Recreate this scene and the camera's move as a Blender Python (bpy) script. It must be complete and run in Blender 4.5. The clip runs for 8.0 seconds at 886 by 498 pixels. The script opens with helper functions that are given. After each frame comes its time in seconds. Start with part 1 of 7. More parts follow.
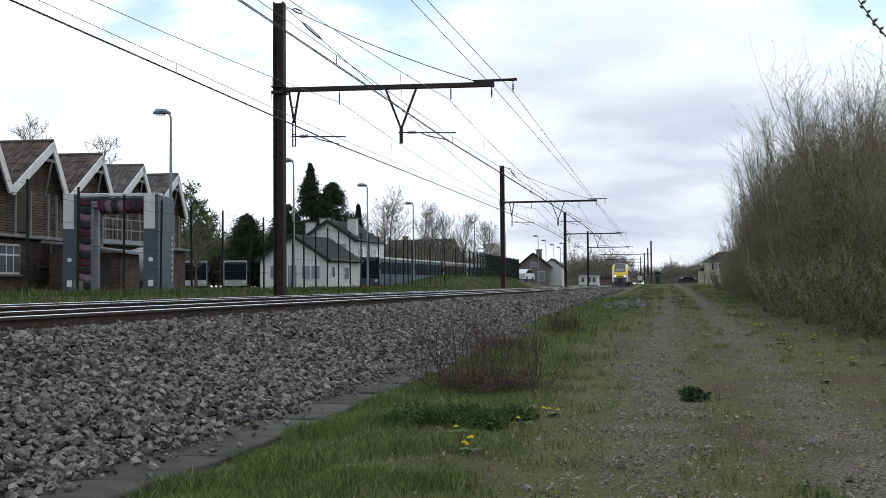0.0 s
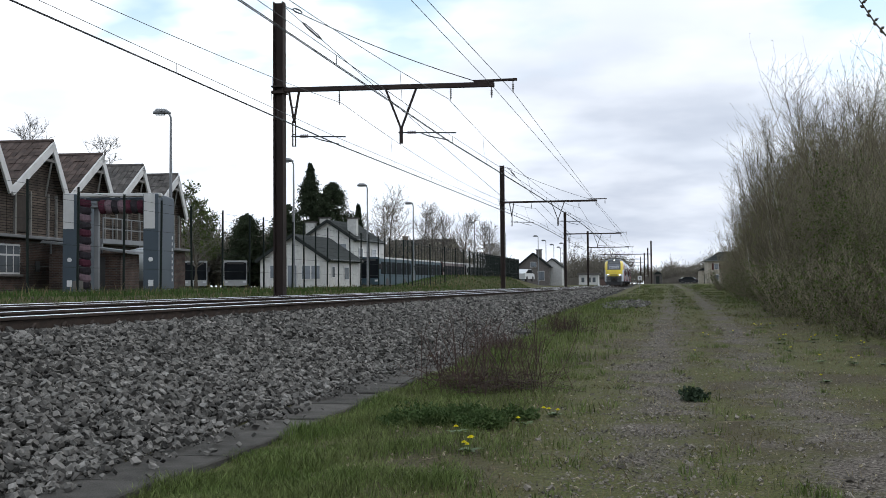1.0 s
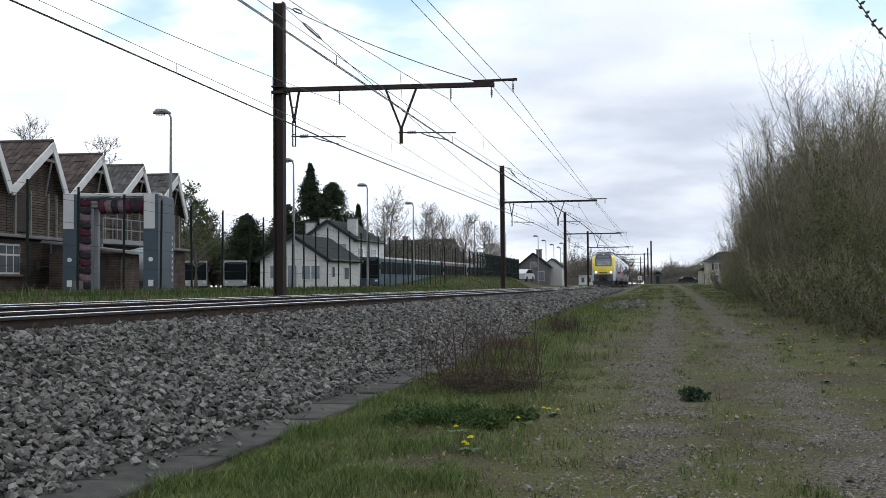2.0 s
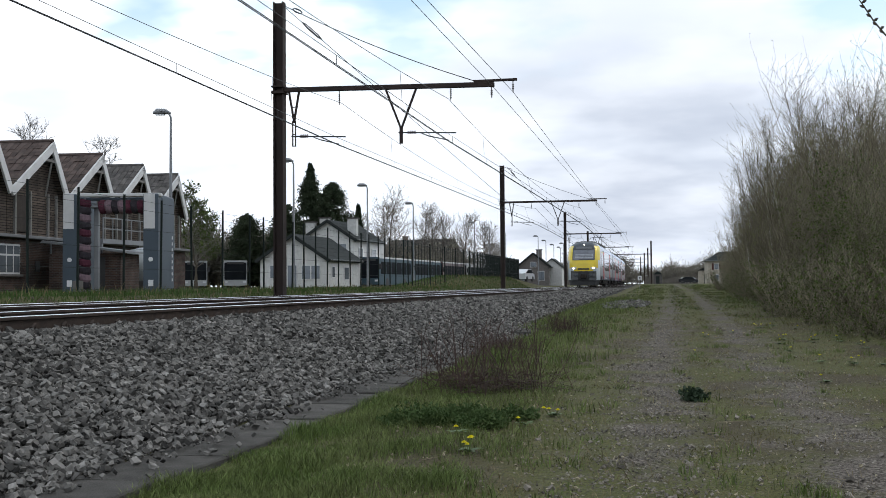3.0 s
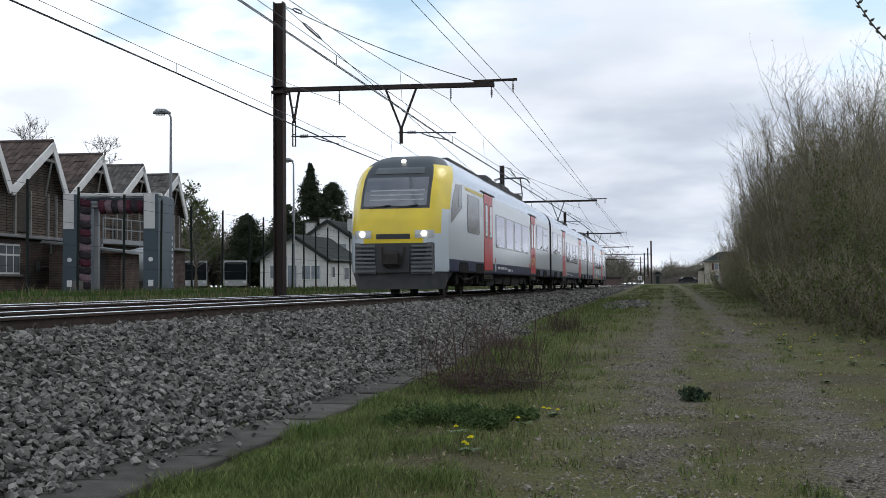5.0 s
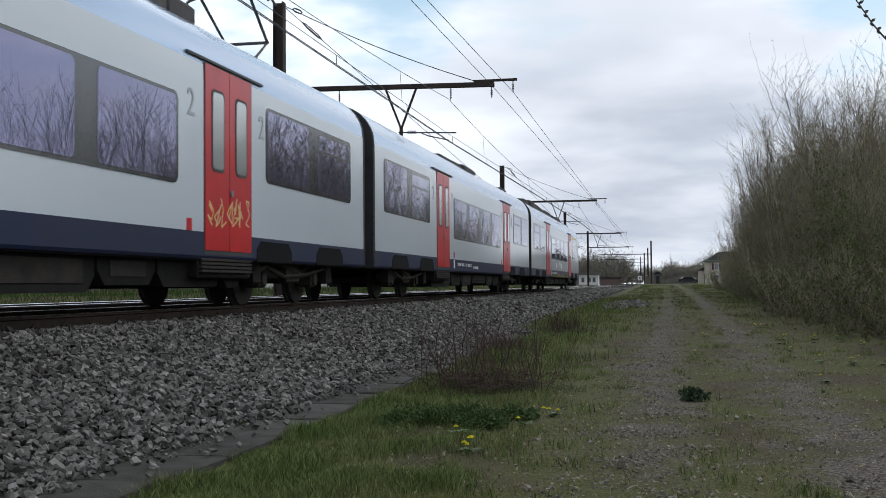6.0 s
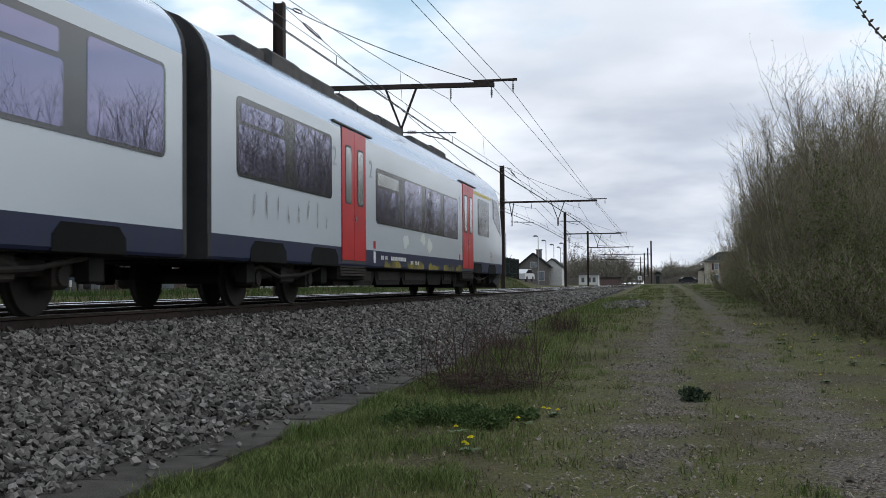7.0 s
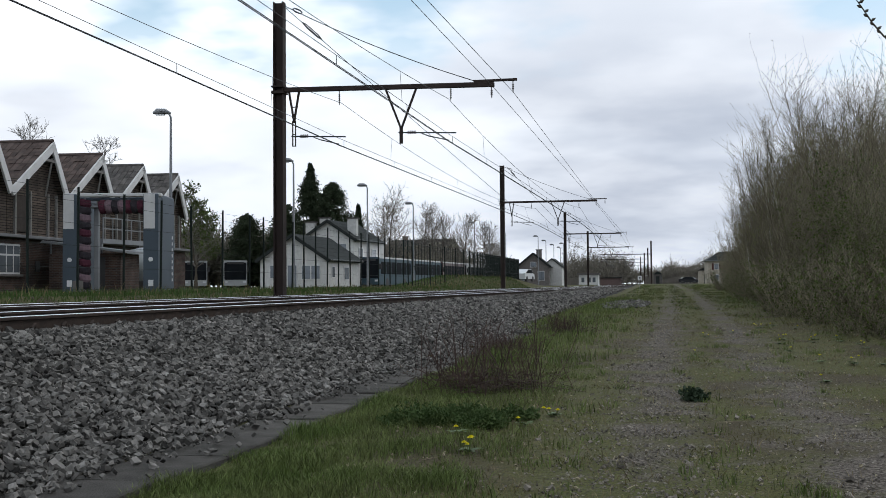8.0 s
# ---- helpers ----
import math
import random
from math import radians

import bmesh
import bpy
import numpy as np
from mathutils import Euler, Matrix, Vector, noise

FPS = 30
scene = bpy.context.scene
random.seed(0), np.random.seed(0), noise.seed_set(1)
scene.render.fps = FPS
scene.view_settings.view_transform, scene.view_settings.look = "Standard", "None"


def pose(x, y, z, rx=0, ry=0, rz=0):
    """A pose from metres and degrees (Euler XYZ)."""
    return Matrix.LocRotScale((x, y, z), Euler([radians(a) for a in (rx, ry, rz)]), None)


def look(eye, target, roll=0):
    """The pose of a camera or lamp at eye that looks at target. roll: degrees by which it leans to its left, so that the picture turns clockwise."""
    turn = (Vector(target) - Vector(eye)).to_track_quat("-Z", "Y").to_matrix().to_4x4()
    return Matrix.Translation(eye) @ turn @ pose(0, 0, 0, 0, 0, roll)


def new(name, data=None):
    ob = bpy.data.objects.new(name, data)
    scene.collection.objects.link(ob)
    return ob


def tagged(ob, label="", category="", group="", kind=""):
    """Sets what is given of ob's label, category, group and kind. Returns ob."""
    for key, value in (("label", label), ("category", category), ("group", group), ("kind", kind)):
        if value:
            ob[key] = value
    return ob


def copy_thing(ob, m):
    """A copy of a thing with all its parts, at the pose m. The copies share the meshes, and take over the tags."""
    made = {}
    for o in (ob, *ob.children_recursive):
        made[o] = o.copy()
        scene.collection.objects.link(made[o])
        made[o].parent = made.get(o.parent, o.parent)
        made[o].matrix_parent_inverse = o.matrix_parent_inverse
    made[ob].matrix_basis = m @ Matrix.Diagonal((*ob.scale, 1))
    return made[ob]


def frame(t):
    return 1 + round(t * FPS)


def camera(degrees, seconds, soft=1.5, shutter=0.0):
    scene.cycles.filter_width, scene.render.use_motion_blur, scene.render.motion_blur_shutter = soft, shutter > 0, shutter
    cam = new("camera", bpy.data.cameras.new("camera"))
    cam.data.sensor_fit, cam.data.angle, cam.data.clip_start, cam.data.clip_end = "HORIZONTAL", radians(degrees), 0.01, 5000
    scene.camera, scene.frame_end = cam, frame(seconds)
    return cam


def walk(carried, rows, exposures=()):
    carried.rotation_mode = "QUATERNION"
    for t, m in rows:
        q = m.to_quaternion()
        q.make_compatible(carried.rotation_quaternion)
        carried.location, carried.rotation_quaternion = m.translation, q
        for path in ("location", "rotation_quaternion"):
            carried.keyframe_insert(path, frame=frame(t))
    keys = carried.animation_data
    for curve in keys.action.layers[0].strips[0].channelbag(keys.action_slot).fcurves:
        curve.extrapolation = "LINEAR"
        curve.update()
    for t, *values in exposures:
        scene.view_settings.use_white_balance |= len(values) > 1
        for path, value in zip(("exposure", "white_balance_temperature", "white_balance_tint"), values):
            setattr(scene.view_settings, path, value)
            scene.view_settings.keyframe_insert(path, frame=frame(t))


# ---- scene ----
cam = camera(43.93, 8.0, soft=0.9, shutter=0.04)
EYE = Vector((0, 0, 0.30))                 # z = 0 is the rail head
YAW, TILT, LEAN = radians(12.118), radians(1.89), -0.42
AIM = EYE + 50 * Vector((-math.sin(YAW) * math.cos(TILT), math.cos(YAW) * math.cos(TILT), math.sin(TILT)))
walk(cam, [(0, look(EYE, AIM, LEAN)), (8.0, look(EYE, AIM, LEAN))],
     [(0, 0.0), (4.4, -0.05), (5.6, -0.21), (7.5, -0.21), (8.0, -0.23)])

# ---- light ----
SUN_AZ, SUN_EL = radians(40), radians(48)
world = bpy.data.worlds.new("overcast_sky")
scene.world = world
world.use_nodes = True


def build_sky():
    nt = world.node_tree
    nt.nodes.clear()
    add, link = nt.nodes.new, nt.links.new
    out, bg = add("ShaderNodeOutputWorld"), add("ShaderNodeBackground")
    sky = add("ShaderNodeTexSky")
    sky.sky_type, sky.sun_disc = "NISHITA", False
    sky.sun_elevation, sky.sun_rotation = SUN_EL, SUN_AZ
    co, sep = add("ShaderNodeTexCoord"), add("ShaderNodeSeparateXYZ")
    link(co.outputs["Generated"], sep.inputs[0])
    zz = add("ShaderNodeMath"); zz.operation = "MAXIMUM"; zz.inputs[1].default_value = 0.0
    link(sep.outputs[2], zz.inputs[0])
    za = add("ShaderNodeMath"); za.operation = "ADD"; za.inputs[1].default_value = 0.22
    link(zz.outputs[0], za.inputs[0])
    comb = add("ShaderNodeCombineXYZ")
    for i in (0, 1):
        dv = add("ShaderNodeMath"); dv.operation = "DIVIDE"
        link(sep.outputs[i], dv.inputs[0]); link(za.outputs[0], dv.inputs[1]); link(dv.outputs[0], comb.inputs[i])
    def cloud(scale, seed, lo, hi, detail=7):
        mp = add("ShaderNodeMapping"); mp.inputs["Location"].default_value = (seed, seed * 0.7, seed * 0.3)
        mp.inputs["Scale"].default_value = (scale, scale * 1.15, 1)
        n = add("ShaderNodeTexNoise"); n.inputs["Scale"].default_value = 1; n.inputs["Detail"].default_value = detail
        n.inputs["Roughness"].default_value = 0.48
        r = add("ShaderNodeMapRange"); r.interpolation_type = "SMOOTHSTEP"
        r.inputs["From Min"].default_value, r.inputs["From Max"].default_value = lo, hi
        link(comb.outputs[0], mp.inputs[0]); link(mp.outputs[0], n.inputs[0]); link(n.outputs[0], r.inputs[0])
        return r.outputs[0]
    cover = cloud(1.5, 11.7, 0.35, 0.50, 5)
    shade = cloud(0.75, 7.9, 0.36, 0.58, 5)
    fine = cloud(2.0, 1.7, 0.35, 0.7, 5)
    def mix(fac, a, b):
        m = add("ShaderNodeMix"); m.data_type = "RGBA"
        for sock, v in ((m.inputs[0], fac), (m.inputs[6], a), (m.inputs[7], b)):
            if isinstance(v, (tuple, float)):
                sock.default_value = v
            else:
                link(v, sock)
        return m.outputs[2]
    # the deck seen edge-on, low over the horizon, shows its grey undersides
    high = add("ShaderNodeMapRange"); high.interpolation_type = "SMOOTHSTEP"
    high.inputs["From Min"].default_value, high.inputs["From Max"].default_value = 0.12, 0.265
    link(sep.outputs[2], high.inputs[0])
    lit = add("ShaderNodeMath"); lit.operation = "MULTIPLY_ADD"; lit.use_clamp = True; lit.inputs[1].default_value = 0.55
    link(shade, lit.inputs[0])
    half = add("ShaderNodeMath"); half.operation = "MULTIPLY"; half.inputs[1].default_value = 0.36
    link(high.outputs[0], half.inputs[0]); link(half.outputs[0], lit.inputs[2])
    grey = mix(fine, (4.6, 5.15, 6.2, 1), (6.9, 7.35, 8.2, 1))
    clouds = mix(lit.outputs[0], grey, (12.5, 13.1, 13.8, 1))
    blue = mix(0.45, sky.outputs[0], (6.6, 9.4, 11.0, 1))
    low = add("ShaderNodeMath"); low.operation = "SUBTRACT"; low.inputs[0].default_value = 1.0
    link(high.outputs[0], low.inputs[1])
    deck = add("ShaderNodeMath"); deck.operation = "MAXIMUM"
    link(cover, deck.inputs[0]); link(low.outputs[0], deck.inputs[1])
    link(mix(deck.outputs[0], blue, clouds), bg.inputs[0])
    bg.inputs[1].default_value = 0.125
    link(bg.outputs[0], out.inputs[0])


build_sky()
sun = new("sun", bpy.data.lights.new("sun", "SUN"))
sun.data.energy, sun.data.angle, sun.data.color = 0.9, radians(25), (1, 0.95, 0.87)
sun.matrix_world = look(Vector((math.sin(SUN_AZ) * math.cos(SUN_EL), math.cos(SUN_AZ) * math.cos(SUN_EL), math.sin(SUN_EL))) * 60, (0, 0, 0))

# ---- materials ----
MATS = {}


def mat(name, a, b=None, scale=3.0, rough=0.8, metal=0.0, bump=0.0, bump_scale=60.0, emit=0.0, rand=0.0, island=0.0, stretch=(1, 1, 1), spec=None, coat=0.0, big=0.35):
    """A surface of two mixed colours at two scales, with fine relief; rand, island: spread of brightness from piece to piece."""
    if name in MATS:
        return MATS[name]
    m = MATS[name] = bpy.data.materials.new(name)
    m.use_nodes = True
    nt = m.node_tree
    add, link = nt.nodes.new, nt.links.new
    p = nt.nodes["Principled BSDF"]
    spec = spec if spec is not None else (0.5 if rough < 0.65 else 0.12)
    b = b or tuple(c * 0.75 for c in a)
    co, mp = add("ShaderNodeTexCoord"), add("ShaderNodeMapping")
    mp.inputs["Scale"].default_value = stretch
    link(co.outputs["Object"], mp.inputs[0])
    def noise_at(sc, detail=5):
        n = add("ShaderNodeTexNoise"); n.inputs["Scale"].default_value = sc; n.inputs["Detail"].default_value = detail
        link(mp.outputs[0], n.inputs[0])
        return n.outputs[0]
    mx = add("ShaderNodeMix"); mx.data_type = "FLOAT"; mx.inputs[0].default_value = big
    link(noise_at(scale), mx.inputs[2]); link(noise_at(scale * 0.13, 3), mx.inputs[3])
    rng = add("ShaderNodeMapRange"); rng.inputs["From Min"].default_value, rng.inputs["From Max"].default_value = 0.36, 0.64
    link(mx.outputs[0], rng.inputs[0])
    cm = add("ShaderNodeMix"); cm.data_type = "RGBA"
    cm.inputs[6].default_value, cm.inputs[7].default_value = (*a, 1), (*b, 1)
    link(rng.outputs[0], cm.inputs[0])
    col = cm.outputs[2]
    for amount, node, sock in ((rand, "ShaderNodeObjectInfo", "Random"), (island, "ShaderNodeNewGeometry", "Random Per Island")):
        if amount:
            src = add(node)
            r = add("ShaderNodeMapRange"); r.inputs["To Min"].default_value, r.inputs["To Max"].default_value = 1 - amount, 1 + amount
            link(src.outputs[sock], r.inputs[0])
            hs = add("ShaderNodeHueSaturation")
            link(r.outputs[0], hs.inputs["Value"]); link(col, hs.inputs["Color"])
            col = hs.outputs[0]
    link(col, p.inputs["Base Color"])
    p.inputs["Roughness"].default_value, p.inputs["Metallic"].default_value = rough, metal
    p.inputs["Specular IOR Level"].default_value, p.inputs["Coat Weight"].default_value = spec, coat
    p.inputs["Coat Roughness"].default_value, p.inputs["Coat IOR"].default_value = 0.07, 1.5
    if emit:
        p.inputs["Emission Color"].default_value, p.inputs["Emission Strength"].default_value = (*a, 1), emit
    if bump:
        bp = add("ShaderNodeBump"); bp.inputs["Strength"].default_value = bump; bp.inputs["Distance"].default_value = 0.02
        link(noise_at(bump_scale, 6), bp.inputs["Height"]); link(bp.outputs[0], p.inputs["Normal"])
    return m


# ---- mesh helpers ----
class Geo:
    """Vertices and faces of one mesh in the making."""

    def __init__(self):
        self.v, self.f = [], []

    def add(self, verts, faces):
        n = len(self.v)
        self.v.extend(tuple(p) for p in verts)
        self.f.extend(tuple(i + n for i in face) for face in faces)
        return self

    def box(self, x0, x1, y0, y1, z0, z1, m=None, bevel=0.0):
        c = bevel
        if c:
            pts, fs = [], []
            for z, q in ((z0, c), (z0 + c, 0), (z1 - c, 0), (z1, c)):
                pts += [(x0 + q, y0 + q, z), (x1 - q, y0 + q, z), (x1 - q, y1 - q, z), (x0 + q, y1 - q, z)]
            fs = [(3, 2, 1, 0), (12, 13, 14, 15)]
            for k in range(3):
                fs += [(4 * k + i, 4 * k + (i + 1) % 4, 4 * k + 4 + (i + 1) % 4, 4 * k + 4 + i) for i in range(4)]
        else:
            pts = [(x, y, z) for z in (z0, z1) for x, y in ((x0, y0), (x1, y0), (x1, y1), (x0, y1))]
            fs = [(3, 2, 1, 0), (4, 5, 6, 7), (0, 1, 5, 4), (1, 2, 6, 5), (2, 3, 7, 6), (3, 0, 4, 7)]
        if m is not None:
            pts = [m @ Vector(p) for p in pts]
        return self.add(pts, fs)

    def tube(self, pts, radii, n=6, cap=True):
        """A tube through pts; radii one number or one a point."""
        pts = [Vector(p) for p in pts]
        if not hasattr(radii, "__len__"):
            radii = [radii] * len(pts)
        vs, fs = [], []
        side = None
        for i, p in enumerate(pts):
            d = (pts[min(i + 1, len(pts) - 1)] - pts[max(i - 1, 0)])
            d = d.normalized() if d.length > 1e-9 else Vector((0, 0, 1))
            if side is None:
                side = d.cross(Vector((0, 0, 1)) if abs(d.z) < 0.9 else Vector((1, 0, 0))).normalized()
            side = (side - d * side.dot(d)).normalized()
            up = d.cross(side)
            for k in range(n):
                a = 2 * math.pi * k / n
                vs.append(p + radii[i] * (math.cos(a) * side + math.sin(a) * up))
        for i in range(len(pts) - 1):
            for k in range(n):
                k2 = (k + 1) % n
                fs.append((i * n + k, i * n + k2, (i + 1) * n + k2, (i + 1) * n + k))
        if cap:
            fs += [tuple(range(n - 1, -1, -1)), tuple((len(pts) - 1) * n + k for k in range(n))]
        return self.add(vs, fs)

    def prism(self, outline, axis, a, b):
        """An outline (2D, counter-clockwise) swept along an axis from a to b."""
        def place(u, w, t):
            return {"x": (t, u, w), "y": (u, t, w), "z": (u, w, t)}[axis]
        n = len(outline)
        vs = [place(u, w, a) for u, w in outline] + [place(u, w, b) for u, w in outline]
        fs = [tuple(range(n)), tuple(range(2 * n - 1, n - 1, -1))]
        fs += [(i + n, (i + 1) % n + n, (i + 1) % n, i) for i in range(n)]
        return self.add(vs, fs)

    def mesh(self, name, material, smooth=False, weld=False):
        me = bpy.data.meshes.new(name)
        me.from_pydata(self.v, [], self.f)
        me.materials.append(material)
        if smooth:
            me.polygons.foreach_set("use_smooth", [True] * len(me.polygons))
        if len(self.f) < 40000:
            bm = bmesh.new()
            bm.from_mesh(me)
            if weld:
                bmesh.ops.remove_doubles(bm, verts=bm.verts, dist=0.0005)
            bmesh.ops.recalc_face_normals(bm, faces=bm.faces)
            bm.to_mesh(me)
            bm.free()
        return me


def part(name, geo, material, parent, label="", smooth=False, kind="", weld=False):
    ob = new(name, geo.mesh(name, material, smooth, weld))
    ob.parent = parent
    return tagged(ob, label, kind=kind)


def shared(name, me, parent, m):
    ob = new(name, me)
    ob.parent = parent
    ob.matrix_basis = m
    return ob


def thing(name, m, label, category, group="", kind=""):
    ob = new(name)
    ob.empty_display_size = 0.3
    ob.matrix_basis = m
    return tagged(ob, label, category, group, kind)


def solid(name, geo, material, label, category, group="", kind="", m=None, smooth=False):
    ob = new(name, geo.mesh(name, material, smooth))
    if m is not None:
        ob.matrix_basis = m
    return tagged(ob, label, category, group, kind)


def round_rect(u0, u1, w0, w1, r, n=4):
    pts = []
    for cu, cw, a0 in ((u1 - r, w0 + r, -90), (u1 - r, w1 - r, 0), (u0 + r, w1 - r, 90), (u0 + r, w0 + r, 180)):
        pts += [(cu + r * math.cos(radians(a0 + 90 * k / n)), cw + r * math.sin(radians(a0 + 90 * k / n))) for k in range(n + 1)]
    return pts


# ---- the line of the track ----
D, KAP, GAP = 7.624, 0.00014, 3.85        # near track's distance, curvature, distance between the tracks


def bend(y):
    y = max(-250.0, y)
    far = 420.0
    return -KAP * y * y / 2 if y < far else -KAP * far * far / 2 - KAP * far * (y - far)


def on_track(s, lat, z=0.0):
    """The place s metres along the near track and lat metres to the right of its middle."""
    a = KAP * s
    return Vector((-D - (1 - math.cos(a)) / KAP + lat * math.cos(a), math.sin(a) / KAP + lat * math.sin(a), z))


def track_pose(s, lat=0.0, z=0.0):
    p = on_track(s, lat, z)
    return pose(p.x, p.y, p.z, 0, 0, math.degrees(KAP * s))


def step(a, b, v):
    t = min(1, max(0, (v - a) / (b - a)))
    return t * t * (3 - 2 * t)


def ground_z(x, y):
    """Height of the ground: a path below the line, the yard beyond it level with the rails."""
    l = x - bend(y) + D
    n = -0.93 + 0.0075 * min(160, max(-40, y))
    lumps = 0.035 * noise.noise((x * 0.7, y * 0.35, 0)) + 0.02 * noise.noise((x * 2.3, y * 2.0, 4))
    near = n + lumps * (step(140, 95, y) if abs(x) < 60 and y > -40 else 0)
    under = min(n - 0.12, -0.5)
    mound = 0.95 * step(-7.4, -9.6, l) * step(-15.0, -11.5, l) * step(76, 92, y) * step(150, 118, y)
    yard = 0.10 + mound + 0.06 * noise.noise((x * 0.15, y * 0.1, 9))
    if l > 2.5:
        return under + (near - under) * step(2.9, 3.7, l)
    return yard + (under - yard) * step(-8.2, -5.8, l)


# materials of the ground and the line
GRASS_GROUND = mat("grass_ground", (0.055, 0.060, 0.022), (0.085, 0.075, 0.040), 1.6, 0.95, bump=0.6, bump_scale=40)
STEEL = mat("worn_rail_steel", (0.88, 0.89, 0.91), (0.76, 0.76, 0.77), 5, 0.42, 1.0)
RUST = mat("rusty_rail_side", (0.030, 0.024, 0.021), (0.050, 0.036, 0.029), 8, 0.85, bump=0.3)
CONCRETE = mat("weathered_concrete", (0.125, 0.118, 0.112), (0.075, 0.071, 0.068), 2.5, 0.9, bump=0.4, bump_scale=90, rand=0.12)
STONE = mat("ballast_stone", (0.148, 0.141, 0.132), (0.072, 0.069, 0.064), 14, 0.9, bump=0.3, bump_scale=70, island=0.75)
# darker than the stone: the shade in the gaps is put into this colour
BED = mat("ballast_gap_shade", (0.034, 0.032, 0.031), (0.016, 0.015, 0.014), 22, 0.95, bump=1.0, bump_scale=28)
MAST_PAINT = mat("dark_mast_steel", (0.026, 0.020, 0.019), (0.044, 0.032, 0.029), 2.0, 0.7, bump=0.15, stretch=(1, 1, 0.3))
WIRE = mat("dark_wire", (0.035, 0.037, 0.042), (0.055, 0.055, 0.06), 3, 0.6, 0.4)
PORCELAIN = mat("dark_insulator", (0.05, 0.04, 0.04), (0.07, 0.06, 0.06), 5, 0.3)
GALV = mat("galvanised_steel", (0.22, 0.23, 0.24), (0.17, 0.178, 0.19), 2, 0.5, 0.5)


# ---- ground ----
def ground_material():
    """Grass and soil, with two worn gravel wheel tracks and moss on the path."""
    m = bpy.data.materials.new("path_and_grass")
    m.use_nodes = True
    nt = m.node_tree
    add, link = nt.nodes.new, nt.links.new
    p = nt.nodes["Principled BSDF"]
    co, sep = add("ShaderNodeTexCoord"), add("ShaderNodeSeparateXYZ")
    link(co.outputs["Object"], sep.inputs[0])
    def nz(sc, detail=6, vec=None):
        n = add("ShaderNodeTexNoise"); n.inputs["Scale"].default_value = sc; n.inputs["Detail"].default_value = detail
        link(co.outputs["Object"], n.inputs[0])
        return n.outputs[0]
    def calc(op, a, b=0.0):
        n = add("ShaderNodeMath"); n.operation = op
        for i, v in enumerate((a, b)):
            if isinstance(v, (int, float)):
                n.inputs[i].default_value = v
            else:
                link(v, n.inputs[i])
        return n.outputs[0]
    def ranged(v, a, b):
        r = add("ShaderNodeMapRange"); r.interpolation_type = "SMOOTHSTEP"
        r.inputs["From Min"].default_value, r.inputs["From Max"].default_value = a, b
        link(v, r.inputs[0])
        return r.outputs[0]
    def mix(fac, a, b):
        x = add("ShaderNodeMix"); x.data_type = "RGBA"
        for sock, v in ((x.inputs[0], fac), (x.inputs[6], a), (x.inputs[7], b)):
            if isinstance(v, tuple):
                sock.default_value = (*v, 1)
            else:
                link(v, sock)
        return x.outputs[2]
    wob = calc("MULTIPLY", calc("SUBTRACT", nz(0.45, 3), 0.5), 1.3)
    fray = calc("MULTIPLY", calc("SUBTRACT", nz(2.2, 7), 0.5), 1.7)
    def rut(centre, half):
        off = calc("ABSOLUTE", calc("ADD", calc("ADD", sep.outputs[0], -centre), wob))
        return ranged(calc("ADD", off, fray), half + 0.30, half - 0.20)
    worn = calc("MAXIMUM", rut(-0.30, 0.30), rut(1.18, 0.30))
    pebbles = nz(38, 4)
    gravel = mix(ranged(pebbles, 0.42, 0.62), (0.038, 0.031, 0.025), (0.142, 0.123, 0.105))
    soil = mix(nz(1.1), (0.050, 0.046, 0.017), (0.048, 0.033, 0.021))
    moss = mix(nz(2.6), (0.078, 0.077, 0.018), (0.050, 0.060, 0.015))
    turf = mix(ranged(nz(0.8, 4), 0.47, 0.66), moss, soil)
    turf = mix(ranged(nz(21, 5), 0.56, 0.70), turf, (0.098, 0.082, 0.048))
    turf = mix(calc("MULTIPLY", ranged(nz(52, 5), 0.48, 0.60), 0.75), turf, (0.026, 0.021, 0.013))
    turf = mix(calc("MULTIPLY", ranged(nz(90, 3), 0.60, 0.70), 0.6), turf, (0.14, 0.12, 0.08))
    link(mix(calc("MULTIPLY", worn, ranged(nz(0.9, 6), 0.38, 0.56)), turf, gravel), p.inputs["Base Color"])
    p.inputs["Roughness"].default_value = 0.95
    p.inputs["Specular IOR Level"].default_value = 0.2
    bp = add("ShaderNodeBump"); bp.inputs["Strength"].default_value = 0.8; bp.inputs["Distance"].default_value = 0.03
    link(nz(30, 8), bp.inputs["Height"]); link(bp.outputs[0], p.inputs["Normal"])
    return m


def build_ground():
    ls = sorted(set([-2500, -1200, -600, -300, -150, -100, -70, -50, -40, -32, -26, -22, -18] + [-16 + 0.5 * i for i in range(0, 37)]
                    + [2 + 0.2 * i for i in range(0, 55)] + [13 + 0.6 * i for i in range(14)] + [24, 30, 40, 60, 100, 200, 500, 1200, 2500]))
    ys = ([-400, -150, -60, -30, -15, -8] + [-4 + 0.5 * i for i in range(100)] + [46 + 2.0 * i for i in range(40)] + [126 + 6 * i for i in range(30)]
          + [310 + 30 * i for i in range(12)] + [720, 900, 1300, 2000, 3500])
    g = Geo()
    for y in ys:
        for l in ls:
            x = l + bend(y) - D
            g.v.append((x, y, ground_z(x, y)))
    n = len(ls)
    g.f = [(j * n + i, j * n + i + 1, (j + 1) * n + i + 1, (j + 1) * n + i) for j in range(len(ys) - 1) for i in range(n - 1)]
    return solid("ground", g, ground_material(), "rough grass and mossy soil with worn gravel wheel tracks", "ground", kind="structure", smooth=True)


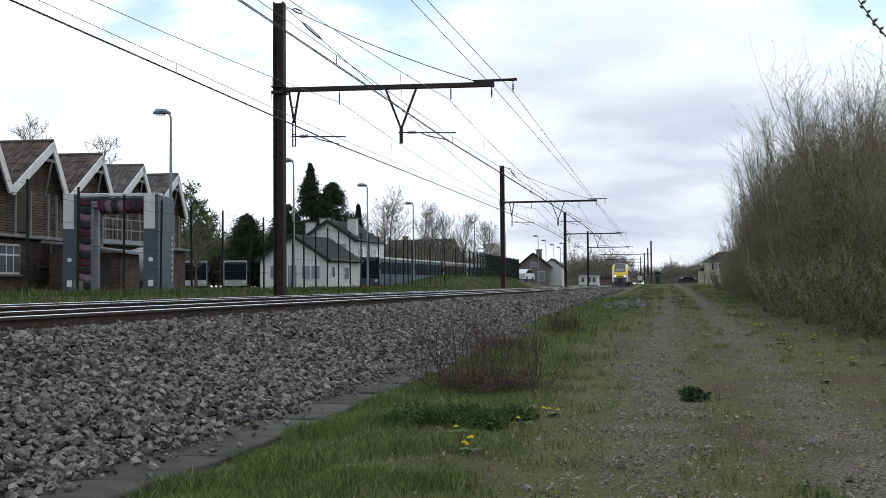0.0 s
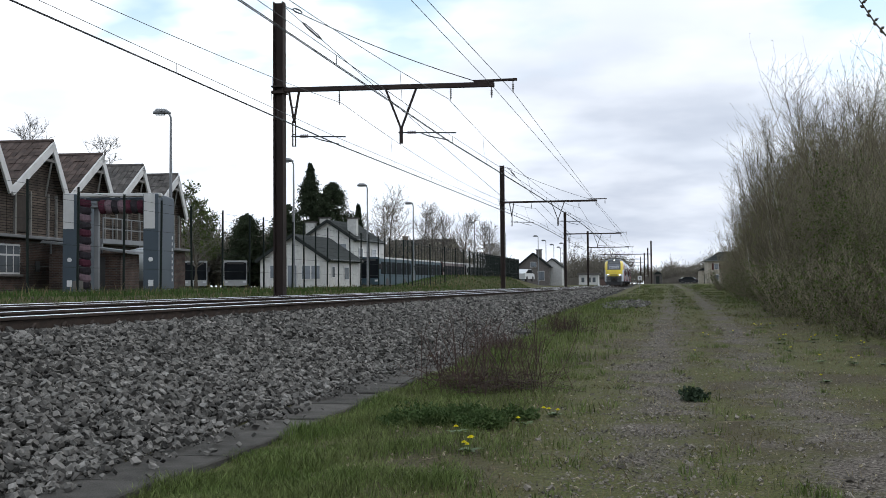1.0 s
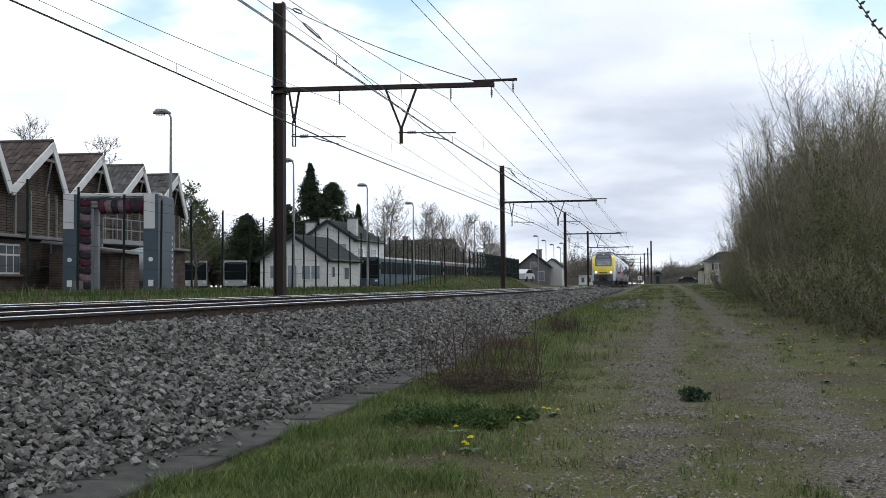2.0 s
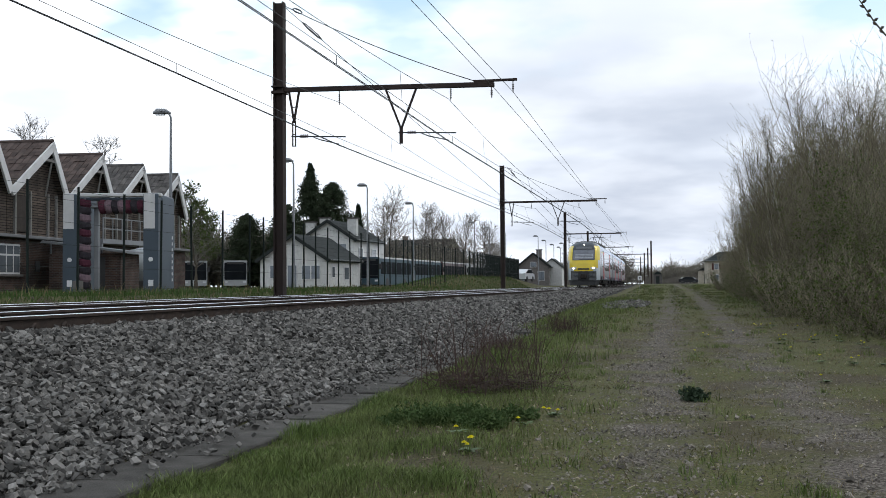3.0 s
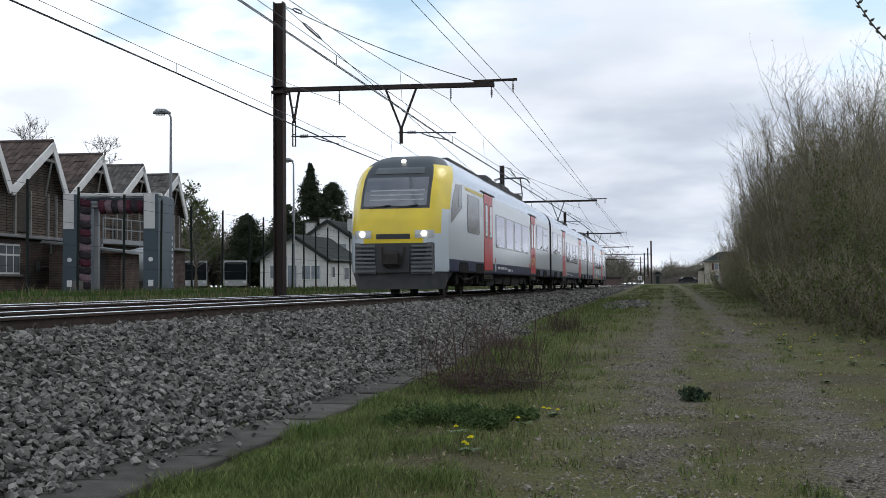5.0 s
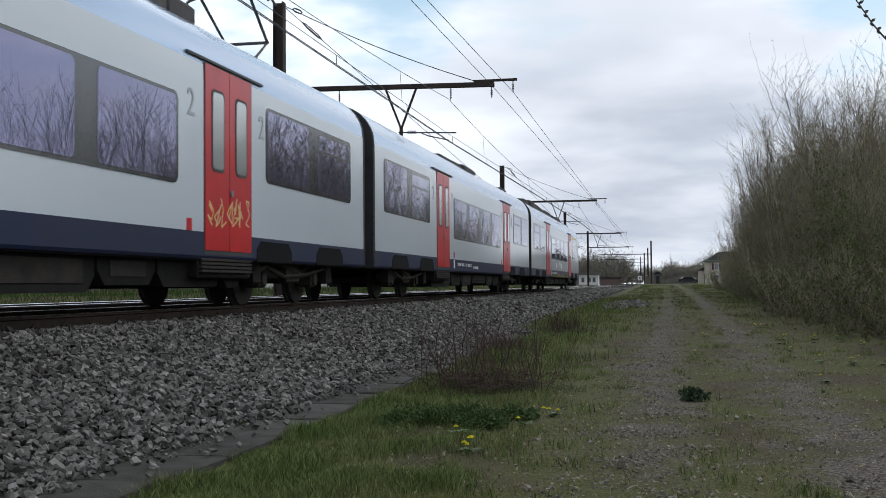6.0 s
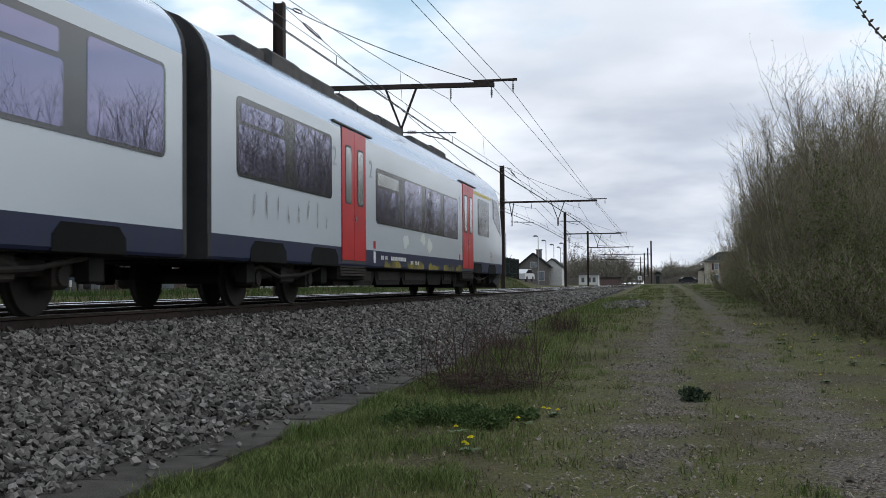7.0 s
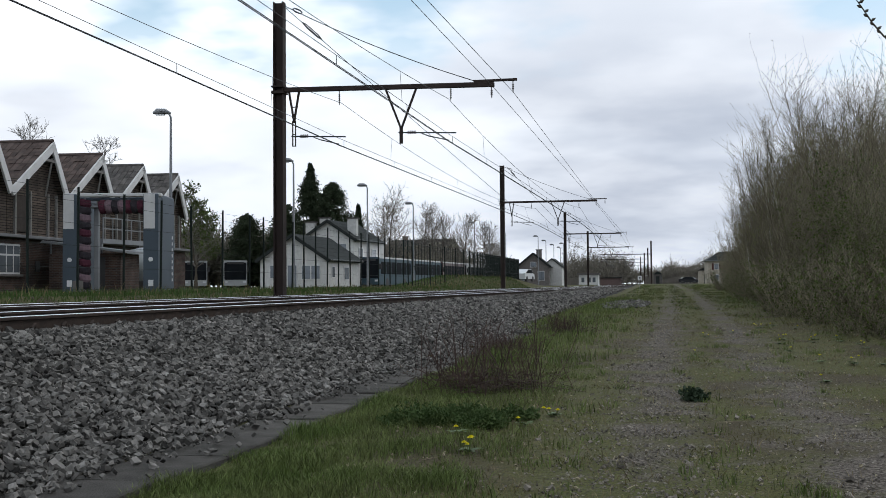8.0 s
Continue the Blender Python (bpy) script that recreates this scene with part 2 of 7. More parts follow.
def bed_z(l):
    """Top of the ballast across the two tracks."""
    pts = ((-6.9, -0.75), (-5.6, -0.24), (-4.9, -0.17), (1.35, -0.17), (1.75, -0.22), (3.95, -0.93))
    for (a, za), (b, zb) in zip(pts, pts[1:]):
        if l <= b:
            return za + (zb - za) * max(0, (l - a)) / (b - a)
    return pts[-1][1]


def build_ballast():
    g = Geo()
    ls = [-6.9, -6.2, -5.6, -4.9, -4.0, -2.6, -1.2, 0, 1.35, 1.75, 2.2, 2.7, 3.2, 3.6, 3.95]
    ss = [-60 + 4 * i for i in range(140)]
    for s in ss:
        for l in ls:
            lift = max(0.0, 0.0075 * min(160, max(0, s)) * step(1.6, 3.9, l))
            g.v.append(on_track(s, l, min(bed_z(l) + lift, max(bed_z(l), -0.2)) - 0.04))
    n = len(ls)
    g.f = [(j * n + i, j * n + i + 1, (j + 1) * n + i + 1, (j + 1) * n + i) for j in range(len(ss) - 1) for i in range(n - 1)]
    return solid("ballast_bank", g, BED, "crushed stone railway embankment, coloured dark as the shade between its stones", "ballast", kind="structure")


def stone_shapes(rng, count=10):
    """A few broken stones as unit meshes of eight corners."""
    out = []
    for _ in range(count):
        pts = []
        for sx, sy, sz in itertools_corners():
            pts.append((sx * rng.uniform(0.55, 1.0), sy * rng.uniform(0.4, 0.9), sz * rng.uniform(0.22, 0.6)))
        out.append(np.array(pts))
    return out


def itertools_corners():
    return [(x, y, z) for z in (-1, 1) for x, y in ((-1, -1), (1, -1), (1, 1), (-1, 1))]


STONE_FACES = np.array([(3, 2, 1, 0), (4, 5, 6, 7), (0, 1, 5, 4), (1, 2, 6, 5), (2, 3, 7, 6), (3, 0, 4, 7)])


def scatter_stones(places, sizes, rng, shapes):
    """Many stones as one Geo: places is an n x 3 array."""
    g = Geo()
    vs, fs = [], []
    n = 0
    for (x, y, z), r in zip(places, sizes):
        c = shapes[rng.randrange(len(shapes))]
        q = Euler((rng.uniform(-0.9, 0.9), rng.uniform(-0.9, 0.9), rng.uniform(0, 6.3))).to_matrix()
        w = c @ np.array(q).T * r + (x, y, z)
        vs.append(w)
        fs.append(STONE_FACES + n)
        n += 8
    g.v = np.concatenate(vs).tolist()
    g.f = np.concatenate(fs).tolist()
    return g


def build_stones(bank):
    rng = random.Random(5)
    shapes = stone_shapes(rng)
    places, sizes = [], []
    def sow(s0, s1, l0, l1, per, r0, r1):
        for _ in range(int((s1 - s0) * (l1 - l0) * per)):
            s, l = rng.uniform(s0, s1), rng.uniform(l0, l1)
            lift = max(0.0, 0.0075 * min(160, max(0, s)) * step(1.6, 3.9, l))
            z = min(bed_z(l) + lift, max(bed_z(l), -0.2))
            r = rng.uniform(r0, r1)
            places.append(on_track(s, l, z + rng.uniform(-0.9, 0.9) * r))
            sizes.append(r)
    sow(-6, 3, 1.0, 3.95, 130, 0.025, 0.045)
    sow(3, 14, 1.0, 3.95, 700, 0.017, 0.039)
    sow(14, 30, 1.0, 3.95, 330, 0.021, 0.044)
    sow(30, 60, 1.0, 3.8, 130, 0.032, 0.065)
    sow(60, 120, 1.0, 3.6, 45, 0.05, 0.09)
    sow(2, 45, -0.6, 1.0, 60, 0.03, 0.05)
    for _ in range(1500):     # stones strayed onto the slabs
        s, l = rng.uniform(3, 26), 3.9 + abs(rng.gauss(0, 0.24))
        places.append(on_track(s, l, ground_z(on_track(s, l).x, s) + 0.075))
        sizes.append(rng.uniform(0.010, 0.034))
    part("ballast_stones", scatter_stones(places, sizes, rng, shapes), STONE, bank, "loose grey crushed stones", kind="stuff")
    # single stones at the foot of the bank
    meshes = []
    for k, c in enumerate(shapes):
        g = Geo().add(c * 0.032, STONE_FACES.tolist())
        meshes.append(g.mesh("stone", mat("single_stone", (0.20, 0.193, 0.182), (0.10, 0.096, 0.09), 14, 0.9, bump=0.3, rand=0.4)))
    for _ in range(280):
        s, l = rng.uniform(4.5, 12), rng.uniform(2.6, 4.1)
        z = max(bed_z(l) + 0.0075 * s * step(1.6, 3.9, l), ground_z(on_track(s, l).x, s) + (0.05 if l > 3.8 else 0)) + 0.03
        p = on_track(s, l, z)
        ob = shared("stone", rng.choice(meshes), bank, pose(p.x, p.y, p.z, rng.uniform(-40, 40), rng.uniform(-40, 40), rng.uniform(0, 360)) @ Matrix.Scale(rng.uniform(0.8, 1.25), 4))


def build_rails():
    head = [(-0.075, -0.172), (0.075, -0.172), (0.075, -0.160), (0.012, -0.142), (0.010, -0.045), (0.036, -0.034), (0.036, -0.008), (0.028, -0.001), (-0.028, -0.001), (-0.036, -0.008), (-0.036, -0.034), (-0.010, -0.045), (-0.012, -0.142), (-0.075, -0.160)]
    ss = [-60 + 6 * i for i in range(95)]
    def sweep(prof, lat, dz=0.0):
        g = Geo()
        n = len(prof)
        for s in ss:
            for u, w in prof:
                g.v.append(on_track(s, lat + u, w + dz))
        for j in range(len(ss) - 1):
            for i in range(n):
                g.f.append((j * n + i, j * n + (i + 1) % n, (j + 1) * n + (i + 1) % n, (j + 1) * n + i))
        return g
    for track in (0.0, -GAP):
        for side in (-1, 1):
            lat = track + side * 0.7535
            rail = solid("rail", sweep(head, lat), RUST, "rusty steel rail with a bright worn running surface", "rail", "rails", "structure")
            band = sweep([(-0.032, -0.002), (0.032, -0.002), (0.020, 0.003), (0.0, 0.0045), (-0.020, 0.003)], lat - side * 0.004, 0.0)
            part("running_band", band, STEEL, rail, "bright polished running surface")
    # sleepers with rail clips
    g = Geo().box(-1.3, 1.3, -0.13, 0.13, -0.40, -0.178, bevel=0.02)
    me = g.mesh("sleeper", mat("sleeper_concrete", (0.17, 0.16, 0.15), (0.11, 0.10, 0.095), 4, 0.9, bump=0.3))
    clip = Geo()
    for x in (-0.88, -0.63, 0.63, 0.88):
        clip.tube([(x, -0.06, -0.175), (x, -0.05, -0.12), (x, 0.0, -0.09), (x, 0.05, -0.12), (x, 0.06, -0.175)], 0.022, 6)
        clip.tube([(x, 0, -0.175), (x, 0, -0.10)], 0.03, 6)
    cm = clip.mesh("rail_clip", RUST)
    for track in (0.0, -GAP):
        for i in range(110):
            s = 1.0 + 0.6 * i
            if track and i > 60:
                break
            ob = new("sleeper", me)
            ob.matrix_basis = track_pose(s, track)
            tagged(ob, "grey concrete sleeper bedded in ballast", "sleeper", "sleepers of the line", "structure")
            c = new("rail_clip", cm)
            c.parent = ob


def build_slabs():
    """Concrete lids of the cable trough at the foot of the bank."""
    holder = thing("cable_trough", pose(0, 0, 0), "grey concrete cable trough lids along the ballast foot", "cable trough", kind="structure")
    rng = random.Random(8)
    me = Geo().box(-0.30, 0.30, -0.49, 0.49, -0.06, 0.0, bevel=0.012).mesh("lid", mat("weathered_trough_concrete", (0.086, 0.081, 0.075), (0.044, 0.042, 0.038), 5, 0.95, bump=0.7, bump_scale=70, rand=0.2))
    for i in range(31):
        s = -5.5 + 1.0 * i
        p = on_track(s, 4.32)
        z = ground_z(p.x, p.y)
        shared("lid", me, holder, pose(p.x + rng.uniform(-0.015, 0.015), p.y, z + 0.045 + rng.uniform(-0.008, 0.008), rng.uniform(-1, 1) + 0.4, rng.uniform(-1.5, 1.5), rng.uniform(-1, 1)))


ground = build_ground()
bank = build_ballast()
build_rails()


# ---- overhead line ----
MASTS = [-19.0, 38.0, 95.0, 157.5, 217.0]


def stay_wire(a, b, r, link, sag=0.16):
    """A slack wire from a to b with an insulator link near a."""
    a, b = Vector(a), Vector(b)
    n = 12
    g = Geo().tube([a.lerp(b, k / n) - Vector((0, 0, 4 * sag * (k / n) * (1 - k / n))) for k in range(n + 1)], r, 5)
    for q in (-1, 1):
        side = Vector((0, 0, 0.06 * q))
        g.tube([a.lerp(b, link - 0.025) , a.lerp(b, link - 0.015) + side, a.lerp(b, link + 0.015) + side, a.lerp(b, link + 0.025)], r * 1.6, 5)
    return g


def catenary_mast(s, right=False, label="tall dark riveted steel catenary mast with a boom over both tracks", droop=0.0, base=None):
    base = base or (6.2 if right else -6.52)
    reach = (-6.2 if right else 1.45)
    th = thing("catenary_mast", track_pose(s), label, "catenary mast", "masts of the line")
    x = base
    g = Geo()
    hw, hd = 0.17, 0.17
    for sx in (-1, 1):            # two channels with battens, as a closed H section
        g.box(x + sx * hw - 0.02, x + sx * hw + 0.02, -hd, hd, -0.55, 10.74)
    g.box(x - hw + 0.02, x + hw - 0.02, -0.02, 0.02, -0.55, 10.72)
    part("pole", g, MAST_PAINT, th)
    part("footing", Geo().box(x - 0.4, x + 0.4, -0.4, 0.4, -0.9, -0.12, bevel=0.03), CONCRETE, th, "concrete footing")
    lo, hi = min(base, reach), max(base, reach)
    tip_z = lambda u: -droop * (u - base) / (reach - base)
    g = Geo()
    for y0, y1, z0, z1 in ((-0.09, -0.06, 7.42, 7.58), (0.06, 0.09, 7.42, 7.58), (-0.06, 0.06, 7.49, 7.51)):
        q = [(lo, z0 + tip_z(lo)), (hi, z0 + tip_z(hi)), (hi, z1 + tip_z(hi)), (lo, z1 + tip_z(lo))]
        g.prism(q, "y", y0, y1)
    part("boom", g, MAST_PAINT, th)
    part("clamp", Geo().box(x - 0.24, x + 0.24, -0.24, 0.24, 7.35, 7.45).box(x - 0.24, x + 0.24, -0.24, 0.24, 7.58, 7.64), MAST_PAINT, th)
    if not right:
        part("outrigger", Geo().box(0.72, 2.26, -0.05, 0.05, 7.60 - droop, 7.68 - droop), MAST_PAINT, th)
    for k, (bx, tip, w) in enumerate(((-5.96, -4.25, 0.19), (-1.93, -0.18, 0.56)) if not right else ((1.9, 0.15, 0.5), (-5.8, -4.0, 0.3))):
        g = Geo()
        joint = 6.3 if w < 0.25 else 5.9
        for q in (-w, w):
            rise = 7.42 + tip_z(bx) - joint
            g.box(-0.035, 0.035, -0.03, 0.03, 0, math.hypot(w, rise), m=Matrix.Translation((bx, 0, joint)) @ Matrix.Rotation(math.atan2(q, rise), 4, "Y"))
        if w < 0.25:              # a narrow frame that ends in two upright bars
            for q in (-0.055, 0.055):
                g.box(bx + q - 0.018, bx + q + 0.018, -0.02, 0.02, 5.40, joint + 0.05)
            for z in (5.42, 5.85, 6.28, 6.85):
                q = 0.05 + 0.14 * max(0, z - joint) / 1.1
                g.box(bx - q, bx + q, -0.015, 0.015, z - 0.015, z + 0.015)
        else:
            g.box(bx - 0.055, bx + 0.055, -0.045, 0.045, 5.38, joint + 0.1)
        part("hanger", g, MAST_PAINT, th)
        dx = 1 if tip > bx else -1
        g = Geo().tube([(bx - 0.1 * dx, 0, 5.78), (tip + 0.25 * dx, 0, 5.70)], 0.028, 6)
        g.tube([(bx + 0.75 * dx, 0, 5.72), (bx + 1.0 * dx, 0, 5.62), (tip, 0, 5.44)], 0.022, 6)
        part("steady_arm", g, WIRE, th)
        g = Geo()
        for j in range(4):
            g.tube([(bx + (0.25 + 0.08 * j) * dx, 0, 5.77), (bx + (0.28 + 0.08 * j) * dx, 0, 5.768)], 0.07, 8)
        part("insulator", g, PORCELAIN, th)
    for ix in (-4.23, -0.11):
        g = Geo().tube([(ix, 0, 7.42), (ix, 0, 6.85)], 0.015, 5)
        for j in range(5):
            g.tube([(ix, 0, 7.25 - 0.07 * j), (ix, 0, 7.22 - 0.07 * j)], 0.038, 8)
        part("insulator", g, PORCELAIN, th, "hanging string of insulators")
    if not right:
        for ix, z in ((1.36, 7.44 - droop), (2.12, 7.62 - droop)):
            g = Geo().tube([(ix, 0, z), (ix, 0, z - 0.42)], 0.02, 6)
            for j in range(3):
                g.tube([(ix, 0, z - 0.15 - 0.07 * j), (ix, 0, z - 0.18 - 0.07 * j)], 0.042, 8)
            part("insulator", g, PORCELAIN, th)
        part("stay_rod", stay_wire((base + 0.17, 0, 10.62), (0.72, 0, 7.66 - droop), 0.016, 0.075), WIRE, th, "stay wire with a link")
    return th


def overhead_wires():
    line = [-76.0] + MASTS + [271.0, 325.0, 379.0, 433.0]
    for track, zig, zag in ((0.0, 0.27, -0.18), (-GAP, 0.30, -0.40)):
        cw, aux, mes, drops = Geo(), Geo(), Geo(), Geo()
        a_pts, c_pts, m_pts = [], [], []
        for i, (s0, s1) in enumerate(zip(line, line[1:])):
            st0, st1 = (zig, zag) if i % 2 else (zag, zig)
            h0, h1 = (5.58 if i == 1 else 5.40), (5.58 if i == 0 else 5.40)
            n = 16
            for k in range(n):
                t = k / n
                s = s0 + (s1 - s0) * t
                lat = track + st0 + (st1 - st0) * t
                sag = 4 * t * (1 - t)
                h = h0 + (h1 - h0) * t
                c_pts.append((s, lat, h)); a_pts.append((s, lat, h + 0.25 - 0.02 * sag)); m_pts.append((s, track - 0.13 + (lat - track) * 0.4, 6.92 - 0.85 * sag))
                if s < 170:
                    if k % 4 == 2:
                        drops.tube([on_track(*m_pts[-1]), on_track(*a_pts[-1])], 0.006, 4)
                    if k % 2 == 0:
                        drops.tube([on_track(s + 0.6, lat, h + 0.24), on_track(s + 0.6, lat, h)], 0.009, 4)
        for gg, pts, r in ((cw, c_pts, 0.010), (aux, a_pts, 0.007), (mes, m_pts, 0.0075)):
            for q in ((0.0,) if gg is not cw else (-0.022, 0.022)):
                gg.tube([on_track(s, l + q, z) for s, l, z in pts], [r * (1 + max(0, s) / 160) for s, l, z in pts], 5)
        th = thing("overhead_line", pose(0, 0, 0), "dark catenary wires with droppers strung over the track", "overhead wire", "overhead lines")
        part("contact_wire", cw, WIRE, th); part("auxiliary_wire", aux, WIRE, th); part("carrier_wire", mes, WIRE, th); part("droppers", drops, WIRE, th, kind="stuff")
    feeders = (((-76, 1.3, 7.3), (-19, 0.77, 7.99), (38, 1.50, 7.17), (95, 1.10, 7.58), (157.5, 1.5, 7.1), (217, 1.4, 7.1)),
               ((-76, 2.0, 7.1), (-19, 1.32, 7.16), (38, 2.12, 7.07), (95, 1.22, 7.55), (157.5, 2.0, 7.1), (217, 1.9, 7.1)))
    for stops in feeders:
        pts = []
        for a, b in zip(stops, stops[1:]):
            for k in range(10):
                t = k / 10
                pts.append(tuple(p + (q - p) * t - (0.3 * t * (1 - t) if j == 2 else 0) for j, (p, q) in enumerate(zip(a, b))))
        g = Geo().tube([on_track(*p) for p in pts], [0.008 * (1 + max(0, p[0]) / 160) for p in pts], 5)
        solid("feeder_wire", g, WIRE, "dark feeder wire carried on the mast ends", "overhead wire", "feeder wires")
    # tensioned anchor wires with insulator links at the mast tops
    for s in MASTS[1:3]:
        g = stay_wire(on_track(s, -6.35, 10.6), on_track(s + 40, -4.0, 6.35), 0.012 * (1 + s / 200), 0.07, 0.05)
        solid("anchor_wire", g, WIRE, "tensioned anchor wire with an insulator link", "overhead wire", "anchor wires")


for s in MASTS:
    catenary_mast(s, droop=0.14 if s == 38 else 0.0, base=-6.78 if s == 95 else None)
for s in (271.0, 325.0, 379.0, 433.0):
    catenary_mast(s, True, "dark steel catenary mast beside the path end")
overhead_wires()


# ---- the train ----
# places along the train are metres from its rear tip; each car's own y runs towards the rear tip's side (+y away from the camera)
TRAIN_LEN, HALF = 79.85, 1.41
SILVER = mat("light_grey_train_paint", (0.50, 0.55, 0.595), (0.455, 0.505, 0.55), 1.2, 0.35, coat=0.8, stretch=(1, 0.25, 1))
# silver roof; the blue of the reflected sky is mixed into its base colour
ROOF = mat("silver_roof_sky_tint", (0.42, 0.52, 0.68), (0.36, 0.45, 0.58), 1.0, 0.20, 0.45, coat=0.3, stretch=(1, 0.2, 1))
NAVY = mat("dark_blue_train_band", (0.010, 0.016, 0.052), (0.014, 0.018, 0.042), 2.0, 0.5, spec=0.25)
RED = mat("red_door_paint", (0.50, 0.012, 0.016), (0.38, 0.012, 0.016), 2.5, 0.4, coat=0.35, spec=0.25)
YELLOW = mat("yellow_front_paint", (0.70, 0.52, 0.012), (0.60, 0.45, 0.015), 2.0, 0.35, coat=0.3)
STRIPE = mat("pale_yellow_stripe", (0.66, 0.55, 0.16), (0.60, 0.50, 0.15), 2.0, 0.4)
RUBBER = mat("black_rubber", (0.018, 0.018, 0.02), (0.03, 0.03, 0.032), 3, 0.6)
TINT = mat("tinted_window_surround", (0.030, 0.032, 0.036), (0.040, 0.042, 0.045), 2, 0.12, spec=0.8)
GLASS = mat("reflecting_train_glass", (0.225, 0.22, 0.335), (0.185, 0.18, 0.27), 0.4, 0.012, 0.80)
SMOKED = mat("smoked_train_glass", (0.05, 0.052, 0.058), (0.07, 0.07, 0.078), 0.6, 0.03, 0.4)
DOOR_GLASS = mat("pale_door_glass", (0.52, 0.54, 0.54), (0.45, 0.47, 0.47), 0.4, 0.06, 0.6)
SCREEN = mat("windscreen_glass", (0.17, 0.18, 0.20), (0.10, 0.11, 0.13), 1.5, 0.06, 0.5)
UNDER = mat("grimy_underframe", (0.009, 0.009, 0.009), (0.018, 0.016, 0.015), 4, 0.8, bump=0.3)
BOGIE = mat("dusty_bogie_steel", (0.022, 0.020, 0.019), (0.042, 0.035, 0.030), 5, 0.75, bump=0.3)
WHEEL = mat("wheel_steel", (0.025, 0.023, 0.022), (0.045, 0.040, 0.036), 4, 0.7, 0.2)
ROOFBOX = mat("dark_roof_equipment", (0.055, 0.055, 0.058), (0.10, 0.095, 0.09), 3, 0.8, bump=0.2)
LAMP_ON = mat("lit_headlamp", (1.0, 0.97, 0.86), (1.0, 0.97, 0.86), 1, 0.3, emit=7.0)
WHITE_SIGN = mat("white_marking", (0.62, 0.63, 0.64), (0.55, 0.56, 0.57), 4, 0.6)
GREY_SIGN = mat("grey_marking", (0.34, 0.36, 0.38), (0.30, 0.32, 0.34), 4, 0.6)
TAG_PAINT = mat("yellow_spray_paint", (0.62, 0.40, 0.10), (0.55, 0.45, 0.25), 6, 0.6)
DARK_SPRAY = mat("dark_spray_paint", (0.12, 0.11, 0.12), (0.2, 0.19, 0.2), 6, 0.6)


def profile():
    """Half outline of a car body from the lower edge up to the roof's middle: (x, z)."""
    pts = [(HALF - 0.02, 0.68), (HALF, 0.72), (HALF, 1.04), (HALF, 1.62), (HALF, 1.9), (HALF, 2.3), (HALF, 2.7), (HALF, 3.05), (HALF - 0.005, 3.30)]
    for k in range(1, 9):
        a = radians(90 * k / 8)
        pts.append((HALF - 0.01 - 1.40 * (1 - math.cos(a) ** 0.62), 3.38 + 0.80 * math.sin(a) ** 1.2))
    return pts


PROF = profile()


def nose_depth(u, z):
    """How far the front lies behind the tip, for the share u of the half width and the height z."""
    pts = ((0.0, 0.12), (1.0, 0.02), (1.7, 0.0), (2.1, 0.05), (2.4, 0.14), (2.9, 0.36), (3.3, 0.64), (3.6, 0.95), (3.85, 1.32), (4.0, 1.68), (4.10, 2.1), (4.18, 2.8))
    d = pts[-1][1]
    for (a, da), (b, db) in zip(pts, pts[1:]):
        if z <= b:
            d = da + (db - da) * (z - a) / (b - a)
            break
    u = abs(u)
    return d + 0.05 * u * u + (0.72 * ((u - 0.60) / 0.40) ** 2.5 if u > 0.60 else 0)


def body_shell(y_far, y_near, nose=0):
    """Side and roof strips of a body, split by height: lists of Geo for band, side and roof. nose: +1 at the y_far end, -1 at the y_near end."""
    outs = [Geo(), Geo(), Geo()]
    ring = [(x, z) for x, z in PROF] + [(-x, z) for x, z in PROF[-2::-1]]
    def ends(x, z):
        a, b = y_far, y_near
        if nose > 0:
            a -= nose_depth(1, z)
        if nose < 0:
            b += nose_depth(1, z)
        return a, b
    n = len(PROF)
    for i in range(len(ring) - 1):
        (x0, z0), (x1, z1) = ring[i], ring[i + 1]
        zm = (z0 + z1) / 2
        k = 0 if zm < 1.04 else (1 if zm < 3.34 else 2)
        (a0, b0), (a1, b1) = ends(x0, z0), ends(x1, z1)
        m = 8
        vs = [(x, a + (b - a) * t / m, z) for t in range(m + 1) for x, z, a, b in ((x0, z0, a0, b0), (x1, z1, a1, b1))]
        outs[k].add(vs, [(2 * t, 2 * t + 1, 2 * t + 3, 2 * t + 2) for t in range(m)])
    return outs, ring


def end_wall(g, ring, y):
    g.add([(x, y, z) for x, z in ring] , [tuple(range(len(ring)))])
    return g


def side_window(car, side, y0, y1, z0, z1, panes, hopper=None):
    """A flush dark window band with its panes; hopper: panes (by number) with a tilting top light."""
    x = side * HALF
    g = Geo().prism(round_rect(y0, y1, z0, z1, 0.12), "x", x - side * 0.02, x + side * 0.008)
    win = part("window", g, TINT, car, "dark tinted window band")
    w = (y1 - y0) / panes
    for k in range(panes):
        a, b = y0 + w * k + (0.24 if k else 0.07), y0 + w * (k + 1) - (0.24 if k < panes - 1 else 0.07)
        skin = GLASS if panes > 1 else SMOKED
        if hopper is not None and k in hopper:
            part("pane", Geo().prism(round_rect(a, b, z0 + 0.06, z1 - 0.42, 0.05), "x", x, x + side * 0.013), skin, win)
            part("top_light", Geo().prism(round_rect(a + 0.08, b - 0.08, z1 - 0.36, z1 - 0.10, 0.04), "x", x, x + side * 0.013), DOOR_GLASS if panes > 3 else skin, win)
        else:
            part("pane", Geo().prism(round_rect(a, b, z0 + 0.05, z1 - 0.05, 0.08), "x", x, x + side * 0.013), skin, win)


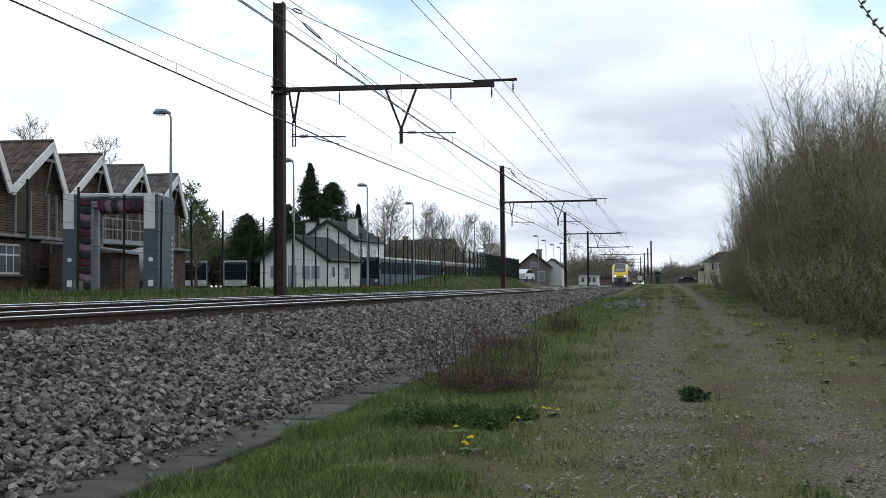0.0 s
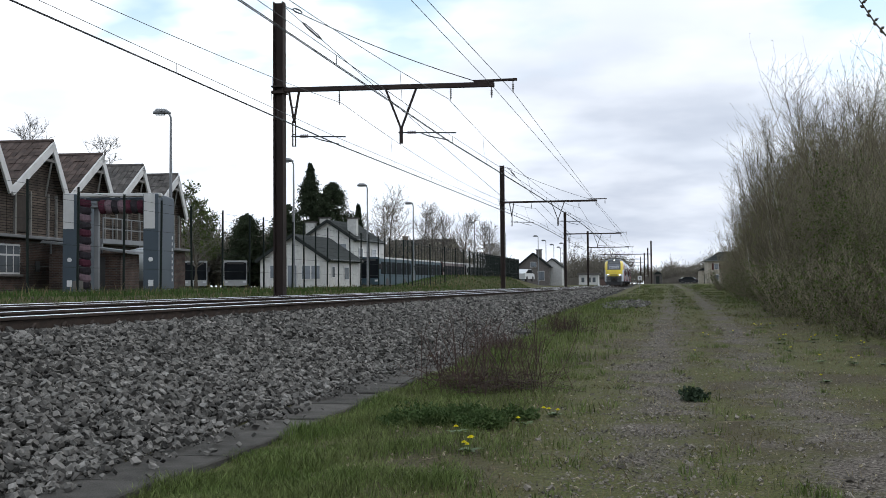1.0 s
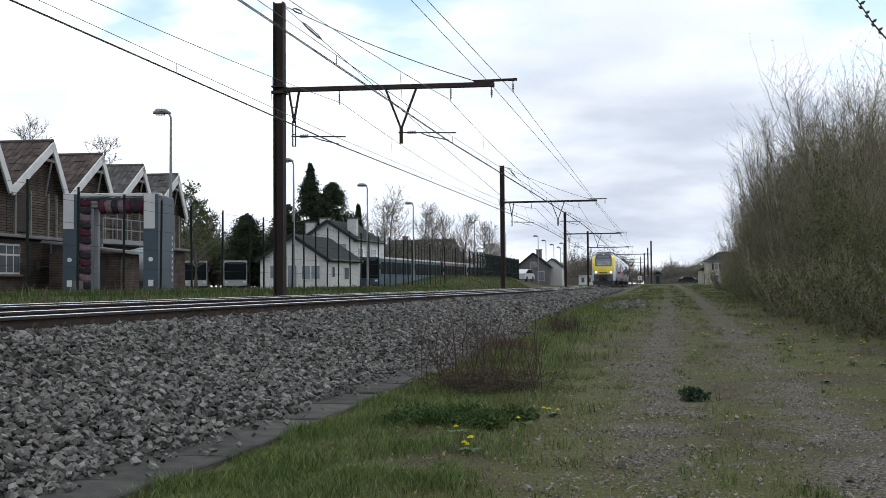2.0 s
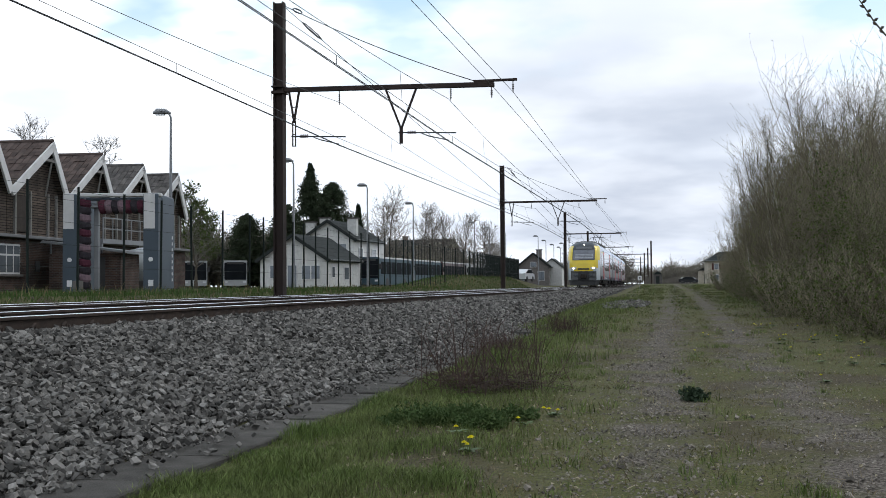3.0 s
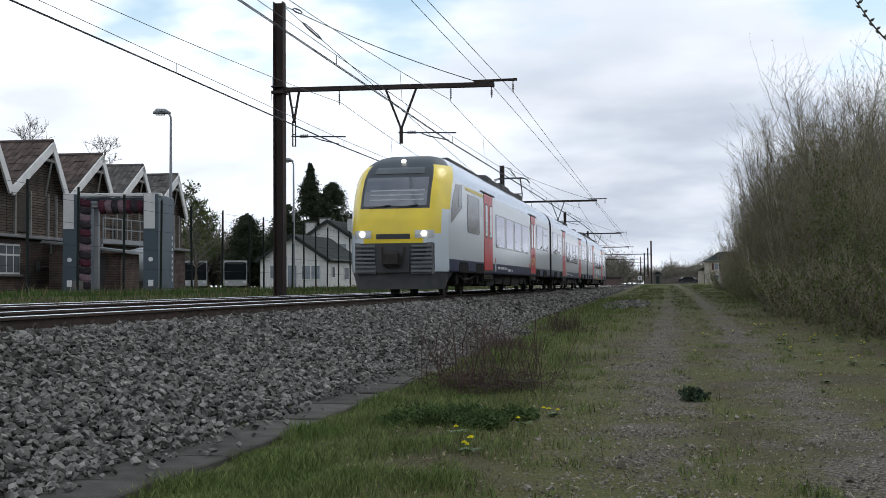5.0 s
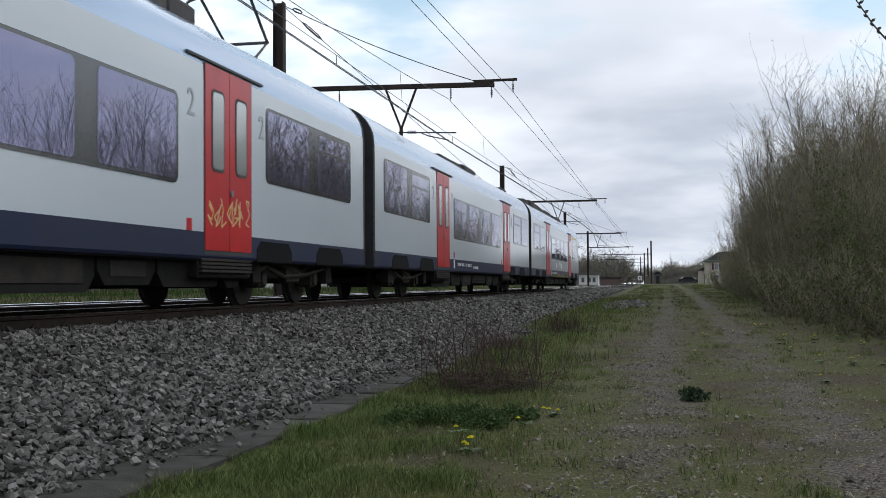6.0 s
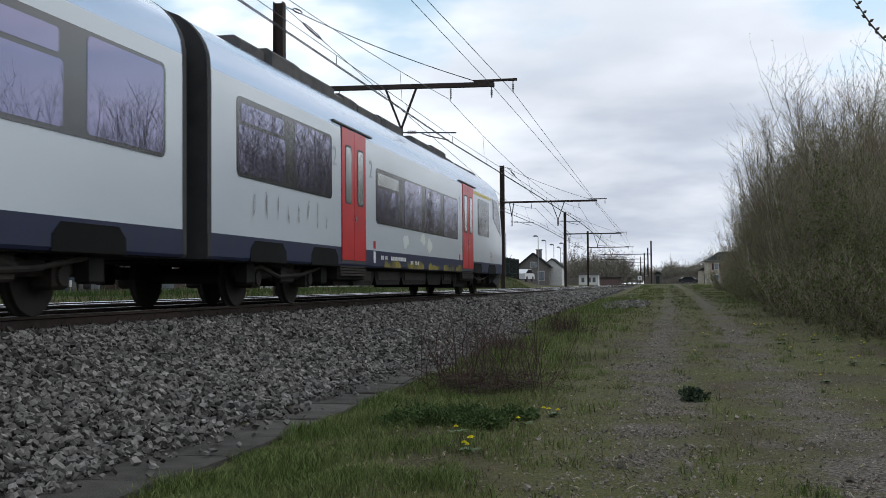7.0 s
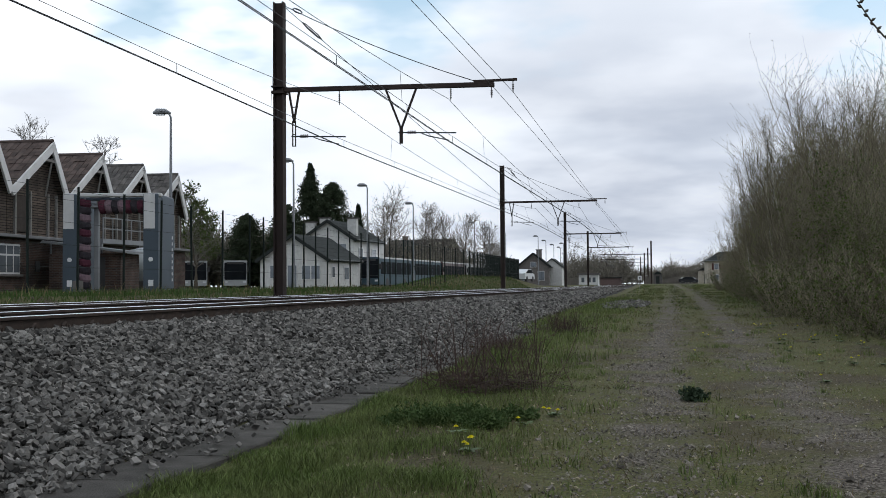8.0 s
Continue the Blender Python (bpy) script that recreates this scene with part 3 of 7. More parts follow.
def car_door(car, side, y0, y1):
    x = side * HALF
    part("door_seal", Geo().prism(round_rect(y0 - 0.02, y1 + 0.02, 0.74, 3.34, 0.03), "x", x - side * 0.03, x + side * 0.004), RUBBER, car, "black rubber door surround")
    mid = (y0 + y1) / 2
    for a, b in ((y0 + 0.01, mid - 0.008), (mid + 0.008, y1 - 0.01)):
        leaf = part("door_leaf", Geo().prism(round_rect(a, b, 0.80, 3.33, 0.03), "x", x - side * 0.02, x + side * 0.012), RED, car, "red plug door leaf with a tall narrow window")
        part("door_window", Geo().prism(round_rect(a + 0.20, b - 0.17, 1.88, 3.02, 0.10), "x", x, x + side * 0.017), RUBBER, leaf)
        part("door_pane", Geo().prism(round_rect(a + 0.235, b - 0.205, 1.92, 2.98, 0.08), "x", x, x + side * 0.020), DOOR_GLASS, leaf)
    part("door_button", Geo().tube([(x, mid + 0.07, 1.62), (x + side * 0.03, mid + 0.07, 1.62)], 0.05, 10), GALV, car)
    part("rain_strip", Geo().box(min(x - side * 0.05, x + side * 0.02), max(x - side * 0.05, x + side * 0.02), y0 - 0.55, y1 + 0.45, 3.36, 3.395), RUBBER, car)
    q = sorted((x - side * 0.3, x - side * 0.06))
    tread = part("step", Geo().box(q[0], q[1], y0 - 0.1, y1 + 0.1, 0.42, 0.76, bevel=0.02), UNDER, car, "dark ribbed door step")
    for k in range(5):
        q = sorted((x - side * 0.25, x - side * 0.005 * k))
        part("step_rib", Geo().box(q[0], q[1], y0 - 0.05, y1 + 0.05, 0.50 + 0.052 * k, 0.535 + 0.052 * k), BOGIE, tread)


def numeral_two(car, side, y, z):
    x = side * (HALF + 0.004)
    font = bpy.data.curves.new("class_number", "FONT")
    font.body, font.size, font.extrude, font.align_x = "2", 0.52, 0.003, "CENTER"
    tmp = new("class_number_text", font)
    me = bpy.data.meshes.new_from_object(tmp)
    bpy.data.objects.remove(tmp)
    me.materials.clear()
    me.materials.append(GREY_SIGN)
    ob = new("class_number", me)
    ob.parent = car
    ob.matrix_basis = Matrix.Translation((x, y, z)) @ (Matrix(((0, 0, 1, 0), (1, 0, 0, 0), (0, 1, 0, 0), (0, 0, 0, 1))) if side > 0 else Matrix(((0, 0, -1, 0), (-1, 0, 0, 0), (0, 1, 0, 0), (0, 0, 0, 1))))
    tagged(ob, "faded grey numeral two")


def bogie(car, y):
    th = part("bogie", Geo().box(-1.05, -0.92, y - 1.75, y + 1.75, 0.42, 0.62, bevel=0.03).box(0.92, 1.05, y - 1.75, y + 1.75, 0.42, 0.62, bevel=0.03).box(-0.95, 0.95, y - 0.25, y + 0.25, 0.40, 0.60), BOGIE, car, "dusty steel bogie")
    for dy in (-1.25, 1.25):
        for sx in (-1, 1):
            c = y + dy * 1.12
            # no opening is cut: a near-black plate paints the shade above the wheel
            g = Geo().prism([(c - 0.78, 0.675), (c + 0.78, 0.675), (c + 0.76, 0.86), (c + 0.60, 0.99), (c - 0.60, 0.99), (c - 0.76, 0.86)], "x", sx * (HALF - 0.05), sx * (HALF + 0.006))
            part("wheel_arch", g, mat("arch_shade_black", (0.004, 0.004, 0.004), (0.007, 0.007, 0.007), 3, 0.9), car, "black plate on the band, painted as the shade of a wheel cut-out")
            g = Geo().tube([(sx * 0.69, y + dy, 0.43), (sx * 0.72, y + dy, 0.43), (sx * 0.75, y + dy, 0.43), (sx * 0.815, y + dy, 0.43)], [0.46, 0.46, 0.43, 0.43], 26)
            g.tube([(sx * 0.81, y + dy, 0.43), (sx * 0.86, y + dy, 0.43)], [0.14, 0.12], 14)
            part("wheel", g, WHEEL, th)
            g = Geo().box(min(sx * 0.9, sx * 1.14), max(sx * 0.9, sx * 1.14), y + dy - 0.17, y + dy + 0.17, 0.28, 0.60, bevel=0.04)
            g.tube([(sx * 1.10, y + dy, 0.43), (sx * 1.18, y + dy, 0.43)], 0.11, 12)
            part("axle_box", g, BOGIE, th)
            g = Geo().tube([(sx * 1.02, y + dy * 0.66, 0.60), (sx * 1.02, y + dy * 0.66, 0.92)], 0.11, 10)
            for j in range(5):
                g.tube([(sx * 1.02, y + dy * 0.66, 0.61 + 0.06 * j), (sx * 1.02, y + dy * 0.66, 0.64 + 0.06 * j)], 0.14, 10)
            part("spring", g, UNDER, th)
        part("axle", Geo().tube([(-0.7, y + dy, 0.43), (0.7, y + dy, 0.43)], 0.08, 10), WHEEL, th)
    for sx in (-1, 1):
        g = Geo().tube([(sx * 1.16, y - 0.75, 0.72), (sx * 1.16, y + 0.35, 0.50)], 0.065, 8).tube([(sx * 1.16, y - 1.1, 0.75), (sx * 1.16, y - 0.7, 0.72)], 0.085, 8)
        part("damper", g, BOGIE, th)
        g = Geo().box(min(sx * 1.04, sx * 1.2), max(sx * 1.04, sx * 1.2), y - 0.32, y + 0.32, 0.36, 0.80, bevel=0.03)
        g.tube([(sx * 1.22, y - 1.9, 0.52), (sx * 1.22, y - 1.3, 0.62), (sx * 1.22, y - 0.5, 0.46), (sx * 1.22, y + 0.6, 0.50), (sx * 1.22, y + 1.7, 0.64)], 0.035, 6)
        part("side_bolster", g, BOGIE, th, "dusty bolster with hoses")
        for q in (-1.78, 1.78):
            part("sand_box", Geo().box(min(sx * 1.08, sx * 1.26), max(sx * 1.08, sx * 1.26), y + q - 0.16, y + q + 0.16, 0.34, 0.74, bevel=0.03), UNDER, th)


def skirt(car, runs):
    """The dark gear below the floor, in boxes between the bogies."""
    rng = random.Random(len(runs) + int(runs[0][0] * 10))
    for y0, y1 in runs:
        y = y0
        while y < y1 - 0.6:
            w = min(rng.uniform(1.2, 2.8), y1 - y)
            z = rng.uniform(0.24, 0.36)
            g = Geo().prism([(y + 0.03, 0.70), (y + 0.03, z + 0.18), (y + 0.2, z), (y + w - 0.2, z), (y + w - 0.03, z + 0.18), (y + w - 0.03, 0.70)], "x", -1.20, 1.22)
            part("underfloor_box", g, UNDER, car)
            if rng.random() < 0.6:
                part("cover_plate", Geo().box(1.22, 1.235, y + 0.3, y + w - 0.3, z + 0.1, 0.62, bevel=0.004), BOGIE, car)
            y += w


def roof_gear(car, runs):
    rng = random.Random(int(abs(runs[0][0]) * 7) + 3)
    for y0, y1, top in runs:
        y = y0
        while y < y1 - 0.5:
            w = min(rng.uniform(0.9, 2.4), y1 - y)
            h = top - rng.uniform(0, 0.10)
            ww = rng.uniform(0.85, 1.0)
            g = Geo().prism([(-ww, 3.80), (ww, 3.80), (ww, h - 0.08), (ww - 0.1, h), (-ww + 0.1, h), (-ww, h - 0.08)], "y", y + 0.03, y + w - 0.03)
            for j in range(3):
                yy = y + w * (0.25 + 0.25 * j)
                g.box(-ww * 0.6, ww * 0.6, yy - 0.08, yy + 0.08, h, h + rng.uniform(0.02, 0.07))
            part("roof_unit", g, ROOFBOX, car, "dark roof equipment housing")
            y += w


def markings(car, side, y0, y1, z):
    """Unreadable lettering on the band as small pale bars."""
    rng = random.Random(int(abs(y0) * 13))
    x = side * (HALF + 0.003)
    g = Geo()
    y = y0
    while y < y1:
        w = rng.uniform(0.05, 0.10)
        if rng.random() < 0.75:
            g.box(min(x, x + side * 0.002), max(x, x + side * 0.002), y, y + w, z, z + 0.085)
        y += w + 0.03
    part("lettering", g, WHITE_SIGN, car, "small white lettering bars on the band", kind="stuff")


def spray(car, side, y0, y1, z0, z1, material, strokes, seed, label, width=0.014, wander=0.12):
    """Loose sprayed strokes on the paint."""
    rng = random.Random(seed)
    g = Geo()
    for k in range(strokes):
        y = y0 + (y1 - y0) * (k + 0.5) / strokes
        pts = []
        for j in range(7):
            pts.append((side * (HALF + 0.014), y + rng.uniform(-wander, wander), z0 + (z1 - z0) * (0.1 + 0.8 * rng.random())))
        for a, b in zip(pts, pts[1:]):
            w = width
            dy, dz = b[1] - a[1], b[2] - a[2]
            ln = math.hypot(dy, dz) + 1e-6
            ny, nz = -dz / ln * w, dy / ln * w
            g.add([(a[0], a[1] - ny, a[2] - nz), (a[0], a[1] + ny, a[2] + nz), (b[0], b[1] + ny, b[2] + nz), (b[0], b[1] - ny, b[2] - nz)], [(0, 1, 2, 3)])
    part("spray_marks", g, material, car, label)


def cab(car, y_tip, sgn, lit):
    """The sloped driving end: sgn +1 if its tip is the +y end."""
    rows, cols = 40, 40
    zs = [0.68 + (4.178 - 0.68) * k / rows for k in range(rows + 1)]
    def hw(z):
        for (xa, za), (xb, zb) in zip(PROF, PROF[1:]):
            if z <= zb:
                return xa + (xb - xa) * (z - za) / (zb - za + 1e-9)
        return 0.0
    def at(u, z, out=0.0):
        return (u * hw(z), y_tip - sgn * (nose_depth(u, z) - out), z)
    kinds = {k: Geo() for k in ("yellow_front", "windscreen_surround", "corner_panel", "other_corner", "upper_corner", "other_upper_corner", "apron")}
    for i in range(rows):
        for j in range(cols):
            us = [-1 + 2 * j / cols, -1 + 2 * (j + 1) / cols]
            z0, z1 = zs[i], zs[i + 1]
            zm, um = (z0 + z1) / 2, abs(us[0] + us[1]) / 2
            if zm < 1.50:
                k = "apron" if um < 0.82 else "corner_panel"
            elif zm < 2.42:
                k = "yellow_front" if um < (0.62 if zm < 1.72 else 0.92) else "corner_panel"
            elif zm > 3.72:
                k = "windscreen_surround" if um < 0.95 else "corner_panel"
            else:
                k = "windscreen_surround" if um < 0.68 else ("yellow_front" if um < 0.985 else "corner_panel")
            if k == "corner_panel" and us[0] < 0:
                k = "other_corner"
            if "corner" in k and zm > 3.0:
                k = "upper_corner" if k == "corner_panel" else "other_upper_corner"
            kinds[k].add([at(us[0], z0), at(us[1], z0), at(us[1], z1), at(us[0], z1)], [(0, 1, 2, 3)])
    part("yellow_front", kinds["yellow_front"], YELLOW if lit else SILVER, car, "bright yellow front panel" if lit else "", smooth=True, weld=True)
    part("windscreen_surround", kinds["windscreen_surround"], mat("dark_mask_paint", (0.018, 0.021, 0.027), (0.026, 0.03, 0.036), 2, 0.45), car, "dark grey mask round the windscreen", smooth=True, weld=True)
    for k in ("corner_panel", "other_corner", "upper_corner", "other_upper_corner"):
        if kinds[k].f:
            part("corner_panel", kinds[k], SILVER, car, smooth=True, weld=True)
    part("apron", kinds["apron"], mat("grey_apron", (0.045, 0.048, 0.052), (0.07, 0.072, 0.075), 3, 0.7), car, "dark grey apron round the coupler", smooth=True, weld=True)
    def patch(u0, u1, z0, z1, out, n=8):
        g = Geo()
        for i in range(n):
            for j in range(n):
                ua, ub = u0 + (u1 - u0) * i / n, u0 + (u1 - u0) * (i + 1) / n
                za, zb = z0 + (z1 - z0) * j / n, z0 + (z1 - z0) * (j + 1) / n
                g.add([at(ua, za, out), at(ub, za, out), at(ub, zb, out), at(ua, zb, out)], [(0, 1, 2, 3)])
        return g
    part("windscreen", patch(-0.64, 0.64, 2.50, 3.34, 0.02), SCREEN, car, "large sloped windscreen", smooth=True)
    for z in (2.66, 2.80, 2.93):
        part("blind_slat", patch(-0.52, 0.58, z, z + 0.035, 0.026), mat("pale_cab_blind", (0.34, 0.36, 0.38), (0.26, 0.28, 0.30), 3, 0.5), car, "pale slat seen through the windscreen", smooth=True)
    part("destination_board", patch(-0.52, 0.52, 3.46, 3.66, 0.02), mat("unlit_board", (0.06, 0.065, 0.07), (0.08, 0.085, 0.09), 4, 0.3), car, smooth=True)
    for q in (-1, 1):
        part("lamp_housing", patch(0.44 * q, 0.80 * q, 1.60, 1.82, 0.02), mat("clear_lamp_cover", (0.42, 0.43, 0.44), (0.35, 0.36, 0.37), 3, 0.15), car, smooth=True)
        c = at(0.62 * q, 1.72, 0.03)
        part("headlamp", Geo().tube([c, (c[0], c[1] + sgn * 0.02, c[2])], 0.075, 16), LAMP_ON if lit else RUBBER, car, "lit white headlamp" if lit else "")
        g = Geo()
        for k in range(7):
            g.box(min(0.52 * q, 1.08 * q), max(0.52 * q, 1.08 * q), min(y_tip - sgn * 0.5, y_tip + sgn * 0.03), max(y_tip - sgn * 0.5, y_tip + sgn * 0.03), 0.66 + 0.115 * k, 0.72 + 0.115 * k, bevel=0.01)
        g.box(min(0.50 * q, 1.10 * q), max(0.50 * q, 1.10 * q), min(y_tip - sgn * 0.5, y_tip - sgn * 0.04), max(y_tip - sgn * 0.5, y_tip - sgn * 0.04), 0.62, 1.48)
        part("buffer_grille", g, mat("grey_plastic_grille", (0.14, 0.145, 0.15), (0.10, 0.105, 0.11), 3, 0.7), car, "ribbed grey buffer block")
    c = at(0, 3.86, 0.03)
    part("top_lamp", Geo().tube([c, (c[0], c[1] + sgn * 0.03, c[2])], 0.065, 14), LAMP_ON if lit else RUBBER, car, "lit white upper headlamp" if lit else "")
    part("air_slot", patch(-0.34, 0.34, 1.58, 1.72, 0.012), RUBBER, car, "black air slot", smooth=True)
    # the front is not hollowed: a black block paints the recess's shade
    g = Geo().box(-0.46, 0.46, min(y_tip - sgn * 0.4, y_tip + sgn * 0.012), max(y_tip - sgn * 0.4, y_tip + sgn * 0.012), 0.66, 1.46)
    part("coupler_recess", g, RUBBER, car, "black block painted as the shade of the coupler recess")
    g = Geo().tube([(0, y_tip - sgn * 0.3, 1.02), (0, y_tip + sgn * 0.22, 1.02)], 0.10, 10).box(-0.20, 0.20, min(y_tip + sgn * 0.1, y_tip + sgn * 0.32), max(y_tip + sgn * 0.1, y_tip + sgn * 0.32), 0.84, 1.22, bevel=0.05)
    g.tube([(-0.32, y_tip + sgn * 0.03, 1.35), (-0.25, y_tip + sgn * 0.12, 0.85), (-0.1, y_tip + sgn * 0.1, 0.78)], 0.03, 6)
    g.tube([(0.32, y_tip + sgn * 0.03, 1.35), (0.25, y_tip + sgn * 0.12, 0.85), (0.1, y_tip + sgn * 0.1, 0.78)], 0.03, 6)
    part("coupler", g, BOGIE, car, "steel coupler with hoses")
    out = [(-1.36, 0), (-1.05, 0.62), (1.05, 0.62), (1.36, 0)]
    g = Geo()
    base = [(x, y_tip - sgn * (0.75 - d)) for x, d in out] 
    pts = [(x, y, 0.66) for x, y in base] + [(x * 0.93, y - sgn * 0.12, 0.20) for x, y in base]
    back = [(1.36, y_tip - sgn * 1.6, 0.66), (-1.36, y_tip - sgn * 1.6, 0.66), (1.2, y_tip - sgn * 1.6, 0.42), (-1.2, y_tip - sgn * 1.6, 0.42)]
    g.add(pts + back, [(0, 1, 5, 4), (1, 2, 6, 5), (2, 3, 7, 6), (4, 5, 6, 7), (0, 1, 2, 3), (3, 8, 10, 7), (0, 4, 11, 9), (4, 7, 10, 11), (8, 9, 11, 10), (0, 3, 8, 9)])
    part("plough", g, mat("dark_plough", (0.06, 0.062, 0.066), (0.09, 0.09, 0.092), 3, 0.75), car, "dark grey rail guard")
    g = Geo()
    for q in (-0.5, 0.05):
        a, b = at(q, 2.44, 0.05), at(q + 0.42, 2.53, 0.05)
        g.tube([a, b], 0.015, 5)
    part("wiper", g, RUBBER, car)
    # side window of the cab
    for side in (-1, 1):
        y = y_tip - sgn * 1.75
        outline = [(0.70, 2.04), (0.60, 2.45), (0.34, 2.88), (-0.10, 3.22), (-1.00, 3.27), (-1.05, 2.60)]
        g = Geo()
        pts = [(y + sgn * a, z) for a, z in outline]
        if sgn < 0:
            pts = pts[::-1]
        g.prism(pts, "x", side * (HALF - 0.06), side * (HALF + 0.006))
        win = part("cab_side_window", g, TINT, car, "dark wedge-shaped cab side window")
        q = sorted((y - sgn * 0.88, y - sgn * 0.42))
        part("pane", Geo().prism(round_rect(q[0], q[1], 2.60, 3.16, 0.04), "x", side * HALF, side * (HALF + 0.011)), SMOKED, win)


def build_car(name, o_rear, o_front, label, feats, nose=0, lit=False):
    """One car between two places along the train; its own origin is its middle at rail level."""
    mid = (o_rear + o_front) / 2
    car = thing("rail_car", pose(0, 0, 0), label, "train car", "cars of the train")
    Y = lambda o: mid - o           # place along the train to the car's own y
    yf, yn = Y(o_rear), Y(o_front)
    (band, sides, roof), ring = body_shell(yf, yn, nose)
    for y in ([yf] if nose <= 0 else []) + ([yn] if nose >= 0 else []):
        part("end_wall", end_wall(Geo(), ring, y), mat("charcoal_car_end", (0.030, 0.031, 0.033), (0.045, 0.046, 0.048), 3, 0.7), car, "dark grey car end wall")
        q = -0.12 if y == yn else 0.12
        a, b = sorted((y, y - q))
        part("end_trim", Geo().add([(x * 1.002, yy, z) for yy in (a, b) for x, z in ring], [(i, i + 1, i + 1 + len(ring), i + len(ring)) for i in range(len(ring) - 1)]), mat("charcoal_car_end", (0.03, 0.03, 0.03)), car, "dark grey end trim")
    part("lower_band", band, NAVY, car, "dark blue lower band", weld=True)
    part("body", sides, SILVER, car, "light grey painted body side", weld=True)
    part("roof", roof, ROOF, car, "silver rounded roof shoulder with the sky's blue reflection in its colour", smooth=True, weld=True)
    part("floor", Geo().box(-1.36, 1.36, yn + (1.2 if nose < 0 else 0.02), yf - (1.2 if nose > 0 else 0.02), 0.66, 0.70), UNDER, car)
    for side in (1, -1):
        for kind, a, b, *rest in feats:
            y0, y1 = Y(b), Y(a)
            if kind == "high":
                side_window(car, side, y0, y1, 1.90, 3.08, rest[0], rest[1])
            elif kind == "low":
                side_window(car, side, y0, y1, 1.62, 2.80, rest[0], (0,) if o_rear == 0 else None)
            elif kind == "door":
                car_door(car, side, y0, y1)
                if rest and rest[0]:
                    for o in ((a - 0.42, b + 0.42) if rest[0] is True else (b + 0.42,)):
                        numeral_two(car, side, Y(o), 2.55)
        x = side * HALF
        doors = [(a, b) for kind, a, b, *_ in feats if kind == "door"]
        lo, hi = doors[0][1] + 0.9, doors[1][0] - 1.2
        markings(car, side, Y(hi), Y(hi - 2.2), 0.86)
        markings(car, side, Y(hi - 2.5), Y(hi - 3.6), 0.80)
        part("notice", Geo().box(min(x, x + side * 0.004), max(x, x + side * 0.004), Y(lo - 0.35), Y(lo - 0.35) + 0.16, 1.04, 1.20), RED, car, "small red notice")
        part("notice", Geo().box(min(x, x + side * 0.004), max(x, x + side * 0.004), Y(hi + 0.6), Y(hi + 0.6) + 0.16, 1.08, 1.24), RED, car, "small red notice")
        part("notice", Geo().box(min(x, x + side * 0.004), max(x, x + side * 0.004), Y(hi + 0.6), Y(hi + 0.6) + 0.16, 0.78, 1.02), WHITE_SIGN, car, "small white notice")
    return car, Y


def gangway(car, y, sgn):
    """The dark ribbed passage at a car's end."""
    a, b = sorted((y + sgn * 0.02, y + sgn * 0.38))
    g = Geo()
    n = 5
    for k in range(n):
        t0, t1 = a + (b - a) * k / n, a + (b - a) * (k + 0.7) / n
        g.box(-1.12, 1.12, t0, t1, 0.75, 3.55, bevel=0.015)
    g.box(-1.0, 1.0, a, b, 0.72, 3.50)
    part("gangway", g, RUBBER, car, "black ribbed gangway bellows")


def pantograph(car, y):
    g = Geo()
    for x in (-0.5, 0.5):
        g.tube([(x, y + 0.1, 4.12), (x * 0.8, y + 1.15, 4.72), (x * 0.9, y + 0.15, 5.34)], 0.028, 6)
    g.tube([(-0.55, y + 0.1, 4.12), (0.55, y + 0.1, 4.12)], 0.035, 6).tube([(-0.42, y + 1.15, 4.72), (0.42, y + 1.15, 4.72)], 0.03, 6)
    panto = part("pantograph", g, ROOFBOX, car, "raised pantograph")
    g = Geo()
    for dy in (-0.18, 0.18):
        g.tube([(-0.88, y + 0.15 + dy, 5.16), (-0.76, y + 0.15 + dy, 5.33), (-0.55, y + 0.15 + dy, 5.395), (0.55, y + 0.15 + dy, 5.395), (0.76, y + 0.15 + dy, 5.33), (0.88, y + 0.15 + dy, 5.16)], 0.024, 6)
    for x in (-0.45, 0.45):
        g.tube([(x, y - 0.03, 5.38), (x, y + 0.33, 5.38)], 0.02, 6)
    part("collector_head", g, ROOFBOX, panto)
    g = Geo()
    for x in (-0.6, 0.6):
        for dy in (-0.7, 0.7):
            g.tube([(x, y + dy, 3.75), (x, y + dy, 4.10)], 0.05, 8)
            for j in range(4):
                g.tube([(x, y + dy, 3.82 + 0.07 * j), (x, y + dy, 3.85 + 0.07 * j)], 0.085, 8)
    g.box(-0.7, 0.7, y - 0.9, y - 0.8, 4.06, 4.12).box(-0.7, 0.7, y + 0.8, y + 0.9, 4.06, 4.12).box(-0.65, -0.55, y - 0.9, y + 0.9, 4.06, 4.12).box(0.55, 0.65, y - 0.9, y + 0.9, 4.06, 4.12)
    part("pantograph_base", g, ROOFBOX, panto)


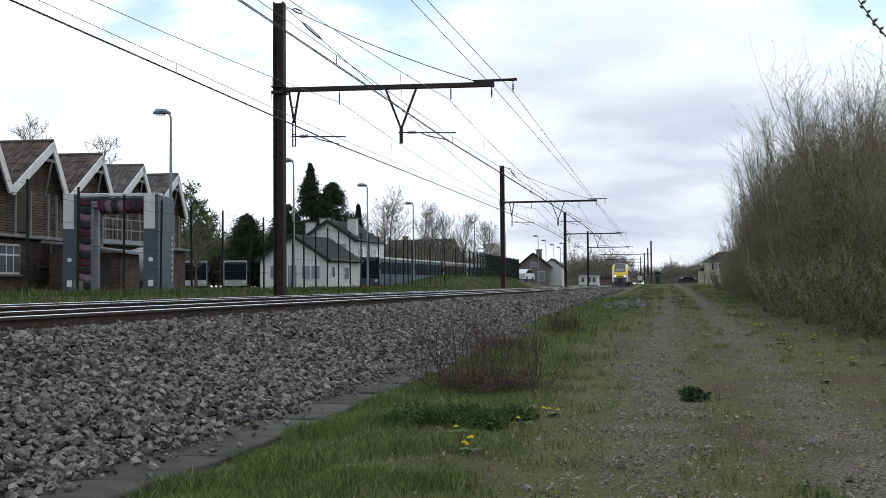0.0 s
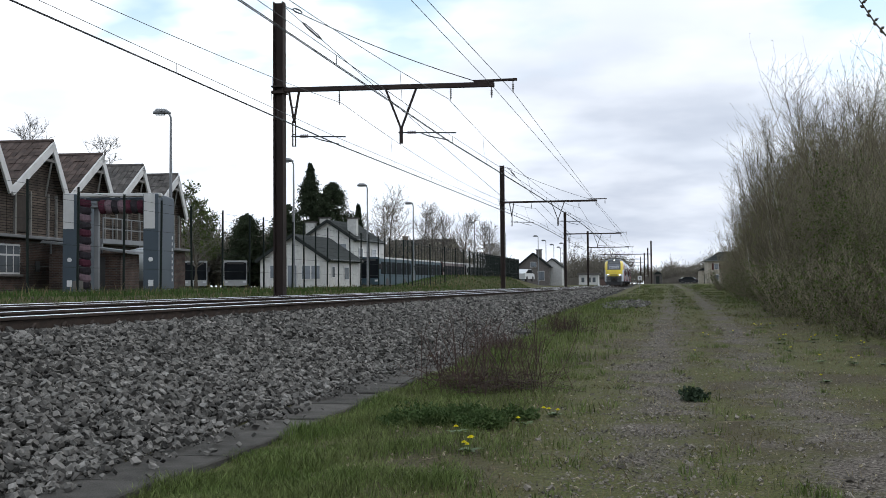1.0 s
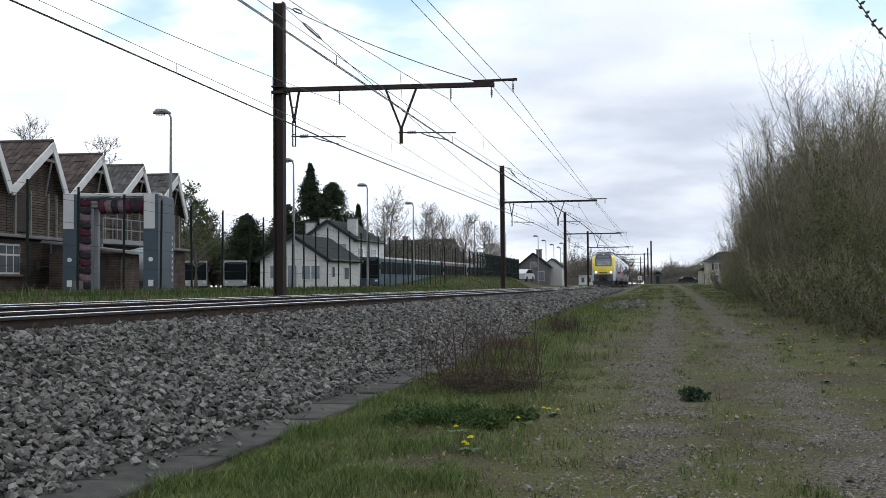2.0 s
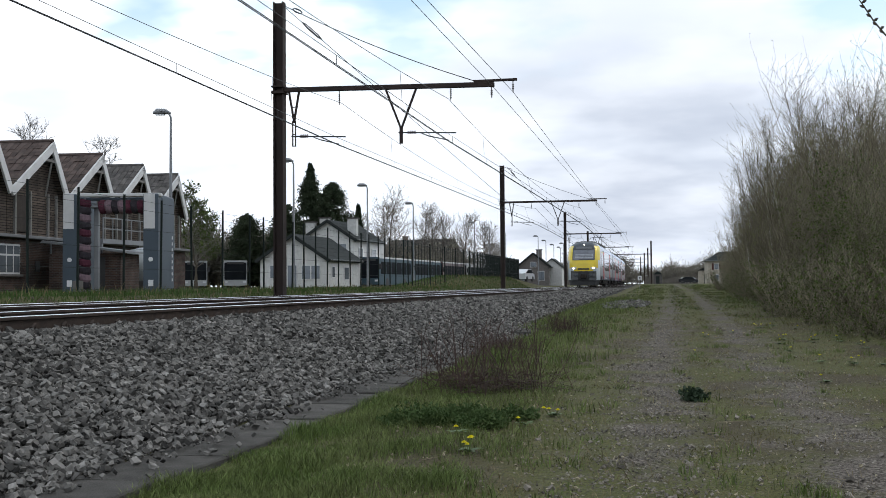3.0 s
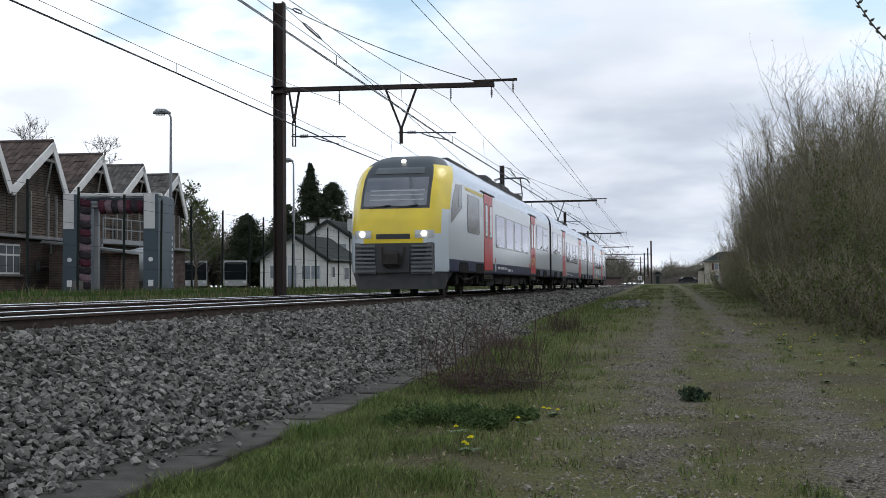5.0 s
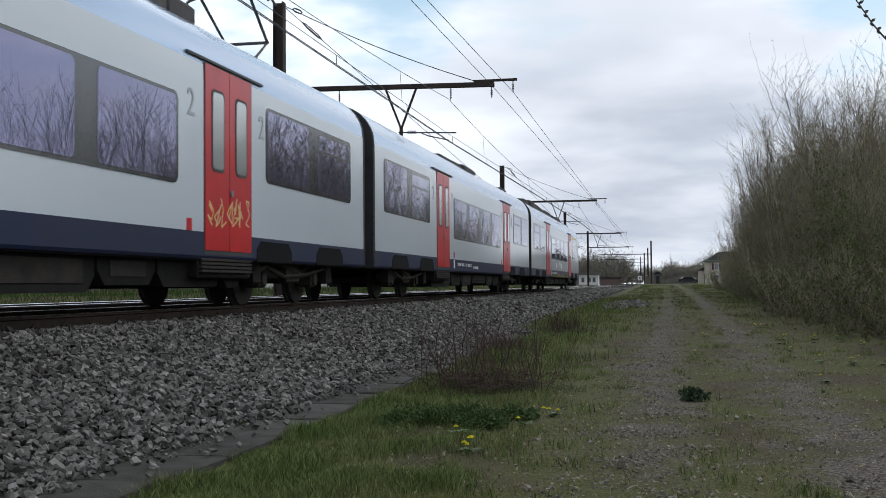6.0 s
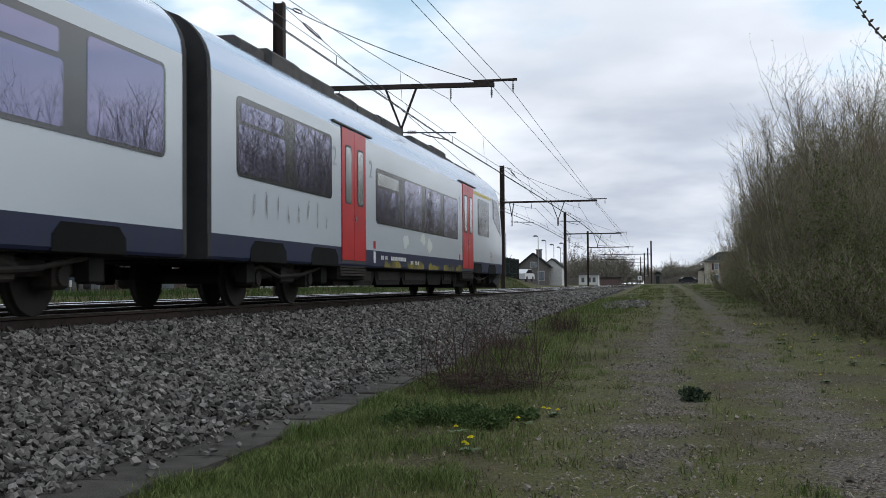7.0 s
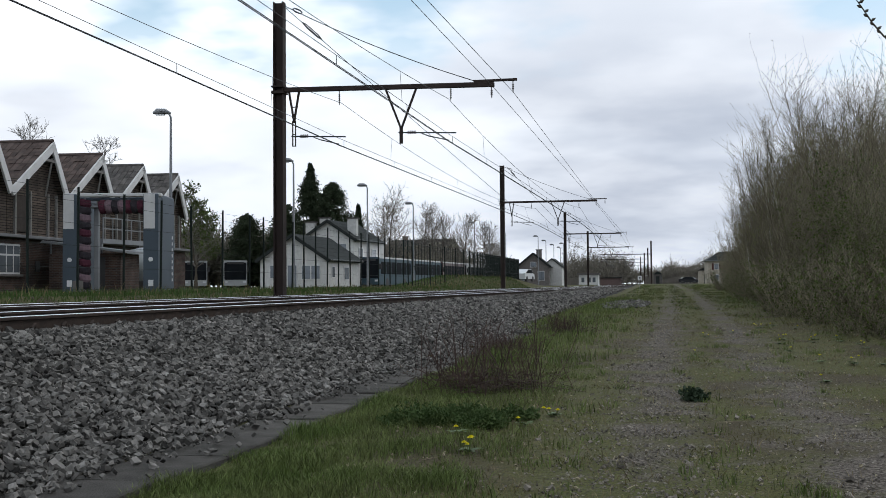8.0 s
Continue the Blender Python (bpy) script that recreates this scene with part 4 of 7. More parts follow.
def build_train():
    L = TRAIN_LEN
    tail = [("high", 3.6, 5.75, 1, (0,)), ("door", 6.62, 8.36, "one"), ("low", 9.1, 18.05, 4), ("door", 18.85, 20.5, True), ("high", 21.1, 25.6, 2, (0,))]
    lead = [(k, L - b, L - a, *r) for k, a, b, *r in tail[::-1]]
    lead = [(k, a, b, *( [r[0], (1,)] if k == "high" and r[0] == 2 else r)) for k, a, b, *r in lead]
    middle = [("high", 27.85, 32.05, 2, (0,)), ("door", 33.0, 34.7, True), ("low", 35.4, 44.0, 4), ("door", 44.65, 46.3, True), ("high", 47.15, 51.75, 2, (1,))]
    rear, Y = build_car("rear", 0.0, 26.6, "light grey end car with red doors and sprayed dark marks", tail, nose=1)
    cab(rear, Y(0.0), 1, False)
    for o in (4.4, 22.9):
        bogie(rear, Y(o))
    skirt(rear, [(Y(20.6), Y(6.6))])
    roof_gear(rear, [(Y(24.2), Y(13.5), 4.34), (Y(12.6), Y(7.0), 4.28), (Y(6.4), Y(3.6), 4.2)])
    gangway(rear, Y(26.6), -1)
    part("yellow_line", Geo().box(HALF - 0.02, HALF + 0.003, Y(6.5), Y(3.3), 3.17, 3.27), STRIPE, rear, "pale yellow line above the window")
    g = Geo()
    for row in range(5):
        for k in range(4):
            if (row * 3 + k) % 5:
                g.box(HALF, HALF + 0.004, Y(3.45) + 0.15 * k, Y(3.45) + 0.15 * k + 0.11, 1.10 + 0.07 * row, 1.14 + 0.07 * row)
    part("data_lettering", g, mat("red_grey_lettering", (0.30, 0.22, 0.23), (0.38, 0.30, 0.31), 6, 0.6), rear, "small reddish lettering bars", kind="stuff")
    spray(rear, 1, Y(25.2), Y(21.2), 1.25, 1.85, DARK_SPRAY, 8, 4, "dark dripping spray marks", 0.007, 0.05)
    spray(rear, 1, Y(14.5), Y(11.5), 2.45, 2.72, WHITE_SIGN, 3, 14, "pale sprayed strokes")
    dull = mat("dull_yellow_spray", (0.27, 0.22, 0.04), (0.05, 0.05, 0.04), 2.2, 0.7)
    rng = random.Random(17)
    for o, w in ((17.4, 1.5), (15.3, 1.7), (13.0, 1.2), (11.2, 1.4), (9.4, 0.8)):
        y = Y(o)
        low = [(y + w * k / 6 + rng.uniform(-0.04, 0.04), 0.70) for k in range(7)]
        high = [(y + w * k / 6 + rng.uniform(-0.05, 0.12), rng.uniform(0.76, 0.90)) for k in range(6, -1, -1)]
        part("sprayed_patch", Geo().prism(low + high, "x", HALF - 0.01, HALF + 0.004), dull, rear, "dull smeared yellow spray paint")
    pale = mat("faint_yellow_smear", (0.55, 0.57, 0.50), (0.53, 0.58, 0.60), 3, 0.6)
    for o, z in ((13.6, 1.45), (12.9, 1.30), (15.4, 1.35)):
        y = Y(o)
        ring = [(y + (0.30 + rng.uniform(-0.14, 0.10)) * math.cos(6.283 * k / 11), z + (0.16 + rng.uniform(-0.08, 0.06)) * math.sin(6.283 * k / 11)) for k in range(11)]
        part("faint_smear", Geo().prism(ring, "x", HALF - 0.01, HALF + 0.003), pale, rear, "faint yellowish smear on the paint")
    scuff = mat("pale_scuff", (0.50, 0.20, 0.20), (0.45, 0.12, 0.12), 9, 0.6)
    spray(rear, 1, Y(8.1), Y(6.9), 1.25, 1.65, scuff, 4, 33, "pale scuffs on the red doors", 0.012, 0.09)
    mid, Y2 = build_car("middle", 27.25, 52.6, "light grey middle car with red doors", middle)
    for o in (31.0, 48.9):
        bogie(mid, Y2(o))
    skirt(mid, [(Y2(46.3), Y2(33.4))])
    roof_gear(mid, [(Y2(43.0), Y2(37.5), 4.30), (Y2(31.5), Y2(30.4), 4.22)])
    gangway(mid, Y2(52.6), -1)
    gangway(mid, Y2(27.25), 1)
    part("roof_insulators", Geo().tube([(0.5, Y2(28.6), 3.85), (0.5, Y2(28.6), 4.2)], 0.07, 8).tube([(0.5, Y2(27.9), 3.85), (0.5, Y2(27.9), 4.15)], 0.07, 8).tube([(0.5, Y2(28.6), 4.2), (0.5, Y2(27.9), 4.15)], 0.02, 6), PORCELAIN, mid)
    front, Y3 = build_car("front", L - 26.6, L, "light grey leading car with a yellow and dark driving end", lead, nose=-1, lit=True)
    cab(front, Y3(L), -1, True)
    for o in (L - 22.9, L - 4.4):
        bogie(front, Y3(o))
    skirt(front, [(Y3(L - 6.6), Y3(L - 20.6))])
    roof_gear(front, [(Y3(L - 3.6), Y3(L - 9.0), 4.24), (Y3(L - 10.0), Y3(L - 19.5), 4.33)])
    pantograph(front, Y3(57.2))
    gangway(front, Y3(L - 26.6), 1)
    part("yellow_line", Geo().box(HALF - 0.02, HALF + 0.003, Y3(L - 3.3), Y3(L - 6.5), 3.17, 3.27), STRIPE, front, "pale yellow line above the window")
    spray(front, 1, Y3(L - 18.95), Y3(L - 20.4), 1.05, 1.62, TAG_PAINT, 7, 21, "yellow sprayed scrawl on the doors")
    return (rear, 13.3), (mid, 39.925), (front, L - 13.3)


TRAIN = build_train()



# ---- branches, leaves and blades ----
class Sticks:
    """Tapered three-sided sticks and small leaves, gathered and made into meshes at once."""

    def __init__(self):
        self.s, self.leaf = [], []

    def stick(self, a, b, ra, rb):
        self.s.append((*a, *b, ra, rb))

    def geo(self):
        q = np.array(self.s)
        a, b, ra, rb = q[:, 0:3], q[:, 3:6], q[:, 6:7], q[:, 7:8]
        d = b - a
        d /= np.linalg.norm(d, axis=1, keepdims=True) + 1e-9
        ref = np.where(np.abs(d[:, 2:3]) < 0.9, np.array([[0, 0, 1.0]]), np.array([[1.0, 0, 0]]))
        u = np.cross(d, ref)
        u /= np.linalg.norm(u, axis=1, keepdims=True) + 1e-9
        w = np.cross(d, u)
        ring = [math.cos(k * 2.0944) * u + math.sin(k * 2.0944) * w for k in range(3)]
        v = np.stack([a + ra * r for r in ring] + [b + rb * r for r in ring], axis=1)
        f = np.array([(0, 1, 4, 3), (1, 2, 5, 4), (2, 0, 3, 5)])
        g = Geo()
        g.v = v.reshape(-1, 3).tolist()
        g.f = (np.arange(len(q))[:, None, None] * 6 + f[None]).reshape(-1, 4).tolist()
        return g

    def leaves(self, size, rng):
        """Small folded leaves at the gathered places."""
        p = np.array(self.leaf)
        n = len(p)
        r = np.random.RandomState(rng.randrange(9999))
        d = r.normal(size=(n, 3)); d /= np.linalg.norm(d, axis=1, keepdims=True)
        e = np.cross(d, r.normal(size=(n, 3))); e /= np.linalg.norm(e, axis=1, keepdims=True)
        s = size * r.uniform(0.6, 1.3, (n, 1))
        up = np.cross(d, e) * s * 0.25
        v = np.stack([p, p + d * s * 0.5 + e * s * 0.35 + up, p + d * s, p + d * s * 0.5 - e * s * 0.35 + up], axis=1)
        g = Geo()
        g.v = v.reshape(-1, 3).tolist()
        g.f = (np.arange(n)[:, None, None] * 4 + np.array([(0, 1, 2), (0, 2, 3)])[None]).reshape(-1, 3).tolist()
        return g


def grow(st, rng, p, d, length, r, depth, leafy=0.0, up=0.12, segs=3, kids=3, spread=0.6, shrink=0.62, thin=0.55, least=0.0):
    """A wandering branch with side branches."""
    p = Vector(p)
    d = Vector(d).normalized()
    r = max(r, least)
    for k in range(segs):
        q = d + Vector((rng.gauss(0, 0.10), rng.gauss(0, 0.10), rng.gauss(0, 0.06) + up))
        d = q.normalized()
        e = p + d * (length / segs)
        r2 = r * (1 - 0.45 / segs) if depth else max(least * 0.6, r * (1 - 0.8 * (k + 1) / segs) + 0.0008)
        st.stick(p, e, r, r2)
        if depth:
            for _ in range(kids if k else max(0, kids - 2)):
                t = rng.random()
                side = Vector((rng.gauss(0, 1), rng.gauss(0, 1), rng.gauss(0.15, 0.6))).normalized()
                nd = (d * (1 - spread) + side * spread).normalized()
                grow(st, rng, p.lerp(e, t), nd, length * shrink * rng.uniform(0.6, 1.15), r2 * thin, depth - 1, leafy, up, segs, kids, spread, shrink, thin, least)
        elif leafy and rng.random() < leafy:
            st.leaf.append(tuple(e))
        p, r = e, r2


BARK = mat("grey_brown_bark", (0.060, 0.052, 0.042), (0.095, 0.080, 0.062), 6, 0.9, bump=0.4)
TWIG = mat("olive_brown_twigs", (0.185, 0.162, 0.114), (0.105, 0.093, 0.068), 0.9, 0.9, rand=0.22, island=0.65)
# grey-brown, lightened so that the colour carries the haze of distance
FAR_TWIG = mat("haze_lightened_twigs", (0.185, 0.168, 0.148), (0.135, 0.123, 0.108), 0.5, 0.9, rand=0.15)
BIRCH = mat("white_birch_bark", (0.60, 0.59, 0.55), (0.10, 0.09, 0.08), 5, 0.8, stretch=(1, 1, 3))
BUD = mat("yellow_green_buds", (0.165, 0.190, 0.055), (0.110, 0.130, 0.040), 1.2, 0.8, island=0.3)
LEAF = mat("spring_green_leaves", (0.070, 0.100, 0.022), (0.045, 0.070, 0.016), 0.8, 0.75, island=0.35)
DARK_LEAF = mat("dark_evergreen_needles", (0.026, 0.038, 0.021), (0.042, 0.054, 0.030), 1.0, 0.85, island=0.35)
RED_STEM = mat("reddish_bramble_stems", (0.078, 0.050, 0.044), (0.054, 0.041, 0.036), 3, 0.8)


def shrub_kind(seed, height, stems, depth_kids, buds, reach=0.5):
    """A many-stemmed bare hedge shrub: an Empty with branches and buds, built at the origin."""
    rng = random.Random(seed)
    st = Sticks()
    for _ in range(stems):
        a, rr = rng.uniform(0, 6.283), rng.uniform(0, 0.9)
        base = (math.cos(a) * rr, math.sin(a) * rr, -0.1)
        lean = Vector((math.cos(a) * rng.uniform(0.05, reach), math.sin(a) * rng.uniform(0.05, reach), 1))
        h = height * rng.uniform(0.50, 0.88)
        p, d, r = Vector(base), lean.normalized(), rng.choice((0.008, 0.010, 0.012, 0.020)) * height / 6
        n = 7
        for k in range(n):
            d = (d + Vector((rng.gauss(0, 0.08), rng.gauss(0, 0.08), 0.06))).normalized()
            e = p + d * (h / n)
            st.stick(p, e, r, r * 0.86)
            for _ in range(depth_kids + 1 + (k > 1)):
                side = Vector((rng.gauss(0, 1), rng.gauss(0, 1), rng.gauss(0.6, 0.5))).normalized()
                steep = rng.uniform(0.30, 0.70)
                nd = (d * steep + side * (1 - steep)).normalized()
                grow(st, rng, p.lerp(e, rng.random()), nd, h * rng.uniform(0.10, 0.25) * (1.10 - 0.3 * k / n), max(0.0045, r * 0.45), 1, buds, 0.10, 3, 1, 0.50, 0.75, 0.7, 0.0038)
            p, r = e, r * 0.86
    return st, rng


def build_hedge():
    kinds = []
    for seed, h, stems, kids, buds in ((1, 8.2, 28, 3, 0.35), (2, 9.0, 27, 3, 0.22), (3, 7.4, 28, 3, 0.45), (4, 8.6, 27, 3, 0.2)):
        st, rng = shrub_kind(seed, h, stems, kids, buds)
        th = thing("hedge_shrub", pose(0, 0, -200), "tall bare brown hedge shrub with a few opening buds", "shrub", "shrubs of the hedge")
        part("crown", st.geo(), TWIG, th)
        part("foliage", st.leaves(0.050, rng), BUD, th, kind="stuff")
        kinds.append(th)
    rng = random.Random(77)
    used = set()
    def put(k, x, y, s=1.0):
        m = pose(x, y, ground_z(x, y) + 0.02, 0, 0, rng.uniform(0, 360)) @ Matrix.Diagonal((s * rng.uniform(0.9, 1.1), s * rng.uniform(0.9, 1.1), s, 1))
        if k not in used:
            used.add(k)
            kinds[k].matrix_basis = m
            return kinds[k]
        ob = copy_thing(kinds[k], m)
        ob.scale = (s, s, s)
        return ob
    y = -14.0
    while y < 190:
        gap = 4.0 if y < 14 else (2.7 if y < 64 else 5.2)
        for row, (x, s) in enumerate(((5.15, 0.80), (7.2, 1.06))):
            if row == 0 and y > 100:
                continue
            s2 = s * rng.uniform(0.88, 1.12) * (1 + 0.12 * step(30, 45, y) * step(105, 85, y)) * (0.55 + 0.45 * step(135, 100, y)) * (0.60 + 0.40 * step(26, 46, y)) * (1 + 0.13 * row * step(38, 50, y) * step(80, 62, y))
            put(rng.randrange(4), x + rng.gauss(0, 0.35) + (1.7 if y < 27 else 0) + 0.25 * step(40, 55, y) * step(110, 90, y), y + rng.uniform(-0.8, 0.8), s2)
        y += gap
    # a denser thicket behind closes the view
    st, r2 = shrub_kind(9, 8.0, 27, 3, 0.06, 0.7)
    back = thing("thicket", pose(10.0, 16, ground_z(10, 16)), "dense grey-brown bare thicket behind the hedge", "shrub", "thicket behind the hedge")
    part("crown", st.geo(), mat("grey_thicket_twigs", (0.150, 0.132, 0.104), (0.095, 0.084, 0.066), 0.8, 0.9, island=0.4), back)
    for k in range(17):
        y = 11 + 6.6 * k
        x = 10.3 + rng.gauss(0, 0.5)
        ob = copy_thing(back, pose(x, y, ground_z(x, y), 0, 0, rng.uniform(0, 360)))
        s = rng.uniform(0.95, 1.15) * (0.72 + 0.53 * step(24, 44, y) * step(95, 75, y))
        ob.scale = (s, s, s)
    # low scrub along the foot
    st, r3 = shrub_kind(12, 1.6, 16, 3, 0.35, 1.3)
    low = thing("low_scrub", pose(4.3, 14, ground_z(4.3, 14)), "low tangled brown scrub at the hedge foot", "shrub", "scrub along the hedge")
    part("crown", st.geo(), TWIG, low)
    part("foliage", st.leaves(0.045, r3), LEAF, low, kind="stuff")
    y = 15.5
    while y < 95:
        x = 4.1 + rng.gauss(0, 0.32) + 0.4 * step(30, 18, y)
        ob = copy_thing(low, pose(x, y, ground_z(x, y), 0, 0, rng.uniform(0, 360)))
        s = rng.uniform(0.7, 1.45)
        ob.scale = (s, s, s)
        y += rng.uniform(0.8, 1.4) * (1 + max(0, y - 40) / 60)
    # one shrub already in leaf
    st, r4 = shrub_kind(15, 5.4, 26, 4, 0.8, 0.6)
    th = thing("leafing_shrub", pose(5.2, 33.0, ground_z(5.2, 33.0)), "hedge shrub already in fresh green leaf", "shrub")
    part("crown", st.geo(), TWIG, th)
    part("foliage", st.leaves(0.08, r4), LEAF, th, kind="stuff")
    for x, y, a in ((4.9, 27.5, 60), (5.1, 30.2, 200)):
        ob = copy_thing(th, pose(x, y, ground_z(x, y), 0, 0, a))
        ob.scale = (0.66, 0.66, 0.62)
    ob = copy_thing(th, pose(5.9, 36.5, ground_z(5.9, 36.5), 0, 0, 140))
    ob.scale = (0.85, 0.85, 0.8)
    # leaning birches at the hedge edge
    for k, (x, y, lx) in enumerate(((4.75, 54.0, -0.14), (5.25, 50.0, -0.22), (4.9, 66.0, -0.08), (4.6, 74.0, -0.12))):
        rng2 = random.Random(40 + k)
        st, tw = Sticks(), Sticks()
        p, d, r = Vector((0, 0, -0.1)), Vector((lx, 0.1, 1)).normalized(), 0.058
        for i in range(10):
            d = (d + Vector((rng2.gauss(0, 0.03), rng2.gauss(0, 0.03), 0.02))).normalized()
            e = p + d * 0.85
            st.stick(p, e, r, r * 0.88)
            if i > 2:
                for _ in range(9):
                    side = Vector((rng2.gauss(0, 1), rng2.gauss(0, 1), rng2.gauss(0.4, 0.4))).normalized()
                    grow(tw, rng2, p.lerp(e, rng2.random()), (d * 1.4 + side).normalized(), rng2.uniform(0.35, 0.75), r * 0.35, 2, 0.15, 0.05, 3, 2)
            p, r = e, r * 0.88
        th = thing("birch", pose(x, y, ground_z(x, y)), "slender leaning birch with white bark, bare", "tree", "birches in the hedge")
        part("trunk", st.geo(), BIRCH, th, "white birch bark")
        part("crown", tw.geo(), TWIG, th)


def bare_tree(name, label, x, y, height, seed, trunk=0.16, width=0.5, leaf=None, amount=0.0, size=0.16, group="", depth=4, kids=2):
    rng = random.Random(seed)
    st, tw = Sticks(), Sticks()
    p, d, r = Vector((0, 0, -0.2)), Vector((0, 0, 1)), trunk
    n = 8
    for i in range(n):
        d = (d + Vector((rng.gauss(0, 0.05), rng.gauss(0, 0.05), 0.05))).normalized()
        e = p + d * (height * 0.88 / n)
        st.stick(p, e, r, r * 0.84)
        if i >= 2:
            for _ in range(8 if i < n - 1 else 10):
                side = Vector((rng.gauss(0, 1), rng.gauss(0, 1), rng.uniform(0.1, 0.9))).normalized()
                ln = height * width * rng.uniform(0.28, 0.5) * (1.2 - 0.75 * i / n)
                grow(tw, rng, p.lerp(e, rng.random()), (d * 0.35 + side * 0.75).normalized(), ln, r * 0.4, 2, amount, 0.08, 3, kids, 0.5, 0.62, 0.62, 0.018)
        p, r = e, r * 0.84
    th = thing(name, pose(x, y, ground_z(x, y)), label, "tree", group)
    part("trunk", st.geo(), BARK, th)
    part("crown", tw.geo(), FAR_TWIG, th)
    if leaf and tw.leaf:
        part("foliage", tw.leaves(size, rng), leaf, th, kind="stuff")
    return th


def conifer(x, y, height, half, seed, label, round_top=False):
    rng = random.Random(seed)
    st = Sticks()
    trunk = Sticks()
    trunk.stick((0, 0, -0.2), (0, 0, height * 0.96), 0.22, 0.03)
    for k in range(int(height * 26)):
        t = 0.06 + 0.94 * rng.random() ** 0.85
        z = height * t
        wide = half * ((1 - t) ** 0.95 if not round_top else math.sin(math.pi * min(1, 0.12 + 0.88 * t)) ** 0.5)
        wide *= rng.uniform(0.65, 1.12)
        a = rng.uniform(0, 6.283)
        tip = Vector((math.cos(a) * wide, math.sin(a) * wide, z - 0.12 * wide + rng.uniform(-0.2, 0.3)))
        st.stick((0, 0, z), tip, 0.03, 0.01)
        for j in range(70):
            q = Vector((0, 0, z)).lerp(tip, rng.uniform(0.30, 1.06))
            w = 0.05 + 0.13 * min(1, wide)
            st.leaf.append((q.x + rng.gauss(0, w), q.y + rng.gauss(0, w), q.z + rng.gauss(0, w)))
    th = thing("conifer", pose(x, y, ground_z(x, y)), label, "tree", "evergreens by the house")
    part("trunk", trunk.geo(), BARK, th)
    part("limbs", st.geo(), BARK, th, kind="stuff")
    part("crown", st.leaves(0.21, rng), DARK_LEAF, th, kind="stuff")


# ---- the yard across the line ----
def coursed(name, a, b, joint, wide, high, gap, rough=0.9):
    """Bricks or boards in courses on upright walls, with uneven colour and recessed joints."""
    m = bpy.data.materials.new(name)
    m.use_nodes = True
    nt = m.node_tree
    add, link = nt.nodes.new, nt.links.new
    p = nt.nodes["Principled BSDF"]
    co, sep, flat = add("ShaderNodeTexCoord"), add("ShaderNodeSeparateXYZ"), add("ShaderNodeCombineXYZ")
    along = add("ShaderNodeMath"); along.operation = "ADD"
    link(co.outputs["Object"], sep.inputs[0]); link(sep.outputs[0], along.inputs[0]); link(sep.outputs[1], along.inputs[1])
    link(along.outputs[0], flat.inputs[0]); link(sep.outputs[2], flat.inputs[1])
    t = add("ShaderNodeTexBrick")
    for key, v in (("Scale", 1.0), ("Mortar Size", gap), ("Brick Width", wide), ("Row Height", high), ("Mortar Smooth", 0.2), ("Bias", 0.0)):
        t.inputs[key].default_value = v
    t.inputs["Color1"].default_value, t.inputs["Color2"].default_value, t.inputs["Mortar"].default_value = (*a, 1), (*b, 1), (*joint, 1)
    link(flat.outputs[0], t.inputs["Vector"])
    n = add("ShaderNodeTexNoise"); n.inputs["Scale"].default_value = 1.3; n.inputs["Detail"].default_value = 7
    link(co.outputs["Object"], n.inputs[0])
    r = add("ShaderNodeMapRange"); r.inputs["From Min"].default_value, r.inputs["From Max"].default_value = 0.3, 0.7
    r.inputs["To Min"].default_value, r.inputs["To Max"].default_value = 0.6, 1.35
    hs = add("ShaderNodeHueSaturation")
    link(n.outputs[0], r.inputs[0]); link(r.outputs[0], hs.inputs["Value"]); link(t.outputs["Color"], hs.inputs["Color"])
    link(hs.outputs[0], p.inputs["Base Color"])
    bp = add("ShaderNodeBump"); bp.inputs["Strength"].default_value = 0.6; bp.inputs["Distance"].default_value = 0.02; bp.invert = True
    link(t.outputs["Fac"], bp.inputs["Height"]); link(bp.outputs[0], p.inputs["Normal"])
    p.inputs["Roughness"].default_value, p.inputs["Specular IOR Level"].default_value = rough, 0.12
    return m


BRICK = coursed("dark_red_brown_brick", (0.075, 0.046, 0.038), (0.042, 0.030, 0.027), (0.085, 0.080, 0.074), 0.22, 0.075, 0.010)
SIDING = coursed("weathered_brown_boards", (0.098, 0.078, 0.064), (0.062, 0.050, 0.042), (0.016, 0.014, 0.013), 2.4, 0.118, 0.016, 0.85)
TILE = mat("brown_roof_tiles", (0.092, 0.068, 0.060), (0.056, 0.045, 0.042), 3.5, 0.85, bump=0.6, bump_scale=14, rand=0.2, island=0.3)
GREY_TILE = mat("lichen_grey_roof_tiles", (0.105, 0.098, 0.092), (0.060, 0.056, 0.055), 3.5, 0.85, bump=0.6, bump_scale=14, island=0.3)
WHITE_PAINT = mat("white_painted_wood", (0.52, 0.52, 0.52), (0.42, 0.42, 0.42), 2, 0.6)
WALL_WHITE = mat("white_painted_brick", (0.52, 0.52, 0.51), (0.41, 0.41, 0.40), 4, 0.85, bump=0.3)
SLATE = mat("dark_slate_roof", (0.016, 0.020, 0.020), (0.028, 0.031, 0.030), 3, 0.85, bump=0.4, bump_scale=12, island=0.25)
BLUE_GREY = mat("blue_grey_cladding", (0.040, 0.060, 0.080), (0.032, 0.048, 0.066), 1.2, 0.55)
FENCE_PAINT = mat("dark_green_fence_paint", (0.009, 0.013, 0.012), (0.015, 0.020, 0.018), 3, 0.8)
PANE = mat("house_window_glass", (0.10, 0.115, 0.13), (0.16, 0.18, 0.20), 0.6, 0.06, 0.3)
